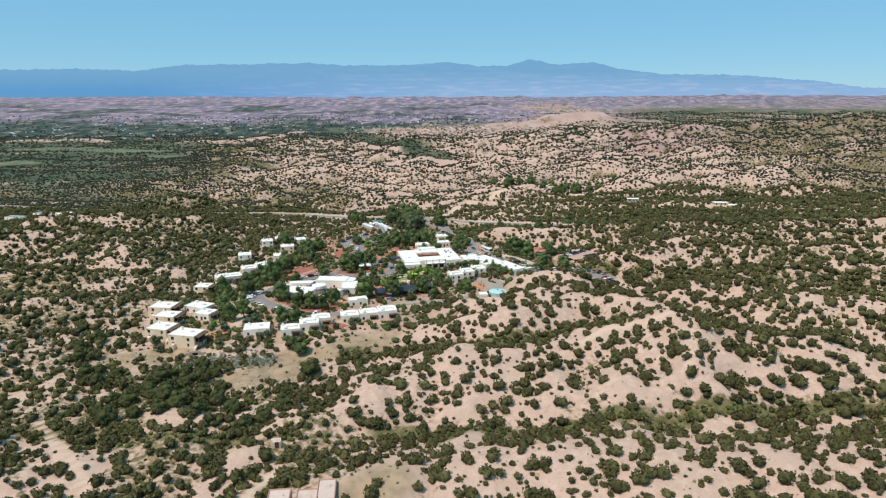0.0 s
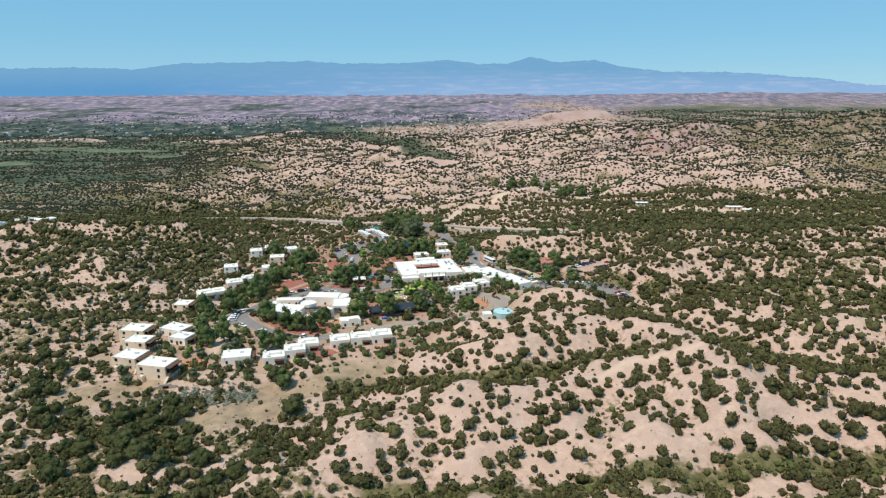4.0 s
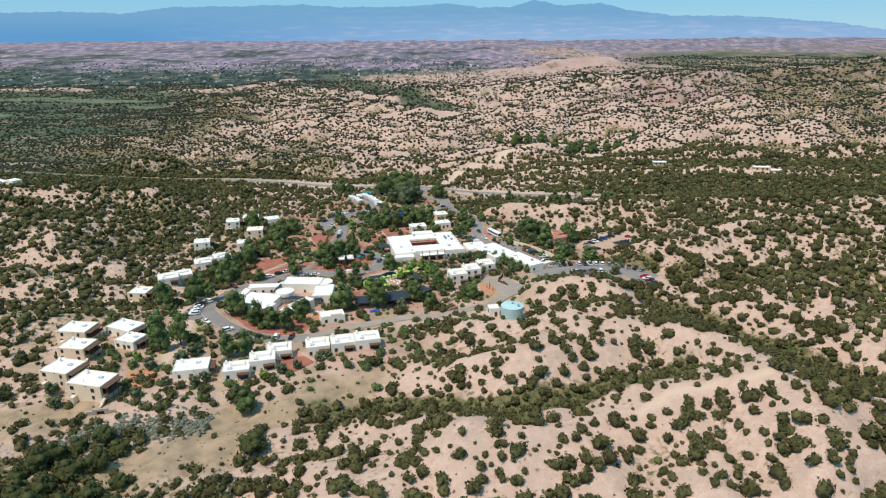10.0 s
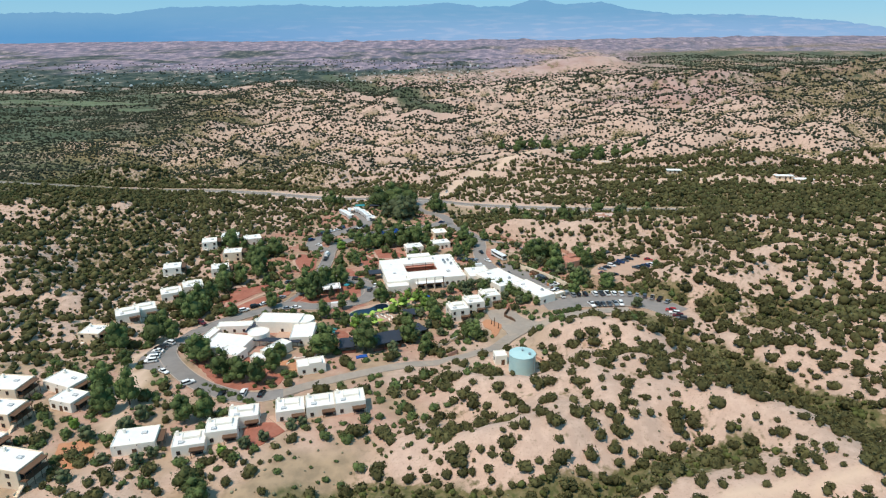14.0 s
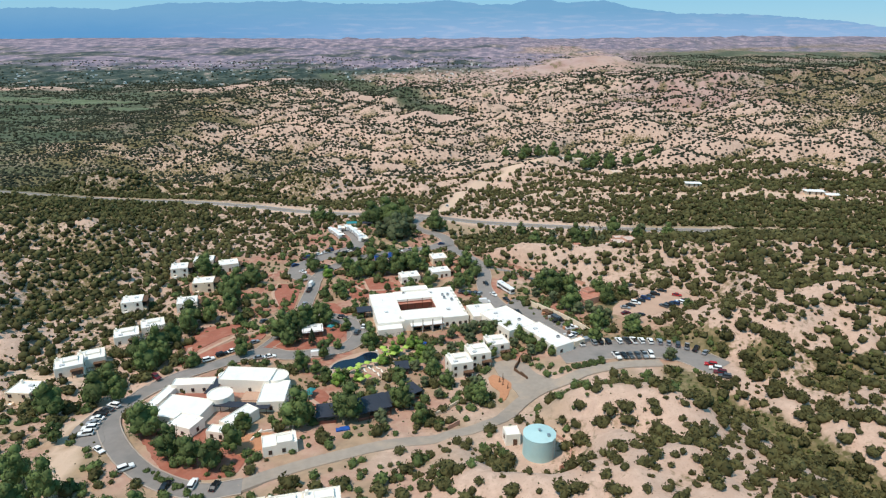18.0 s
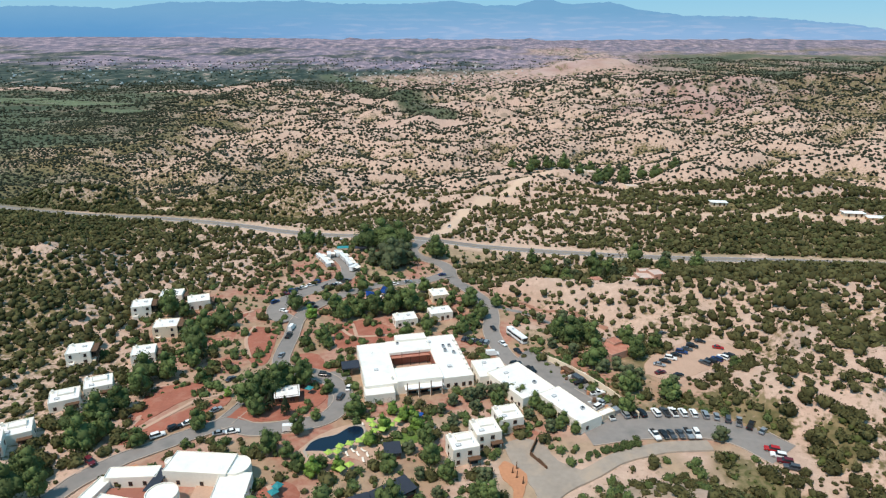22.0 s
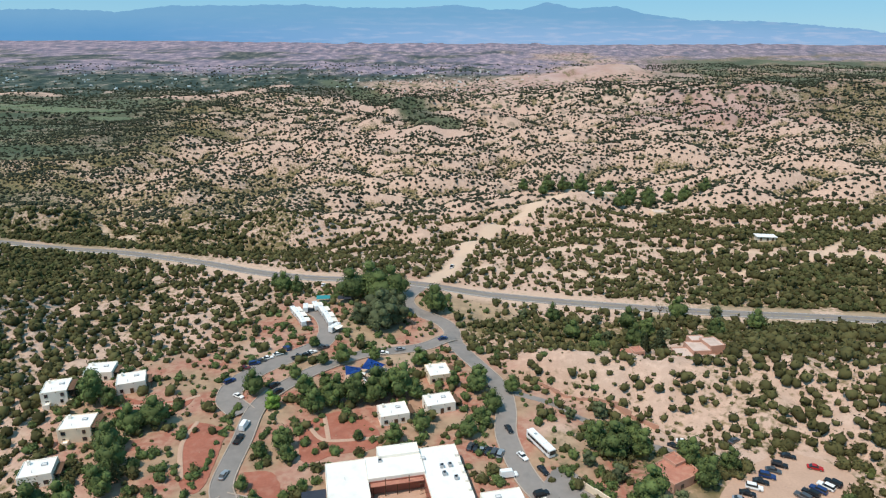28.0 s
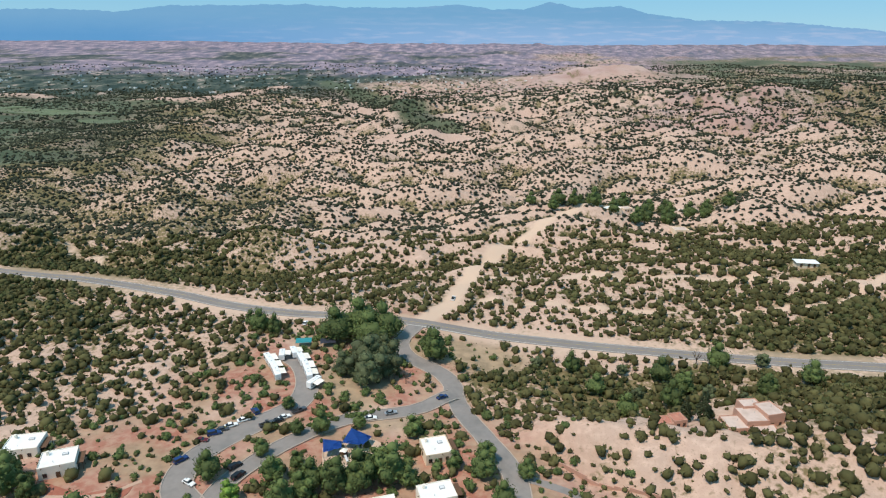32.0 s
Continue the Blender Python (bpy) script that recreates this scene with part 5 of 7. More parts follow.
    for a in (-14, -9, -4, 9, 15):
        window(ob, pose(0, 2, 0), 1, w, d, a, 1.8, 1.1, 1.3)
    # the entrance canopy
    part("entry_canopy", slab(-w / 2 - 7, -w / 2 - 0.1, 1, 7, 3.3, 3.7), SLATE, ob, "dark flat entrance canopy")
    for a, b in ((-w / 2 - 6.6, 1.4), (-w / 2 - 6.6, 6.6), (-w / 2 - 3.4, 1.4), (-w / 2 - 3.4, 6.6)):
        part("canopy_post", slab(a - 0.2, a + 0.2, b - 0.2, b + 0.2, -1.5, 3.3), TIMBER, ob)
    for a, b, kind in ((14, 8, "cooler"), (16.5, 8, "cooler"), (14, 4.5, "cooler"), (17, 2, "cooler"), (13, -8, "skylight"), (-15, -5, "skylight"), (-4, 14, "cooler"), (-15, 8, "pipe"), (4, -12, "pipe"), (-10, -13, "chimney"), (19, 12, "pipe"), (9, 13, "skylight")):
        rooftop(ob, pose(0, 0, 0), a, b, h, kind)
    for i in range(7):
        part("parapet_step", slab(w / 2 - 1.3, w / 2 - 0.4, -12 + i * 4, -10.4 + i * 4, h - 0.5, h + 0.35, bevel=0.08), PALE, ob)
    # wings towards the yard
    for wx, wy, wt, ww, wd, wh in ((20.5, 441, 13, 12, 13, 4.6), (31, 430.5, 32, 15, 22, 4.9), (45.8, 413, 32, 9.5, 22, 4.2)):
        ob2 = thing("lodge_wing", "long white flat-roofed service wing of the lodge", "building", seat(wx, wy, wt, 12), "lodge wings")
        m = adobe(ob2, 0, 0, 0, ww, wd, wh, PALE, ROOF)
        for a in np.arange(-wd / 2 + 2, wd / 2 - 1, 4.2):
            window(ob2, m, 3, ww, wd, -a, 1.7, 1.0)
            window(ob2, m, 1, ww, wd, a, 1.7, 1.0)
        door(ob2, m, 1, ww, wd, -wd * 0.3)
        window(ob2, m, 0, ww, wd, -ww * 0.2, 1.7)
        rooftop(ob2, m, ww * 0.2, -wd * 0.2, wh, "cooler")
        rooftop(ob2, m, -ww * 0.2, wd * 0.15, wh, "pipe")
        rooftop(ob2, m, -ww * 0.1, wd * 0.3, wh, "skylight")


lodge()


def suites():
    """The suite house: white blocks and a round tower room about two small courts, tied by a dark covered walk."""
    ob = thing("suite_house", "cluster of white adobe suites joined by a dark covered walk", "building", seat(-72, 366, 0, 19))
    z0 = level(-72, 366)

    def block(x, y, turn, w, d, h, wins=()):
        m = adobe(ob, x + 72, y - 366, turn, w, d, h, PALE, ROOF, level(x, y) - z0)
        for face, a in wins:
            window(ob, m, face, w, d, a, 1.6, 0.9)
        return m
    block(-84.5, 359.5, -12, 17, 13, 4.3, ((0, -5), (0, -1), (0, 4), (3, 1), (3, -3)))
    block(-80.5, 351.5, -20, 9, 7, 3.9, ((0, -2), (0, 1.5), (1, 0)))
    block(-96, 369.5, -12, 4, 14, 3.9, ((3, -4), (3, 1), (3, 5)))
    block(-87.5, 377.5, 4, 15, 5, 3.9, ((0, -4), (0, 0), (0, 4)))
    block(-68.5, 380, -4, 19, 9.5, 5.4, ((0, -5), (0, 2), (2, -3), (2, 4)))
    block(-56.5, 369.5, 4, 9.5, 14, 4.2, ((0, 0), (1, -3), (1, 2), (3, 3)))
    block(-64.3, 355, -33, 5.6, 12, 3.8, ((0, 0), (1, 2), (1, -2)))
    block(-68.5, 347.5, -10, 7, 4, 3.3, ((0, -1.5), (0, 1.5)))
    m = block(-47.7, 341, 18, 10.5, 6.2, 3.9, ((0, -3), (0, 1), (1, 0)))
    adobe(ob, 24 + 2, -25.5, 18, 5, 4.2, 4.6, PALE, ROOF, level(-47, 341) - z0)
    for x, y, r, h in ((-74.5, 367, 4.4, 4.7), (-58, 379.5, 4.3, 5.0), (-79.5, 384.5, 1.8, 2.6)):
        q = pose(x + 72, y - 366, level(x, y) - z0)
        part("round_room", moved(join(tube(r * 1.02, r, -2, h, 24, False), tube(r - 0.3, r - 0.3, h - 0.5, h, 24, False)), q), PALE, ob, "round white tower room")
        bm = tube(r, r - 0.3, h, h + 0.04, 24, False)
        part("parapet", moved(bm, q), PALE, ob)
        part("round_roof", moved(tube(r - 0.25, r - 0.25, h - 0.5, h - 0.3, 24), q), ROOF, ob)
    part("covered_walk", moved(slab(-10.5, 10.5, -1.6, 1.6, 2.7, 2.95), pose(5.5, -3.4, 0, 0, 0, -5)), SLATE, ob, "dark flat roof of the covered walk")
    part("covered_walk", moved(slab(-1.6, 1.6, -5, 5, 2.7, 2.95), pose(-7.2, 8.6, 0, 0, 0, -5)), SLATE, ob, "dark flat roof of the covered walk")
    for i in range(7):
        part("walk_post", moved(beam((-9.6 + i * 3.2, -1.3, -1), (-9.6 + i * 3.2, -1.3, 2.7), 0.12), pose(5.5, -3.4, 0, 0, 0, -5)), TIMBER, ob)
    for i, (x, y, w, d) in enumerate(((-86, 370.5, 14, 7), (-64, 373, 9, 7))):
        part("court_floor", moved(slab(-w / 2, w / 2, -d / 2, d / 2, -0.6, 0.25), pose(x + 72, y - 366, 0, 0, 0, 0)), PATHWAY if i else BRICK_RED, ob)
    for x, y, t, w in ((-52, 351, 20, 9), (-57, 348, 70, 6), (-46, 350, 100, 7), (-90, 367, 0, 5)):
        part("garden_wall", moved(slab(-w / 2, w / 2, -0.2, 0.2, -1.2, 1.5, bevel=0.08), pose(x + 72, y - 366, 0, 0, 0, t)), PALE, ob)


suites()


def pavilion(x, y, turn, w, d, h, label):
    """A dark low-pitched roof on timber posts over red plinth walls."""
    ob = thing("pavilion", label, "pavilion", seat(x, y, turn, max(w, d) * 0.55), "pool pavilions")
    bm = bmesh.new()
    a, b = w / 2 + 0.5, d / 2 + 0.5
    v = [bm.verts.new(p) for p in ((-a, -b, h), (a, -b, h), (a, b, h + 0.5), (-a, b, h + 0.5), (-a, -b, h + 0.25), (a, -b, h + 0.25), (a, b, h + 0.75), (-a, b, h + 0.75))]
    for f in ((3, 2, 1, 0), (4, 5, 6, 7), (0, 1, 5, 4), (1, 2, 6, 5), (2, 3, 7, 6), (3, 0, 4, 7)):
        bm.faces.new([v[i] for i in f])
    part("roof", bm, SLATE, ob)
    for i in range(int(w / 1.2)):
        x0 = -w / 2 + i * 1.2
        part("roof_seam", moved(slab(x0, x0 + 0.06, -b, b, 0, 0.05), pose(0, 0, h + 0.5, math.degrees(math.atan2(0.5, 2 * b)))), SLATE, ob)
    n = max(2, int(w / 3.5) + 1)
    for i in range(n):
        for s in (-1, 1):
            x0 = -w / 2 + w * i / (n - 1)
            part("post", slab(x0 - 0.14, x0 + 0.14, s * d / 2 - 0.14, s * d / 2 + 0.14, -1.5, h + 0.1 if s < 0 else h + 0.5), TIMBER, ob)
    part("plinth_wall", slab(-w / 2 + 0.2, w / 2 - 0.2, -d / 2 + 0.25, -d / 2 + 0.6, -1.5, 1.2), BRICK_RED, ob, "low red masonry wall")
    part("back_wall", slab(-w / 2 + 0.2, w / 2 - 0.2, d / 2 - 0.6, d / 2 - 0.3, -1.5, h), STUCCO, ob)
    part("floor", slab(-w / 2, w / 2, -d / 2, d / 2, -1.5, 0.15), PATHWAY, ob)
    return ob


pavilion(-22, 362, 25, 11.5, 8, 3.2, "long dark-roofed spa pavilion with red plinth")
pavilion(-12, 370.5, 38, 13, 5.5, 3.3, "narrow dark-roofed pavilion beside the trees")
pavilion(-36.2, 358, 9, 6, 6.5, 3.0, "small dark-roofed bath house with red base")
pavilion(-13.2, 391.5, 10, 4.4, 4.4, 2.8, "small dark-roofed bar beside the pool")


def kiosk():
    ob = thing("gatehouse", "dark-walled gatehouse with a white flat roof on the traffic island", "building", seat(-54, 424.5, 14, 7))
    m = adobe(ob, 0, 0, 0, 8.2, 7, 3.4, TIMBER, ROOF)
    part("eave", slab(-4.5, 4.5, -3.9, 3.9, 3.05, 3.25), ROOF, ob, "white overhanging eave")
    for face, w in ((0, -2), (0, 1.8), (1, 0), (3, 0), (2, 1)):
        window(ob, m, face, 8.2, 7, w, 1.7, 1.6, 1.3)
    rooftop(ob, m, -1.5, 1, 3.6, "cooler")
    rooftop(ob, m, 1.2, 1.4, 3.6, "skylight")


kiosk()


def pink_house(x, y, turn, blocks, label, roofing):
    ob = thing("pink_house", label, "house", seat(x, y, turn, 11), "pink houses")
    for bx, by, bt, w, d, h in blocks:
        m = adobe(ob, bx, by, bt, w, d, h, PINK, roofing)
        window(ob, m, 0, w, d, -w * 0.2, 1.5, 1.1)
        window(ob, m, 0, w, d, w * 0.25, 1.5, 0.9)
        window(ob, m, 1, w, d, 0, 1.5, 0.9)
        window(ob, m, 3, w, d, 0, 1.5, 0.9)
        rooftop(ob, m, w * 0.2, d * 0.1, h, "pipe")
    return ob


pink_house(107, 532, 6, ((-7, -1, 0, 7, 8, 3.2), (0, 1, 0, 8, 9, 4.6), (7, 2.5, 8, 7, 8, 5.6), (1, -5, -8, 9, 5, 3.0), (-11, -2, 20, 5, 5, 2.8), (2.5, 7, 0, 7, 5, 5.2)), "rambling pink adobe house with a grey roof deck", ROOF_PINK)
pink_house(79, 534, 4, ((-2, 0, 0, 7, 5, 3.0), (4, 1, 10, 5, 5, 3.4)), "small pink adobe house among trees", ROOF_RED)
pink_house(72, 456, 30, ((0, 0, 0, 12, 10, 3.4), (3, 3, 0, 5, 5, 4.2)), "squat adobe house with a red roof among trees", ROOF_RED)
casita(0, 519.5, 16, 9, 9.5, 3.9, "weathered cream adobe cottage with a white roof", RNG, STUCCO)
pink_house(-38, 147, 6, ((-5.5, 0, 0, 6, 8, 3.6), (2, -1, 0, 6, 10, 3.0), (7, 2, 0, 5, 9, 4.0)), "pink adobe house with pale roofs on the scrubland", ROOF_PINK)
pink_house(-7, 141, 2, ((0, 0, 0, 11, 6, 3.6),), "low pink adobe outbuilding", ROOF_PINK)
for x, y, turn, w, d, h in ((135, 848, 10, 16, 9, 3.6), (179, 810, 5, 11, 9, 3.6), (214, 905, 5, 18, 10, 3.6), (326, 824, 0, 15, 8, 3.4), (150, 858, 20, 9, 8, 3.4)):
    ob = thing("far_house", "small tan house among the far junipers", "house", seat(x, y, turn, 12), "far houses")
    m = adobe(ob, 0, 0, 0, w, d, h, STUCCO, ROOF_PINK if x != 135 else ROOF)
    for a in (-0.3, 0, 0.3):
        window(ob, m, 0, w, d, a * w, 1.5)
for x, y, w in ((296, 664, 14), (311, 660, 15), (214, 700, 12)):
    ob = thing("long_shed", "long low shed with a pale metal roof", "shed", seat(x, y, -6, 10), "long sheds")
    m = adobe(ob, 0, 0, 0, w, 6, 2.8, STUCCO, ROOF)
    part("eave", slab(-w / 2 - 0.6, w / 2 + 0.6, -3.7, 3.7, 2.7, 2.85), ROOF, ob)
    for a in (-0.3, 0.05, 0.32):
        door(ob, m, 0, w, 6, a * w)
for x, y, turn, w, d, h in ((-450, 706, -20, 22, 12, 4.4), (-432, 694, -20, 18, 10, 4.0), (-470, 686, -10, 20, 9, 3.6), (-415, 690, -30, 12, 9, 4.0)):
    ob = thing("ranch_building", "pale grey ranch building beside a dirt lane", "building", seat(x, y, turn, 15), "ranch buildings")
    m = adobe(ob, 0, 0, 0, w, d, h, PALE, METAL if w > 19 else ROOF)
    for a in (-0.3, 0, 0.3):
        window(ob, m, 0, w, d, a * w, 1.6)


def tank():
    """The round water tank with its pump house."""
    ob = thing("water_tank", "pale turquoise round steel water tank on the hillside", "tank", seat(31, 335.5, 0, 9, 0.0))
    part("shell", tube(4.8, 4.8, -1, 7.0, 40, False), TANK_BLUE, ob)
    part("dome", tube(4.9, 0.4, 7.0, 7.8, 40), TANK_BLUE, ob)
    for z in (2.3, 4.6, 6.9):
        part("hoop", join(tube(4.84, 4.84, z, z + 0.1, 40, False), tube(4.86, 4.86, z + 0.1, z + 0.12, 40, False)), TANK_BLUE, ob)
    part("hatch", moved(tube(0.5, 0.5, 7.4, 8.0, 12), pose(2.4, -1.8, 0)), METAL, ob)
    part("vent_cap", tube(0.35, 0.5, 7.9, 8.4, 12), METAL, ob)
    rails = [beam((-0.25, -4.9, -0.5), (-0.25, -4.9, 7.6), 0.04), beam((0.25, -4.9, -0.5), (0.25, -4.9, 7.6), 0.04)] + [beam((-0.25, -4.9, 0.4 * i), (0.25, -4.9, 0.4 * i), 0.025) for i in range(18)]
    part("ladder", moved(join(*rails), pose(0, 0, 0, 0, 0, 50)), METAL, ob)
    pump = thing("pump_house", "white box-shaped pump house beside the tank", "shed", seat(23.5, 341.5, 8, 5))
    m = adobe(pump, 0, 0, 0, 4.6, 4.6, 4.0, PALE, ROOF)
    door(pump, m, 0, 4.6, 4.6, 0.6)
    window(pump, m, 3, 4.6, 4.6, 0, 2)
    wall = thing("retaining_wall", "curved terracotta retaining wall behind the tank", "wall", seat(41, 336, 0))
    for i in range(6):
        a = radians(-50 + i * 18)
        part("wall_panel", moved(slab(-0.2, 0.2, -1.4, 1.4, -1.5, 1.1), pose(-10 + 9.5 * math.cos(a), 9.5 * math.sin(a), 0, 0, 0, math.degrees(a))), PINK, wall)


tank()


def yard():
    for name, label, line, h, mat in (("yard_wall", "tall tan masonry wall along the service yard", [(44, 452), (52, 442), (60, 430), (66, 419), (69, 410)], 2.6, STUCCO), ("garden_wall", "low tan wall beside the lane", [(-6, 357), (2, 362), (8, 368)], 1.3, STUCCO), ("timber_fence", "weathered brown fence panel beside the lane", [(4, 352), (8, 355.5)], 1.6, PINK), ("timber_fence", "weathered timber fence below the lodge", [(33, 399), (30, 392), (34, 384)], 1.5, TIMBER), ("roadside_wall", "long rusty retaining wall beside the east road", [(37, 517), (50, 506), (66, 498), (78, 488)], 1.6, PINK)):
        ob = thing(name, label, "wall", seat(*line[0]))
        z0 = level(*line[0])
        for (x0, y0), (x1, y1) in zip(line[:-1], line[1:]):
            n = max(1, int(math.hypot(x1 - x0, y1 - y0) / 4))
            for i in range(n):
                a, b = (x0 + (x1 - x0) * i / n, y0 + (y1 - y0) * i / n), (x0 + (x1 - x0) * (i + 1) / n, y0 + (y1 - y0) * (i + 1) / n)
                q = pose(a[0] - line[0][0], a[1] - line[0][1], level(*a) - z0, 0, 0, math.degrees(math.atan2(b[1] - a[1], b[0] - a[0])))
                L = math.hypot(b[0] - a[0], b[1] - a[1])
                part("wall_panel", moved(slab(0, L + 0.02, -0.16, 0.16, -1.2, h + 0.1 * (i % 2), bevel=0.05), q), mat, ob)
    store = thing("yard_store", "cream flat-roofed store at the yard's end", "shed", seat(58, 411, 32, 4))
    adobe(store, 0, 0, 0, 6, 3, 2.6, STUCCO, ROOF)
    for x, y, t, mat, label in ((50.5, 441, -58, TIMBER, "rust-brown steel waste container"), (53.5, 435.5, -58, PAINT["grey"], "grey steel waste container"), (61, 413, 30, PAINT["silver"], "silver metal storage box")):
        ob = thing("waste_container", label, "container", seat(x, y, t, 0, 0.12), "yard containers")
        part("box", slab(-2.4, 2.4, -1.1, 1.1, 0.15, 1.7, taper=-0.04), mat, ob)
        part("rim", join(slab(-2.5, 2.5, -1.2, -1.05, 1.62, 1.76), slab(-2.5, 2.5, 1.05, 1.2, 1.62, 1.76), slab(-2.5, -2.35, -1.05, 1.05, 1.62, 1.76), slab(2.35, 2.5, -1.05, 1.05, 1.62, 1.76)), mat, ob)
        for s in (-1.6, 1.6):
            part("skid", slab(s - 0.15, s + 0.15, -1.0, 1.0, -0.05, 0.15), METAL, ob)
    rng = np.random.default_rng(3)
    for i in range(22):
        x, y = 50 + rng.uniform(-1.5, 8), 438 + rng.uniform(-3, 3)
        if i > 12:
            x, y = 57 + rng.uniform(-3, 5), 422 + rng.uniform(-6, 4)
        mat, label = ((TIMBER, "brown wooden crate in the service yard"), (CLAY, "orange plastic crate in the service yard"), (LAMP_GLASS, "white metal appliance in the service yard"))[i % 3]
        ob = thing("crate", label, "crate", seat(x, y, rng.uniform(0, 90), 0, 0.12), "yard clutter")
        w, h = rng.uniform(0.5, 0.9), rng.uniform(0.5, 1.2)
        part("body", slab(-w, w, -w * 0.7, w * 0.7, 0, h, bevel=0.05), mat, ob)
        part("lid", slab(-w - 0.03, w + 0.03, -w * 0.73, w * 0.73, h, h + 0.06), mat, ob)
    hut = thing("hut", "tiny tan hut with a pale roof in the scrub", "shed", seat(-54, 184, 10, 4))
    m = adobe(hut, 0, 0, 0, 3.2, 2.6, 2.2, STUCCO, ROOF_PINK)
    door(hut, m, 0, 3.2, 2.6, 0.3)
    cul = thing("culvert", "pale stone culvert mouth with an arched dark opening", "culvert", seat(-112, 267, 10, 5))
    part("face", join(slab(-4.5, -1.2, -0.3, 0.3, -1, 1.5, bevel=0.1), slab(1.2, 4.5, -0.3, 0.3, -1, 1.5, bevel=0.1), slab(-2.4, 2.4, -0.32, 0.32, 1.3, 2.2, bevel=0.15)), KERB, cul)
    # solid black block painted in place of the shaded hollow
    part("mouth", slab(-1.25, 1.25, 0.05, 1.6, -1, 1.45), RUBBER, cul, "black block that stands for the shade inside the culvert")


yard()


# ---- trees ----
def tree_meshes(rng, tall, wide, tufts, mat, squat=0.9):
    """A trunk with limbs, and a crown of lumps and leaf tufts with gaps, 1 unit high by design, in metres."""
    top = tall * 0.45
    limbs = [tube(0.028 * tall, 0.018 * tall, -0.6, top, 8)]
    tips = []
    for i in range(7):
        a, r = i * 2.4 + rng.uniform(-0.4, 0.4), wide * rng.uniform(0.35, 0.7)
        tip = Vector((r * math.cos(a), r * math.sin(a), tall * rng.uniform(0.2, 0.74)))
        base = Vector((0, 0, tall * rng.uniform(0.12, 0.36)))
        limbs.append(beam(base, tip, 0.010 * tall, 5))
        tips.append(np.array(tip))
    trunk = join(*limbs)
    vs, fs, count = [], [], 0
    lumps = [(np.array([0, 0, tall * 0.46]), wide * 0.82)] + [(t, wide * rng.uniform(0.38, 0.54)) for t in tips] + [(np.array([rng.uniform(-0.3, 0.3) * wide, rng.uniform(-0.3, 0.3) * wide, tall * 0.85]), wide * 0.45)]
    lumps += [(np.array([wide * 0.5 * math.cos(i * 1.26), wide * 0.5 * math.sin(i * 1.26), tall * rng.uniform(0.24, 0.34)]), wide * rng.uniform(0.42, 0.55)) for i in range(5)]
    for i, (c, w) in enumerate(lumps):
        v, f = BALLS[2 if i < 4 else 1]
        v = v * (0.84 * w * rng.uniform(0.7, 1.15, (len(v), 1))) * [1, 1, squat] + c
        vs.append(v), fs.append(f + count)
        count += len(v)
    for i in range(tufts):
        c, w = lumps[rng.integers(len(lumps))]
        d = rng.normal(size=3)
        d[2] = d[2] * 0.8 + 0.25
        d /= np.linalg.norm(d)
        p = c + d * w * rng.uniform(0.75, 1.1) * [1, 1, squat]
        u = np.cross(d, rng.normal(size=3))
        u /= np.linalg.norm(u)
        q = np.cross(d, u)
        s = rng.uniform(0.18, 0.4) * (0.5 + 0.10 * wide)
        vs.append(np.array([p + u * s, p + q * s * 0.9 - u * 0.5 * s, p + d * s - q * s * 0.5, p - u * s * 0.8 + d * 0.3 * s]))
        fs.append(np.array([[0, 1, 2], [1, 3, 2]]) + count)
        count += 4
    return trunk, np.concatenate(vs), np.concatenate(fs), mat


def make_tree(name, label, rng, tall, wide, tufts, mat, category="tree", group="village trees"):
    trunk, v, f, mat = tree_meshes(rng, tall, wide, tufts, mat)
    ob = thing(name, label, category, Matrix(), group)
    part("trunk", trunk, BARK, ob)
    sheet("crown", v, f, mat, ob, True)
    return ob


def conifer(rng):
    ob = thing("spruce", "dark blue-green conical spruce", "tree", Matrix(), "village conifers")
    part("trunk", tube(0.22, 0.05, -0.5, 8.5, 8), BARK, ob)
    vs, fs, count = [], [], 0
    for i in range(420):
        h = rng.uniform(0.06, 1) ** 0.8
        r, a = 2.4 * (1 - h) * rng.uniform(0.55, 1.05) + 0.1, rng.uniform(0, 6.28)
        p = np.array([r * np.cos(a), r * np.sin(a), 0.5 + 8.5 * h])
        out, side = np.array([np.cos(a), np.sin(a), -0.45]), np.array([-np.sin(a), np.cos(a), 0])
        s = 0.32 + 0.5 * (1 - h)
        vs.append(np.array([p - out * s * 0.6 + side * s * 0.5, p - out * s * 0.6 - side * s * 0.5, p + out * s, p + np.array([0, 0, 0.4 * s])]))
        fs.append(np.array([[0, 1, 2], [0, 2, 3], [1, 3, 2]]) + count)
        count += 4
    sheet("crown", np.concatenate(vs), np.concatenate(fs), LEAF_PLUM, ob, True)
    return ob


TREES = {}
_rng = np.random.default_rng(21)
for key, name, label, tall, wide, tufts, mat in (
        ("round", "shade_tree", "full green deciduous shade tree", 8.0, 3.6, 800, LEAF), ("broad", "shade_tree", "broad spreading green shade tree", 8.5, 4.2, 900, LEAF),
        ("tall", "shade_tree", "tall upright green tree", 9.0, 3.4, 760, LEAF), ("light", "garden_tree", "small bright yellow-green garden tree", 5.2, 2.4, 300, LEAF_LIGHT),
        ("grey", "garden_tree", "small grey-green garden tree", 5.0, 2.5, 300, LEAF_PLUM), ("huge", "cottonwood", "huge spreading dark green cottonwood", 14.0, 7.2, 2200, LEAF), ("willow", "cottonwood", "tall pale green cottonwood with thin crown", 12.0, 5.4, 1300, LEAF_PLUM)):
    TREES[key] = make_tree(name, label, _rng, tall, wide, tufts, mat)
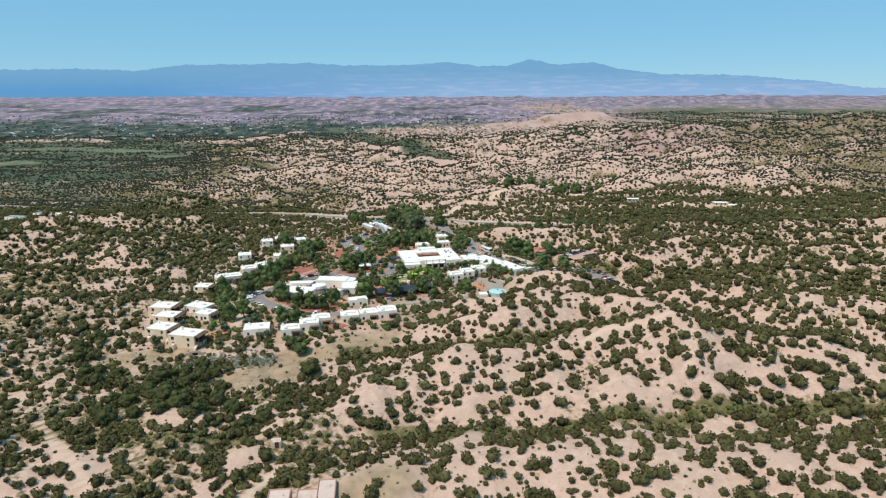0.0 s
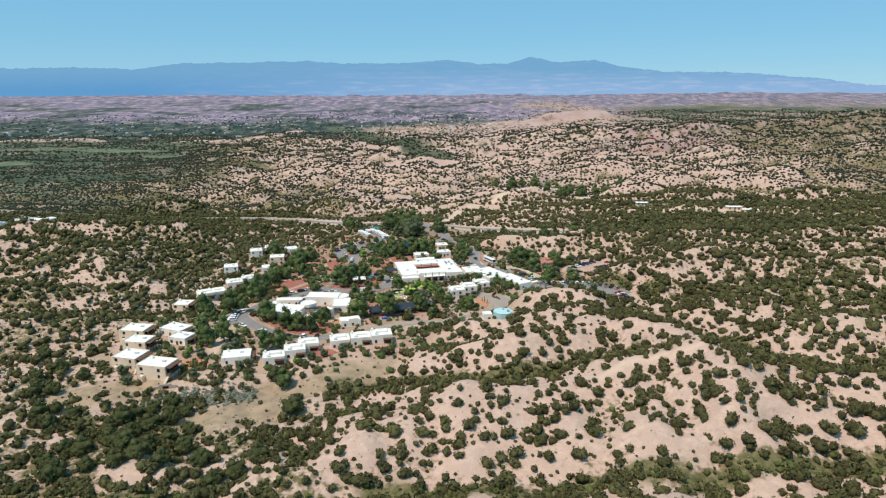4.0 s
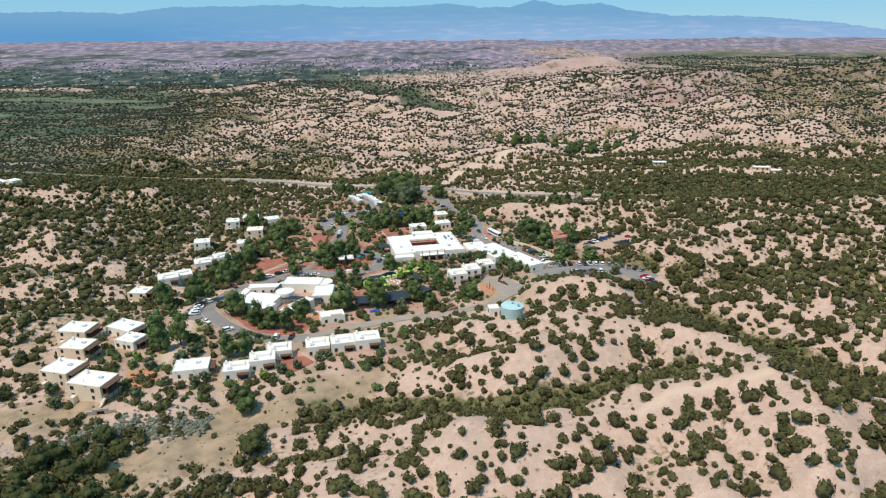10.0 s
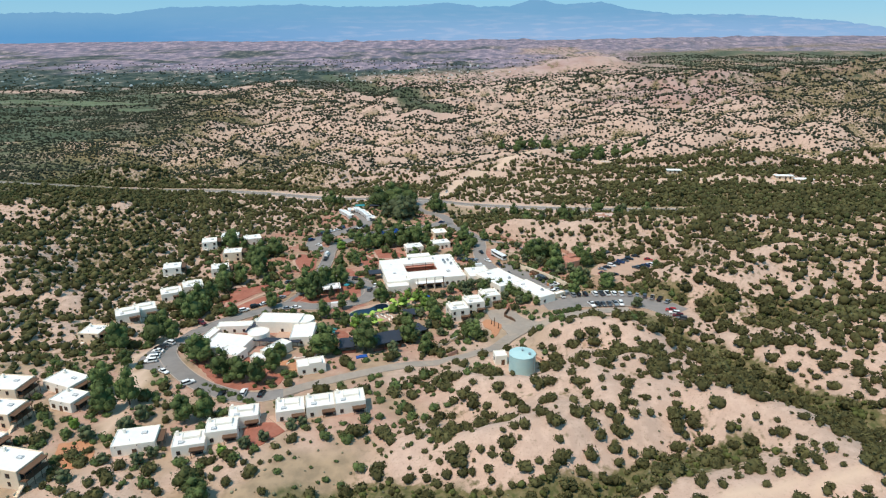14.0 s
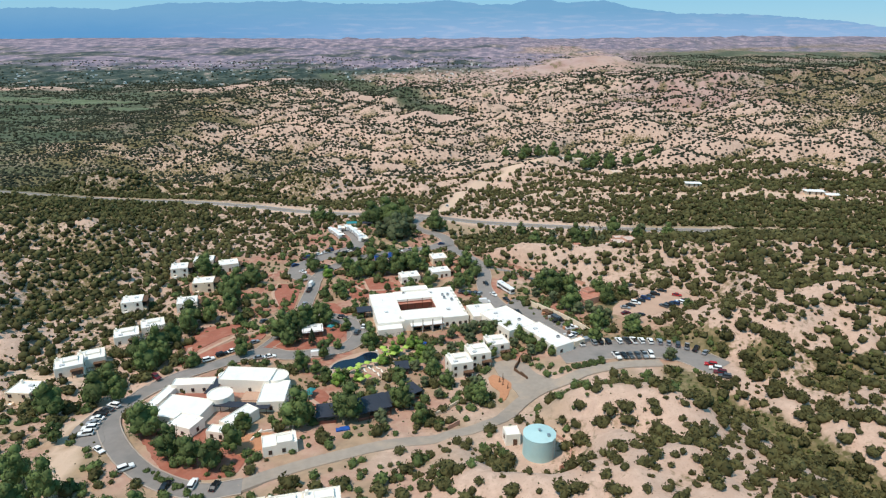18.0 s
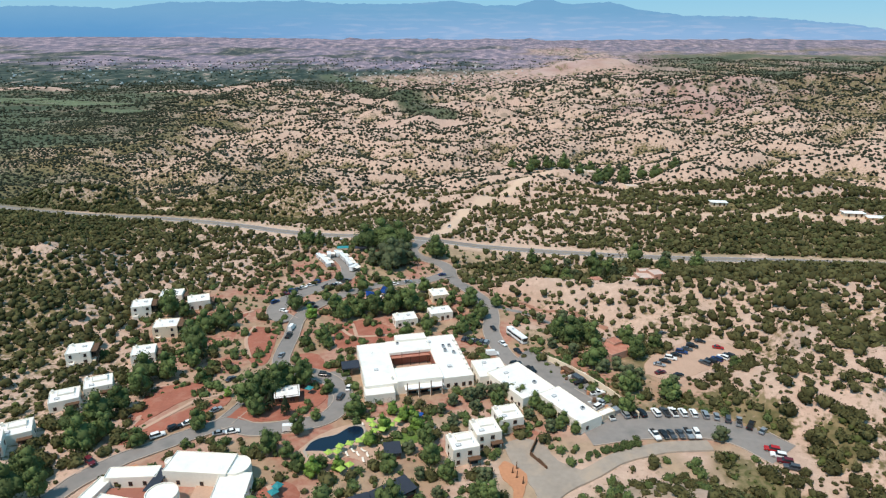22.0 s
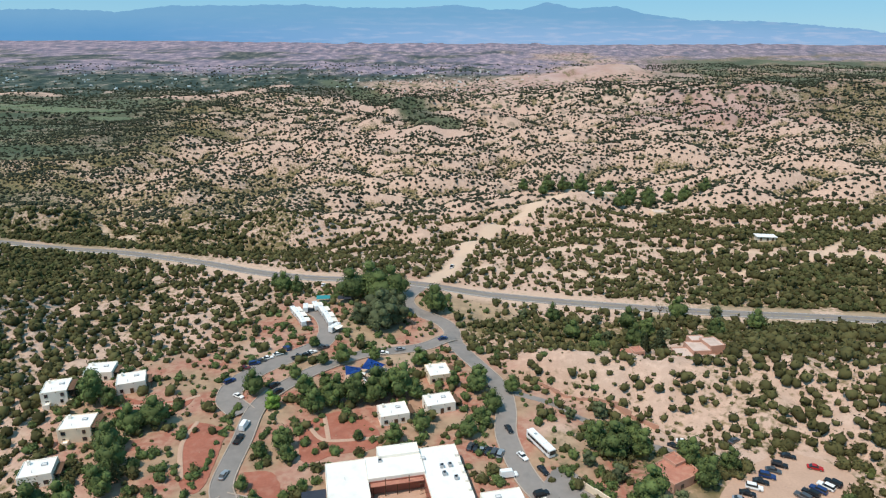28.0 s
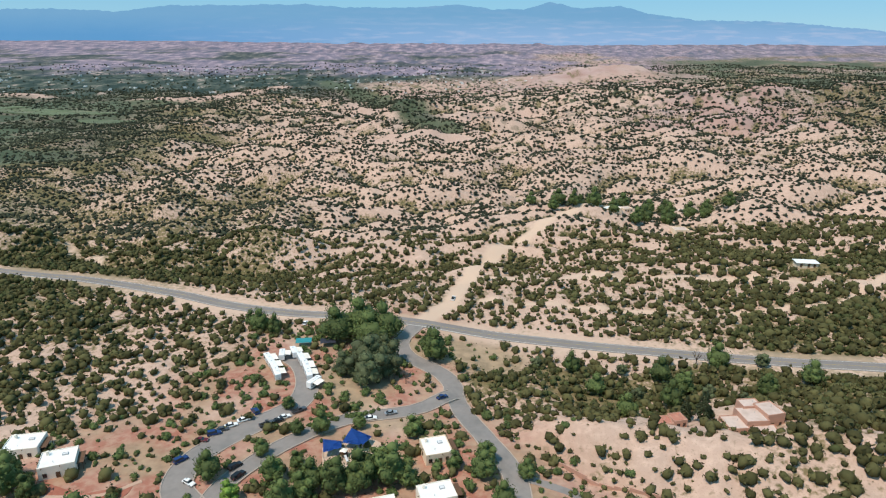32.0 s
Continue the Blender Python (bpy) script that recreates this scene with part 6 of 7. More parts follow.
TREES["juniper"] = make_tree("juniper", "wide dark green juniper in the sandy scrub", _rng, 4.6, 3.3, 420, DARK_JUNIPER, group="big junipers")
TREES["spruce"] = conifer(_rng)
PLANTED = {k: False for k in TREES}


def plant(key, x, y, size=1.0, turn=None):
    """Stands a tree on the ground; the first of each kind is the pattern itself."""
    turn = _rng.uniform(0, 360) if turn is None else turn
    wide = size * _rng.uniform(0.9, 1.1)
    big = key in ("round", "broad", "tall")
    size, wide = size * (1.42 if big else 1.2), wide * (1.28 if big else 1.22)
    m = pose(x, y, level(x, y), 0, 0, turn) @ Matrix.Diagonal((wide, wide, size * _rng.uniform(0.92, 1.1), 1))
    BUILT.append((x, y, 2.2 * size))
    if PLANTED[key]:
        return copy_thing(TREES[key], m)
    PLANTED[key] = True
    LATER.append((TREES[key], m))


LATER = []
# the suites' island and the lane's west side
for x, y, s in ((-93, 349, 1.1), (-80, 337, 0.95), (-72.5, 333.5, 0.9), (-65.5, 331, 0.85), (-131, 362, 1.15), (-113, 373, 0.8), (-118, 325, 1.05), (-111, 312, 0.9), (-105, 317, 1.05), (-82, 306, 0.8), (-76, 308, 0.85), (-64, 268, 0.75), (-62, 340, 0.8), (-62, 351, 0.7), (-45, 354, 1.3), (-29, 357, 1.15), (-12, 366, 1.0), (-119, 345, 0.6)):
    plant(_rng.choice(["round", "tall"]), x, y, s)
for x, y, s in ((-120, 371, 1.0), (-121, 381, 1.1), (-114, 397, 1.0), (-110, 403, 0.9), (-116, 412, 1.05), (-113, 420, 0.9), (-110, 430, 1.0), (-105, 443, 1.0), (-113, 441, 1.05), (-98, 450, 0.9), (-100, 461, 1.0), (-106, 470, 0.95), (-98, 486, 1.0), (-104, 481, 0.9), (-121, 405, 0.8), (-131, 506, 0.9), (-120, 498, 0.7)):
    plant(_rng.choice(["round", "broad", "broad"]), x, y, s)
for x, y, s in ((-96, 307, 0.8), (-108, 296, 0.7), (-98, 300, 0.8), (-116, 303, 0.6), (-84, 287, 0.55), (-87, 284, 0.6), (-97, 284, 0.5), (-80, 296, 0.6), (-57, 288, 0.6), (-52, 291, 0.55), (-63, 286, 0.6), (-45, 297, 0.55), (-42, 299, 0.5), (-135, 279, 0.7), (-130, 272, 0.6), (-104, 276, 0.6)):
    plant(_rng.choice(["grey", "light", "grey"]), x, y, s * 1.15)
# round the gatehouse and the pool
for x, y, s in ((-66, 421, 1.1), (-60, 428, 1.1), (-57, 433, 1.0), (-50, 434, 0.9), (-63, 425, 0.9), (-62, 414, 0.75), (-79, 405, 0.75), (-45, 402, 0.6), (-41, 411, 0.4), (-41, 383, 0.6), (-46, 390, 0.55), (-34, 384, 0.45), (-28, 413, 0.8), (-52, 392, 0.7), (-40, 429, 0.5), (-90, 437, 0.6), (-95, 396, 0.6)):
    plant(_rng.choice(["round", "tall", "round"]), x, y, s)
for x, y, s in ((-17, 405, 1.0), (-11, 411, 0.9), (-6, 406, 1.0), (-21, 397, 0.9), (-36, 381, 1.0), (-29, 384, 0.8), (-8, 412, 0.8), (-76, 426, 0.6), (-60, 498, 1.1), (-15, 415, 0.8)):
    plant("light", x, y, s)
for x, y, s in ((-10, 366, 1.5), (-14, 384, 1.0), (-8, 393, 1.2), (-3, 397, 1.1), (1, 372, 1.0), (-4, 380, 1.1), (4, 380, 1.0), (14.5, 380, 1.3), (15.5, 368, 1.25), (12, 370, 1.0), (6, 409, 1.1), (14, 418, 1.2), (22, 420, 1.1), (2, 416, 1.1), (-18, 356, 1.2), (-5, 356, 1.1), (32, 412, 1.1), (38, 403, 1.2), (-1, 387, 1.1), (22, 404, 0.9)):
    plant(_rng.choice(["grey", "grey", "round"]), x, y, s * 0.62)
# before the service wings and the lodge front
for x, y, s in ((39, 412, 0.5), (35, 419, 0.55), (43, 407, 0.45), (31, 424, 0.5), (37, 415, 0.45), (46, 402, 0.4), (41, 404, 0.4)):
    plant("broad", x, y, s)
for x, y, s in ((16, 426, 1.0), (21, 425.5, 1.05), (26, 427, 1.0), (30, 424, 0.9), (12, 424, 0.9), (6, 421, 0.8)):
    plant("grey", x, y, s)
# north of the lodge
for x, y, s in ((-50, 473, 0.9), (-44, 495, 1.1), (-39, 500, 1.0), (-47, 466, 0.7), (-39, 452, 0.5), (-24, 503, 1.1), (-17, 510, 1.0), (-14, 477, 0.8), (-5, 484, 0.8), (20, 495, 0.8), (28, 507, 0.7), (11, 480, 0.8), (16, 487, 0.8), (-56, 468, 0.6), (-57, 452, 0.55), (-51, 444, 0.6), (-26, 478, 0.5), (-8, 505, 0.7)):
    plant(_rng.choice(["round", "broad"]), x, y, s * 0.85)
for x, y, s in ((-70, 508, 0.9), (-14, 507, 1.2), (-22, 505, 1.15), (-30, 502, 1.1), (-37, 503, 0.9), (-50, 507, 0.8), (-127, 500, 1.1), (-44, 514, 0.6), (-57, 520, 0.55), (-48, 532, 0.5), (16, 515, 0.75), (15, 508, 0.8), (6, 512, 0.6), (-8, 531, 0.7), (-40, 533, 0.7), (-27, 536, 0.5), (-55, 548, 0.5)):
    plant(_rng.choice(["round", "broad"]), x, y, s)
for x, y, s in ((-46, 606, 0.95), (-36, 613, 1.05), (-25, 608, 1.0), (-31, 602, 0.9)):
    plant("huge", x, y, s)
for x, y, s in ((-28, 566, 1.0), (-21, 573, 1.0), (-30, 580, 1.0), (-22, 585, 0.9), (-38, 574, 0.8)):
    plant("willow", x, y, s)
for x, y, s in ((-2, 588, 1.15), (-4, 594, 1.0), (-86, 618, 1.0), (-78, 615, 0.8), (-92, 624, 0.7)):
    plant("broad", x, y, s)
for x, y, s in ((66, 470, 1.0), (57, 468, 1.1), (58, 492, 0.9), (47, 490, 0.8), (90, 460, 0.7), (84, 473, 0.9), (64, 442, 1.0), (72, 436, 1.0), (55, 455, 1.0), (62, 446, 1.05), (70, 443, 0.9), (52, 472, 0.9), (48, 463, 0.8), (80, 452, 0.9), (78, 462, 0.9), (64, 478, 0.8), (88, 432, 0.8), (76, 436, 0.9), (84, 425, 0.8), (70, 428, 0.8), (92, 398.5, 0.85), (66, 414, 0.7), (114, 440, 0.5)):
    plant(_rng.choice(["round", "grey"]), x, y, s)
for x, y, s in ((77, 562, 1.0), (97, 567, 1.0), (118, 587, 0.9), (137, 587, 1.0), (76, 581, 0.9), (41, 586, 0.8), (55, 582, 0.8), (104, 560, 0.9), (88, 556, 0.9), (70, 550, 0.9), (112, 548, 0.8), (126, 560, 0.9), (150, 572, 0.9), (62, 566, 0.8), (90, 575, 0.9)):
    plant(_rng.choice(["round", "broad", "grey"]), x, y, s)
for x, y, s in ((93, 538, 1.15), (-58, 417, 0.7), (-52, 414, 0.7), (-108, 428, 0.7), (88, 541, 0.9), (-96, 455, 0.7)):
    plant("spruce", x, y, s)
for x, y, s in ((135, 838, 0.9), (120, 845, 1.2), (160, 838, 1.2), (150, 826, 1.0), (125, 868, 1.3), (175, 830, 1.1), (200, 850, 1.1), (190, 880, 1.2), (96, 862, 1.2), (108, 878, 1.1), (222, 870, 1.1), (160, 905, 1.2), (104, 846, 1.0), (86, 838, 0.9), (92, 850, 1.1), (140, 860, 1.0), (182, 846, 1.1), (170, 862, 1.0), (208, 838, 0.9), (232, 852, 1.0), (70, 852, 0.8), (118, 888, 1.0)):
    plant("broad", x, y, s * 1.1)
# the dark juniper stand below the houses
for x, y in ((-118, 233), (-115, 238), (-113, 243), (-108, 247), (-103, 251), (-96, 247), (-112, 224), (-107, 227), (-103, 234), (-98, 238), (-105, 218), (-98, 221), (-93, 225), (-88, 230), (-146, 249), (-135, 242), (-139, 235), (-161, 260), (-156, 264), (-151, 277), (-150, 245), (-125, 220), (-127, 212), (-119, 219), (-119, 203), (-111, 206), (-102, 207), (-97, 212), (-88, 207), (-85, 219), (-69, 198), (-63, 203), (-58, 210), (-76, 208), (-69, 275), (-56, 247), (-169, 275), (-165, 285), (-181, 300), (-161, 303)):
    plant("juniper", x, y, _rng.uniform(0.75, 1.1))
for pattern, m in LATER:
    pattern.matrix_basis = m


# ---- vehicles ----
def car_parts(ob, kind, paint):
    L, W, H = {"sedan": (4.6, 1.82, 1.45), "suv": (4.8, 1.95, 1.75), "van": (5.6, 2.05, 2.4), "pickup": (5.6, 2.0, 1.85)}[kind]
    deck = {"sedan": 0.88, "suv": 1.05, "van": 1.15, "pickup": 1.08}[kind]

    def hull(profile, half, inset):
        """A body from a side profile, tucked in towards its top."""
        bm = bmesh.new()
        lo, hi = min(z for _, z in profile), max(z for _, z in profile)
        sides = []
        for s in (-1, 1):
            sides.append([bm.verts.new((x, s * (half - inset * (z - lo) / (hi - lo)), z)) for x, z in profile])
        bm.faces.new(sides[0])
        bm.faces.new(sides[1][::-1])
        n = len(profile)
        for i in range(n):
            bm.faces.new((sides[0][(i + 1) % n], sides[0][i], sides[1][i], sides[1][(i + 1) % n]))
        bmesh.ops.recalc_face_normals(bm, faces=bm.faces[:])
        bmesh.ops.bevel(bm, geom=bm.edges[:], offset=0.07, segments=1, affect="EDGES")
        return bm
    a = L / 2
    nose = {"sedan": 0.72, "suv": 0.92, "van": 1.0, "pickup": 0.98}[kind]
    part("body", hull([(-a, 0.34), (a, 0.34), (a, nose - 0.12), (a - 0.15, nose), (a * 0.42, deck), (-a + 0.1, deck), (-a, deck - 0.1)], W / 2, 0.10), paint, ob)
    f0, f1, b1, b0 = {"sedan": (0.42, 0.12, -0.42, -0.8), "suv": (0.42, 0.18, -0.84, -0.97), "van": (0.62, 0.36, -0.97, -0.99), "pickup": (0.40, 0.16, -0.12, -0.2)}[kind]
    part("glasshouse", hull([(a * f0, deck - 0.04), (a * f1, H - 0.05), (a * b1, H - 0.05), (a * b0, deck - 0.04)], W / 2 - 0.08, 0.17), GLASS if kind != "van" else paint, ob, "dark tinted windows" if kind != "van" else "")
    part("roof_panel", slab(a * b1 - 0.02, a * f1 + 0.02, -W / 2 + 0.24, W / 2 - 0.24, H - 0.08, H, bevel=0.03), paint, ob)
    if kind == "van":
        part("windscreen", moved(slab(-0.02, 0.02, -W / 2 + 0.25, W / 2 - 0.25, 0, 1.1), pose(a * 0.6, 0, deck + 0.05, 0, -27)), GLASS, ob)
    if kind == "pickup":
        part("bed_liner", slab(-a + 0.15, a * b0 - 0.1, -W / 2 + 0.18, W / 2 - 0.18, deck - 0.1, deck + 0.02), RUBBER, ob)
    for s in (-1, 1):
        for x in (a * 0.62, -a * 0.62):
            w = part("wheel", moved(tube(0.34, 0.34, -0.11, 0.11, 14), pose(x, s * (W / 2 - 0.12), 0.34, 90)), RUBBER, ob)
            part("rim", moved(tube(0.2, 0.2, -0.12, 0.12, 10), pose(x, s * (W / 2 - 0.115), 0.34, 90)), METAL, w)
        part("headlight", slab(a - 0.12, a + 0.01, s * (W / 2 - 0.42) - 0.16, s * (W / 2 - 0.42) + 0.16, nose - 0.22, nose - 0.08), LAMP_GLASS, ob)
        part("tail_light", slab(-a - 0.01, -a + 0.1, s * (W / 2 - 0.3) - 0.14, s * (W / 2 - 0.3) + 0.14, deck - 0.28, deck - 0.12), TAIL_RED, ob)


CARS = {}
KIND_WORDS = {"sedan": "saloon car", "suv": "tall family car", "van": "panel van", "pickup": "pickup truck"}


def car(kind, colour, x, y, turn, where="parked on asphalt", lift=0.12):
    label = f"{colour} {KIND_WORDS[kind]} {where}"
    m = pose(x, y, level(x, y) + lift, 0, 0, turn)
    key = (kind, colour)
    if key not in CARS:
        ob = thing({"van": "van", "pickup": "pickup_truck"}.get(kind, "car"), label, "car", m, "parked vehicles")
        car_parts(ob, kind, PAINT[colour])
        CARS[key] = ob
        return ob
    return tagged(copy_thing(CARS[key], m), label)


_cars = np.random.default_rng(4)


def any_car(colours="white black grey silver blue"):
    return _cars.choice(["sedan", "suv", "suv", "pickup"]), _cars.choice(colours.split())


# the car park below the lodge: two curved rows
def lot_row(side, places, turn0):
    p = smooth_line(LOT, 0.5)
    d = np.gradient(p, axis=0)
    run = np.concatenate([[0], np.cumsum(np.hypot(*np.diff(p, axis=0).T))])
    for s in places:
        i = int(np.argmin(np.abs(run - s)))
        t = math.degrees(math.atan2(d[i, 1], d[i, 0]))
        n = np.array([d[i, 1], -d[i, 0]]) / np.hypot(*d[i])
        x, y = p[i] + n * side
        kind, colour = any_car("white white black grey silver silver black white")
        car(kind, colour, x, y, t + turn0 + _cars.uniform(-3, 3), "in the curved car park", 0.22)


lot_row(-6.0, (6, 12, 17, 20, 23, 27.5, 30.5, 33.3, 36.2, 39.3, 42.2, 45.2, 48.2, 51, 54, 57), 96)
lot_row(6.2, (22.5, 25.4, 28.3, 31.2, 34.2, 37.2), -84)
for i, c in enumerate(("red", "white", "maroon", "grey")):
    car("suv", c, 106 + i * 0.6, 393 - i * 2.9, 160, "at the car park's end", 0.2)
# the gravel lot under the red roof
for i, c in enumerate(("silver", "black", "white", "black", "blue", "grey", "black")):
    car(_cars.choice(["sedan", "suv"]), c, 87.5 + i * 3.1, 446 + i * 2.6, -22, "on the gravel lot", 0.14)
for i, c in enumerate(("grey", "black", "blue", "white", "black")):
    car("suv", c, 106 + i * 3.0, 447.5 + i * 1.5, 130, "on the gravel lot", 0.14)
car("sedan", "red", 116.5, 460.5, -20, "standing alone on the gravel lot", 0.14)
for x, y, t, c in ((111, 466, -20, "black"), (86, 440, 20, "maroon"), (92, 438, 20, "black"), (98, 475, 30, "grey"), (80, 478, -25, "black"), (84, 481, -25, "white")):
    car("sedan", c, x, y, t, "beside the junipers", 0.14)
# bays and lanes
for i, c in enumerate(("white", "grey", "black", "white", "silver", "white", "white")):
    car(_cars.choice(["sedan", "suv"]), c, -113.8 + 0.5 * abs(i - 2), 368.5 - i * 3.3, 165 + 5 * i, "in a lane-side bay", 0.2)
for kind, c, x, y, t, words in (("sedan", "white", -103, 340, -35, "beside the lane kerb"), ("suv", "white", -90.5, 331, 40, "beside the lane kerb"), ("sedan", "black", -75.5, 323, 80, "behind the row houses"), ("suv", "white", -68, 323.5, 90, "behind the row houses"), ("sedan", "black", -61.5, 322.5, 85, "behind the row houses"), ("suv", "maroon", -106, 387.5, -40, "on the lane's shoulder"), ("suv", "white", -91, 401, 35, "on the lane"), ("suv", "black", -87, 405, 38, "on the lane"), ("sedan", "white", -83.5, 408, 40, "on the lane"), ("sedan", "silver", -77, 416, 48, "beside the lane"), ("van", "white", -48, 404.5, 8, "near the pool"), ("sedan", "white", -67, 403, 20, "near the suites"), ("sedan", "silver", -71, 402, 20, "near the suites"), ("suv", "black", -43.5, 441.5, -8, "at the lodge entrance"), ("suv", "grey", -34.8, 425.5, 78, "at the lodge entrance"), ("sedan", "white", -32.8, 432, 85, "at the lodge entrance"), ("sedan", "grey", -79, 438, 60, "beside the red gravel"), ("sedan", "silver", -64.5, 458, 84, "driving on the west road"), ("pickup", "black", -66, 477, 84, "on the west road"), ("van", "white", -66.5, 485, 84, "on the west road"), ("suv", "black", -61, 508.5, 60, "on the west road")):
    car(kind, c, x, y, t, words)
for kind, c, x, y, t, words in (("sedan", "black", 25, 483, -70, "on the east road"), ("van", "white", 22.8, 459, 10, "beside the lodge"), ("sedan", "white", 28, 468, -60, "beside the lodge"), ("sedan", "black", 33.5, 460.5, -62, "beside the lodge"), ("suv", "black", 31.5, 450, 20, "beside the lodge"), ("pickup", "black", 37, 444.5, -58, "in the service yard"), ("pickup", "black", 54, 433, 20, "in the service yard"), ("sedan", "silver", 56.5, 428, 15, "in the service yard"), ("pickup", "white", 58.5, 425.5, 15, "in the service yard"), ("suv", "white", 57, 417, 40, "in the service yard"), ("sedan", "silver", 59, 419.5, 40, "in the service yard")):
    car(kind, c, x, y, t, words)
for kind, c, x, y, t, words in (("suv", "blue", -82, 516, 50, "beside the west road"), ("sedan", "maroon", -79.5, 527, 5, "on the caravan lane"), ("suv", "blue", -76.6, 531, 25, "on the caravan lane"), ("sedan", "grey", -74.6, 533.5, 25, "on the caravan lane"), ("sedan", "white", -72.4, 536, 28, "on the caravan lane"), ("sedan", "white", -69, 539.5, 30, "on the caravan lane"), ("suv", "blue", -66.5, 545, 130, "on the caravan lane"), ("pickup", "grey", -60, 537, 35, "on the caravan lane"), ("sedan", "black", -56.8, 539, 35, "on the caravan lane"), ("sedan", "white", -55, 541.5, 35, "on the caravan lane"), ("pickup", "grey", -50.8, 546, 40, "on the caravan lane"), ("suv", "black", -63.5, 513, 55, "on the west road"), ("sedan", "white", -24, 541.5, 12, "on the west road"), ("sedan", "silver", -17, 545, 20, "on the west road"), ("sedan", "blue", 1.5, 556.5, 35, "at the road fork"), ("sedan", "white", -66, 625, 85, "beside the highway"), ("suv", "black", 52, 542.5, -25, "on bare sand"), ("pickup", "white", 6, 660, 80, "on the sand road"), ("sedan", "white", -75, 505, -30, "beside the west road")):
    car(kind, c, x, y, t, words)
for i in range(6):
    car(_cars.choice(["sedan", "suv"]), _cars.choice(["grey", "silver", "black"]), 11.5 + i * 1.9, 474 - i * 0.9, 70, "packed behind the lodge", 0.14)


def coach():
    ob = thing("coach", "long white touring coach parked beside the road", "bus", seat(34.3, 472.5, -63, 5, 0.15))
    part("body", slab(-6.5, 6.5, -1.28, 1.28, 0.45, 3.35, bevel=0.22), PAINT["white"], ob)
    for s in (-1, 1):
        for i in range(7):
            part("side_window", slab(-5.7 + i * 1.62, -4.2 + i * 1.62, s * 1.29 - 0.02, s * 1.29 + 0.02, 1.7, 2.7), GLASS, ob)
        for x in (-4.2, -3.0, 4.2):
            w = part("wheel", moved(tube(0.5, 0.5, -0.15, 0.15, 16), pose(x, s * 1.15, 0.5, 90)), RUBBER, ob)
            part("rim", moved(tube(0.28, 0.28, -0.16, 0.16, 10), pose(x, s * 1.15, 0.5, 90)), METAL, w)
        part("headlight", slab(6.44, 6.53, s * 0.9 - 0.2, s * 0.9 + 0.2, 0.7, 0.95), LAMP_GLASS, ob)
        part("mirror", slab(6.2, 6.5, s * 1.45 - 0.1, s * 1.45 + 0.1, 2.3, 2.8), RUBBER, ob)
    part("windscreen", slab(6.46, 6.54, -1.1, 1.1, 1.5, 2.95), GLASS, ob)
    part("roof_hatch", slab(-3.5, -2.6, -0.45, 0.45, 3.33, 3.45), METAL, ob)
    part("roof_unit", slab(0.5, 2.6, -0.8, 0.8, 3.33, 3.55, bevel=0.06), PAINT["white"], ob)


coach()


def caravan(x, y, turn, L, label):
    ob = thing("caravan", label, "caravan", seat(x, y, turn, 4, 0.12), "parked caravans")
    part("body", slab(-L / 2, L / 2, -1.2, 1.2, 0.5, 3.1, bevel=0.18), PAINT["white"], ob)
    part("stripe", join(slab(-L / 2 + 0.3, L / 2 - 0.3, -1.22, -1.18, 1.2, 1.45), slab(-L / 2 + 0.3, L / 2 - 0.3, 1.18, 1.22, 1.2, 1.45)), PAINT["grey"], ob)
    part("roof_cooler", slab(-0.6, 0.5, -0.4, 0.4, 3.08, 3.4, bevel=0.06), PAINT["white"], ob)
    part("roof_vent", slab(L / 2 - 1.6, L / 2 - 1.1, -0.25, 0.25, 3.08, 3.22), METAL, ob)
    for s in (-1, 1):
        for i in range(2):
            part("side_window", slab(-L / 4 + i * L / 2 - 0.6, -L / 4 + i * L / 2 + 0.6, s * 1.21 - 0.02, s * 1.21 + 0.02, 1.7, 2.4), GLASS, ob)
        for k in (-0.5, 0.5):
            part("wheel", moved(tube(0.36, 0.36, -0.12, 0.12, 14), pose(-0.4 + k * 0.9, s * 1.05, 0.36, 90)), RUBBER, ob)
    part("door", slab(L * 0.1, L * 0.1 + 0.7, -1.24, -1.2, 0.7, 2.5), PALE, ob)
    part("drawbar", beam((L / 2, 0, 0.5), (L / 2 + 1.3, 0, 0.45), 0.07), RUBBER, ob)
    part("awning", moved(slab(-L / 3, L / 3, -2.4, 0, 0, 0.06), pose(0, -1.2, 2.75, 8)), PALE, ob)


for x, y, t, L, w in ((-72, 583, 120, 8.5, "long white"), (-68.5, 577, 118, 8, "white"), (-65.5, 571, 115, 7, "short white"), (-63, 590, 115, 6.5, "small white"), (-58.5, 584, 115, 8, "white"), (-55, 577, 112, 8.5, "long white"), (-52.5, 571, 110, 7, "white"), (-49, 564.5, 60, 6.5, "small white"), (-67.5, 587.5, 100, 6, "compact white")):
    caravan(x, y, t, L, f"{w} touring caravan parked on the camp lane")
for x, y in ((-61, 600), (-50, 600)):
    ob = thing("shade_sail", "green awning stretched over posts at the camp's end", "awning", seat(x, y, 8, 4), "camp awnings")
    part("canvas", moved(slab(-3.5, 3.5, -2, 2, 0, 0.06), pose(0, 0, 2.6, 5)), TEAL_CANVAS if x < -55 else SLATE, ob)
    for a, b in ((-3.3, -1.8), (3.3, -1.8), (-3.3, 1.8), (3.3, 1.8)):
        part("post", beam((a, b, -0.4), (a, b, 2.7), 0.07), METAL, ob)


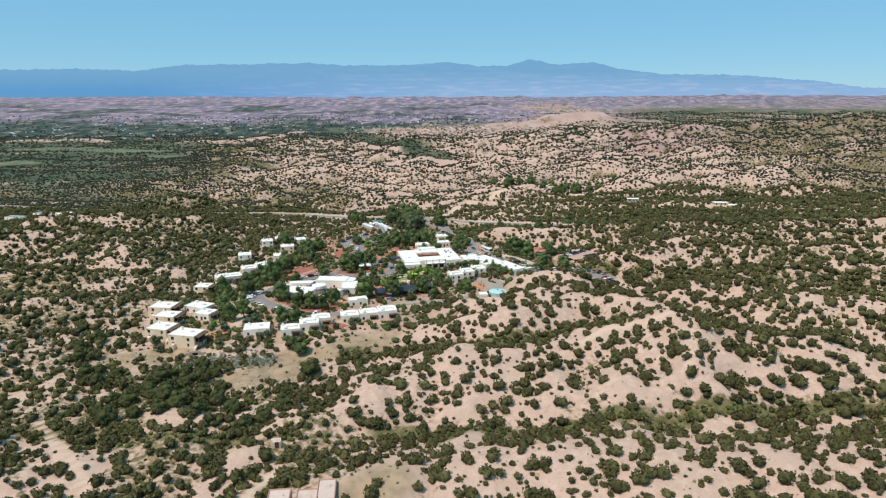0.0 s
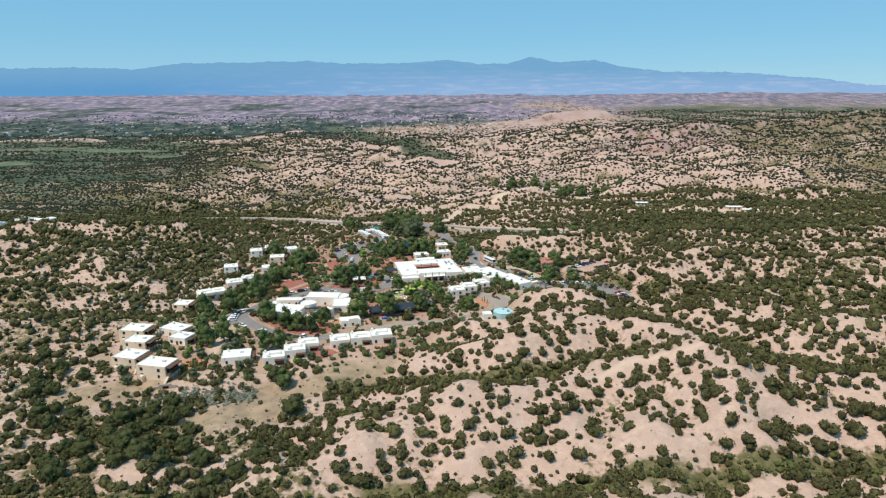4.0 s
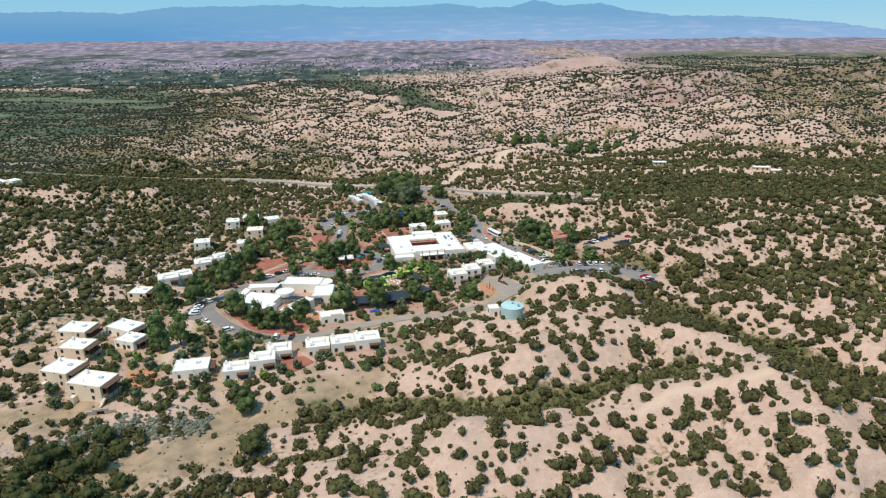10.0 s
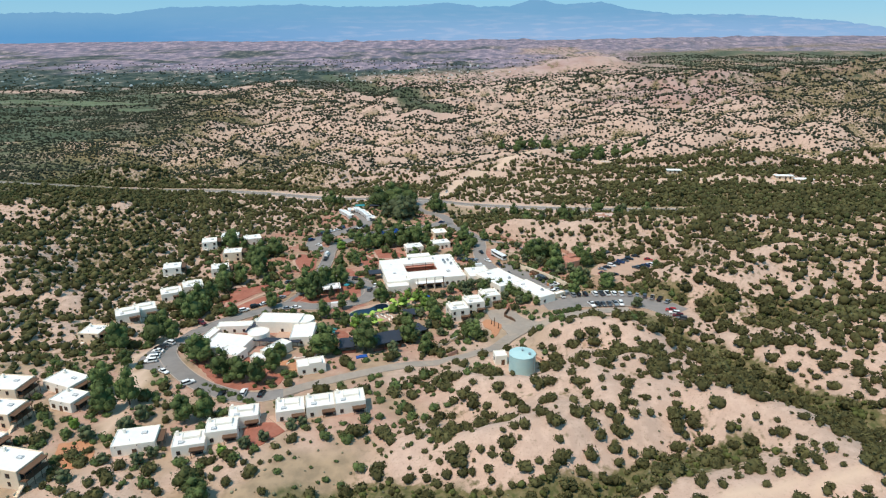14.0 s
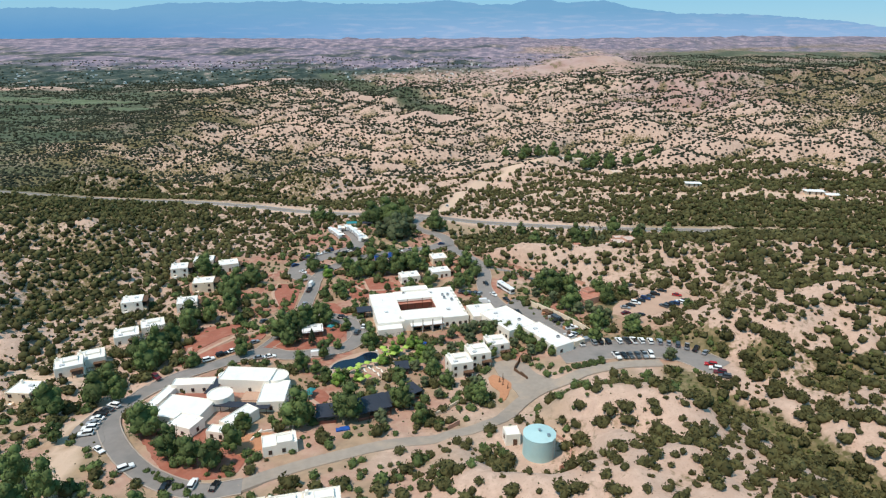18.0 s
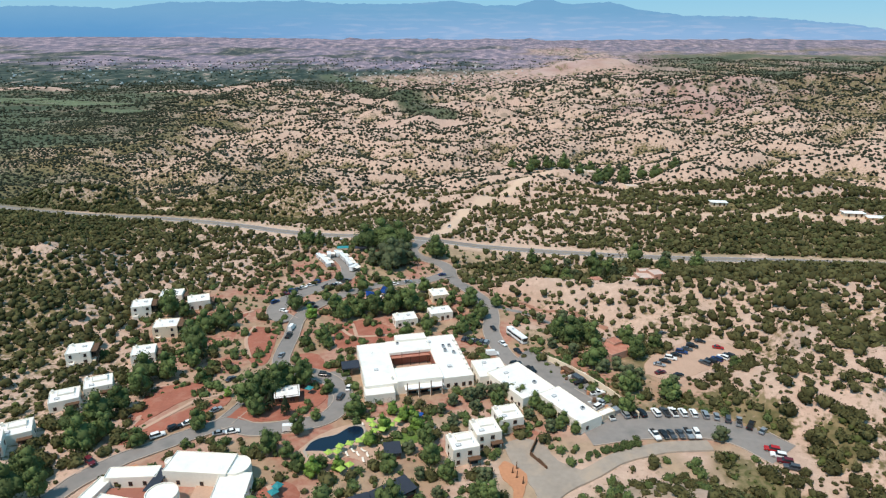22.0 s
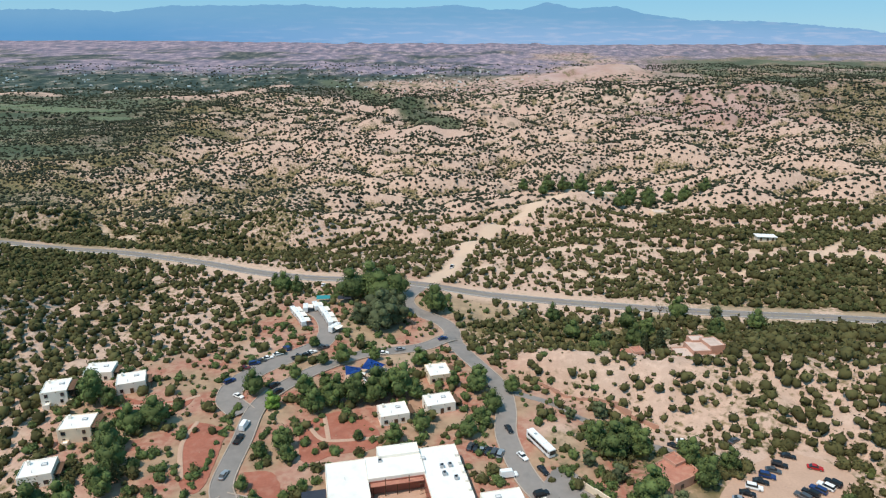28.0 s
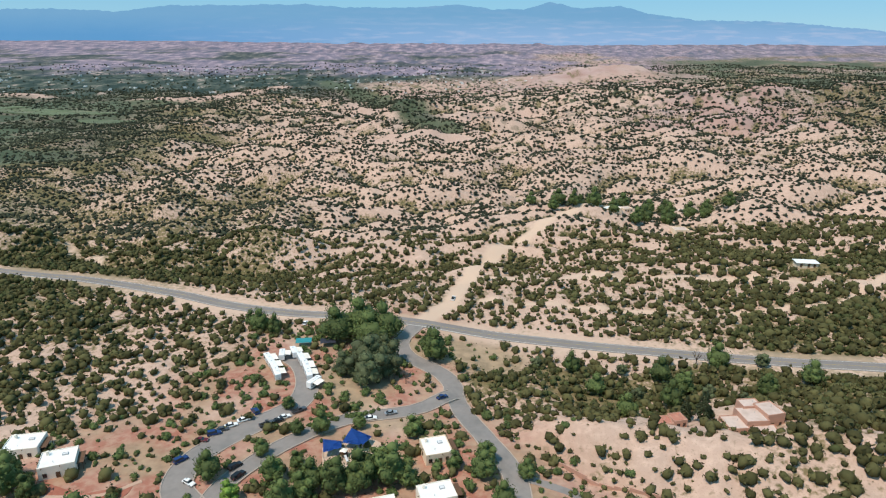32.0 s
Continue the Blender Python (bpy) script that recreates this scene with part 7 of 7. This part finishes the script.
# ---- the pool and its terrace ----
def pool():
    outline = [(-41, 393.3), (-40, 396.9), (-37.4, 399.5), (-32.4, 401.6), (-28.7, 405.7), (-25.1, 406.2), (-23.6, 402.7), (-25.6, 399), (-30, 395.4), (-33.1, 393.3), (-35.5, 389.2), (-38.6, 389.7)]
    p = smooth_line(outline + [outline[0]], 0.8)[:-1]
    c = p.mean(0)
    z = level(*c) + 0.35
    ob = tagged(new("pool"), "dark blue curved swimming pool with pale coping", "pool", kind="structure")
    n = len(p)
    rings = [c + (p - c) * s for s in (1.0, 0.01)]
    v = np.concatenate([np.column_stack([r, np.full(n, z)]) for r in rings])
    a, b = np.arange(n), (np.arange(n) + 1) % n
    area = np.sum(p[:, 0] * np.roll(p[:, 1], -1) - np.roll(p[:, 0], -1) * p[:, 1])
    f = np.stack([a, b, b + n, a + n], 1)
    sheet("water", v, f if area > 0 else f[:, ::-1], WATER, ob)
    rings = [(1.0, -0.5), (1.0, 0.12), (1.09, 0.12), (1.1, -0.6)]
    v = np.concatenate([np.column_stack([c + (p - c) * s, np.full(n, z + h)]) for s, h in rings])
    f = np.concatenate([np.stack([a + i * n, b + i * n, b + (i + 1) * n, a + (i + 1) * n], 1) for i in range(3)])
    sheet("coping", v, f if area < 0 else f[:, ::-1], KERB, ob)
    BUILT.append((-33, 398, 12))


pool()


def parasol(x, y, label, canvas, size=1.0, group="pool parasols"):
    ob = thing("parasol", label, "parasol", seat(x, y, (x * 37) % 90, 2, 0.16), group)
    part("pole", tube(0.04, 0.04, 0, 2.7, 8), METAL, ob)
    part("base", tube(0.4, 0.35, 0, 0.12, 14), KERB, ob)
    top = join(moved(tube(1.6 * size, 0.12, 2.2, 2.85, 4, False), pose(0, 0, 0, 0, 0, 45)), moved(tube(1.62 * size, 1.6 * size, 2.05, 2.2, 4, False), pose(0, 0, 0, 0, 0, 45)))
    c = part("canopy", top, canvas, ob)
    part("finial", tube(0.06, 0.02, 2.8, 3.0, 8), METAL, c)
    return ob


first = parasol(-30.2, 390.2, "square lime-green parasol beside the pool", LIME)
for x, y in ((-29.8, 393), (-27, 394.6), (-24.2, 396.2), (-32.8, 389.6), (-22.4, 398), (-22, 407.5), (-20.7, 405), (-17.9, 407.9), (-14.7, 405.3), (-12.7, 407.9), (-20, 401.6), (-17.4, 402.4), (-27.8, 381.5), (-25.5, 383.6)):
    copy_thing(first, seat(x, y, (x * 37) % 90, 2, 0.16))
parasol(-5.5, 411.5, "bright blue parasol on the lawn", BLUE_CANVAS)
parasol(-44.5, 373.5, "teal parasol beside the suites", TEAL_CANVAS, 1.1)
parasol(-45, 370.8, "teal parasol beside the suites", TEAL_CANVAS, 1.1)
parasol(-46.8, 428.5, "teal parasol beside the gatehouse", TEAL_CANVAS, 1.1)


def lounger(m):
    ob = thing("sun_lounger", "pale slatted sun lounger on the pool terrace", "lounger", m, "sun loungers")
    part("mattress", slab(-0.32, 0.32, -0.95, 0.45, 0.3, 0.4, bevel=0.03), PALE, ob)
    part("backrest", moved(slab(-0.32, 0.32, 0, 0.7, 0, 0.08, bevel=0.02), pose(0, 0.45, 0.36, 38)), PALE, ob)
    for a in (-0.28, 0.28):
        for b in (-0.85, 0.4):
            part("leg", slab(a - 0.03, a + 0.03, b - 0.03, b + 0.03, 0, 0.3), TIMBER, ob)
    return ob


first = lounger(seat(-29.8, 392.5, 30, 0, 0.17))
for x, y, t in ((-27.4, 391, 30), (-25.8, 393, 40), (-24, 391.2, 35), (-22.6, 393.4, 60), (-24.5, 407.8, 200), (-22, 407.2, 200), (-20.4, 405.4, 220), (-19.6, 402, 240), (-18, 403.6, 240), (-17.8, 398.6, 250), (-21, 391.2, 20), (-22, 388.4, 20)):
    copy_thing(first, seat(x, y, t, 0, 0.17))


def play():
    for x, y, t, s, label in ((-34, 521.5, 10, 1.0, "blue peaked shade canopy in the play yard"), (-26.5, 525.5, -20, 1.3, "large blue peaked shade canopy in the play yard")):
        ob = thing("shade_canopy", label, "canopy", seat(x, y, t, 3), "blue canopies")
        bm = bmesh.new()
        a, b = 3.0 * s, 2.6 * s
        v = [bm.verts.new(p) for p in ((-a, -b, 2.4), (a, -b, 3.6), (a, b, 2.4), (-a, b, 3.8), (0, 0, 3.0))]
        for i in range(4):
            bm.faces.new((v[i], v[(i + 1) % 4], v[4]))
        bmesh.ops.solidify(bm, geom=bm.faces[:], thickness=0.06)
        part("canvas", bm, BLUE_CANVAS, ob)
        for px, py, h in ((-a, -b, 2.5), (a, -b, 3.7), (a, b, 2.5), (-a, b, 3.9)):
            part("mast", beam((px, py, -0.5), (px, py, h), 0.09), METAL, ob)
    ob = thing("climbing_frame", "white and grey play structure with a slide", "playground", seat(-30, 519.5, 30, 3))
    part("platform", slab(-1, 1, -1, 1, 1.2, 1.35), TIMBER, ob)
    for a in (-0.9, 0.9):
        for b in (-0.9, 0.9):
            part("post", slab(a - 0.08, a + 0.08, b - 0.08, b + 0.08, -0.5, 2.6), TIMBER, ob)
    part("slide", moved(slab(-0.4, 0.4, -2.6, 0, 0, 0.08), pose(0, -1, 1.3, 27)), LAMP_GLASS, ob)
    part("roof", tube(1.6, 0.1, 2.5, 3.2, 4), PALE, ob)
    ob = thing("tarpaulin", "crumpled bright blue tarpaulin beside the pavilion", "tarpaulin", seat(-30, 351.5, 15, 2, 0.05))
    bm = slab(-2.2, 2.2, -0.9, 0.9, -0.2, 0.5)
    bmesh.ops.subdivide_edges(bm, edges=bm.edges[:], cuts=4, use_grid_fill=True)
    for v in bm.verts:
        v.co.z += 0.25 * noise.noise(v.co * 1.3)
    part("sheet", bm, BLUE_CANVAS, ob)


play()


def sculpture():
    for i, (x, y) in enumerate(((23.5, 383), (24.5, 380.5), (26, 377.5), (25, 385))):
        ob = thing("standing_sculpture", "rust-brown abstract upright sculpture on orange clay", "sculpture", seat(x, y, i * 50, 0, 0.15), "court sculptures")
        bm = join(tube(0.35, 0.3, 0, 0.3, 8), moved(tube(0.22, 0.08, 0.3, 2.4, 6), pose(0, 0, 0, 4, 3)))
        part("figure_block", bm, TIMBER, ob)


sculpture()


# ---- dead trees and the far town ----
def bare_tree(x, y, size, label):
    rng = np.random.default_rng(int(x) + 500)
    ob = thing("bare_tree", label, "tree", seat(x, y, 0, 1.5), "bare trees")
    part("trunk", tube(0.16 * size, 0.08 * size, -0.4, 2.4 * size, 7), BARK, ob)
    for i in range(9):
        a, b = i * 2.4, rng.uniform(1.2, 2.4) * size
        tip = (math.cos(a) * rng.uniform(0.8, 1.8) * size, math.sin(a) * rng.uniform(0.8, 1.8) * size, b + rng.uniform(1.2, 2.6) * size)
        limb = part("branch", beam((0, 0, b), tip, 0.05 * size, 5), BARK, ob)
        for k in range(3):
            twig = tuple(t + rng.uniform(-0.8, 0.8) * size for t in tip)
            part("twig", beam(tuple(0.6 * t for t in tip[:2]) + (b + 0.6 * (tip[2] - b),), twig, 0.025 * size, 4), BARK, limb)


bare_tree(110, 589, 1.5, "leafless grey tree beside the highway")
bare_tree(78, 583, 1.2, "leafless grey thicket tree in the hollow")
bare_tree(-13, 567, 1.3, "half-dead pale tree beside the cottonwoods")


def far_town():
    """Specks of houses in the green valley."""
    rng = np.random.default_rng(9)
    made = []
    for i in range(150):
        x, y = rng.uniform(-1700, 300), rng.uniform(2250, 3200)
        w, h = rng.uniform(4, 10), rng.uniform(2.5, 4)
        made.append(moved(slab(-w / 2, w / 2, -w / 3, w / 3, -2, h), pose(x, y, level(x, y), 0, 0, rng.uniform(0, 90))))
    ob = part("far_town", join(*made), ROOF)
    tagged(ob, "pale specks of houses scattered along the green valley", "houses", kind="stuff")


far_town()


shrubs()
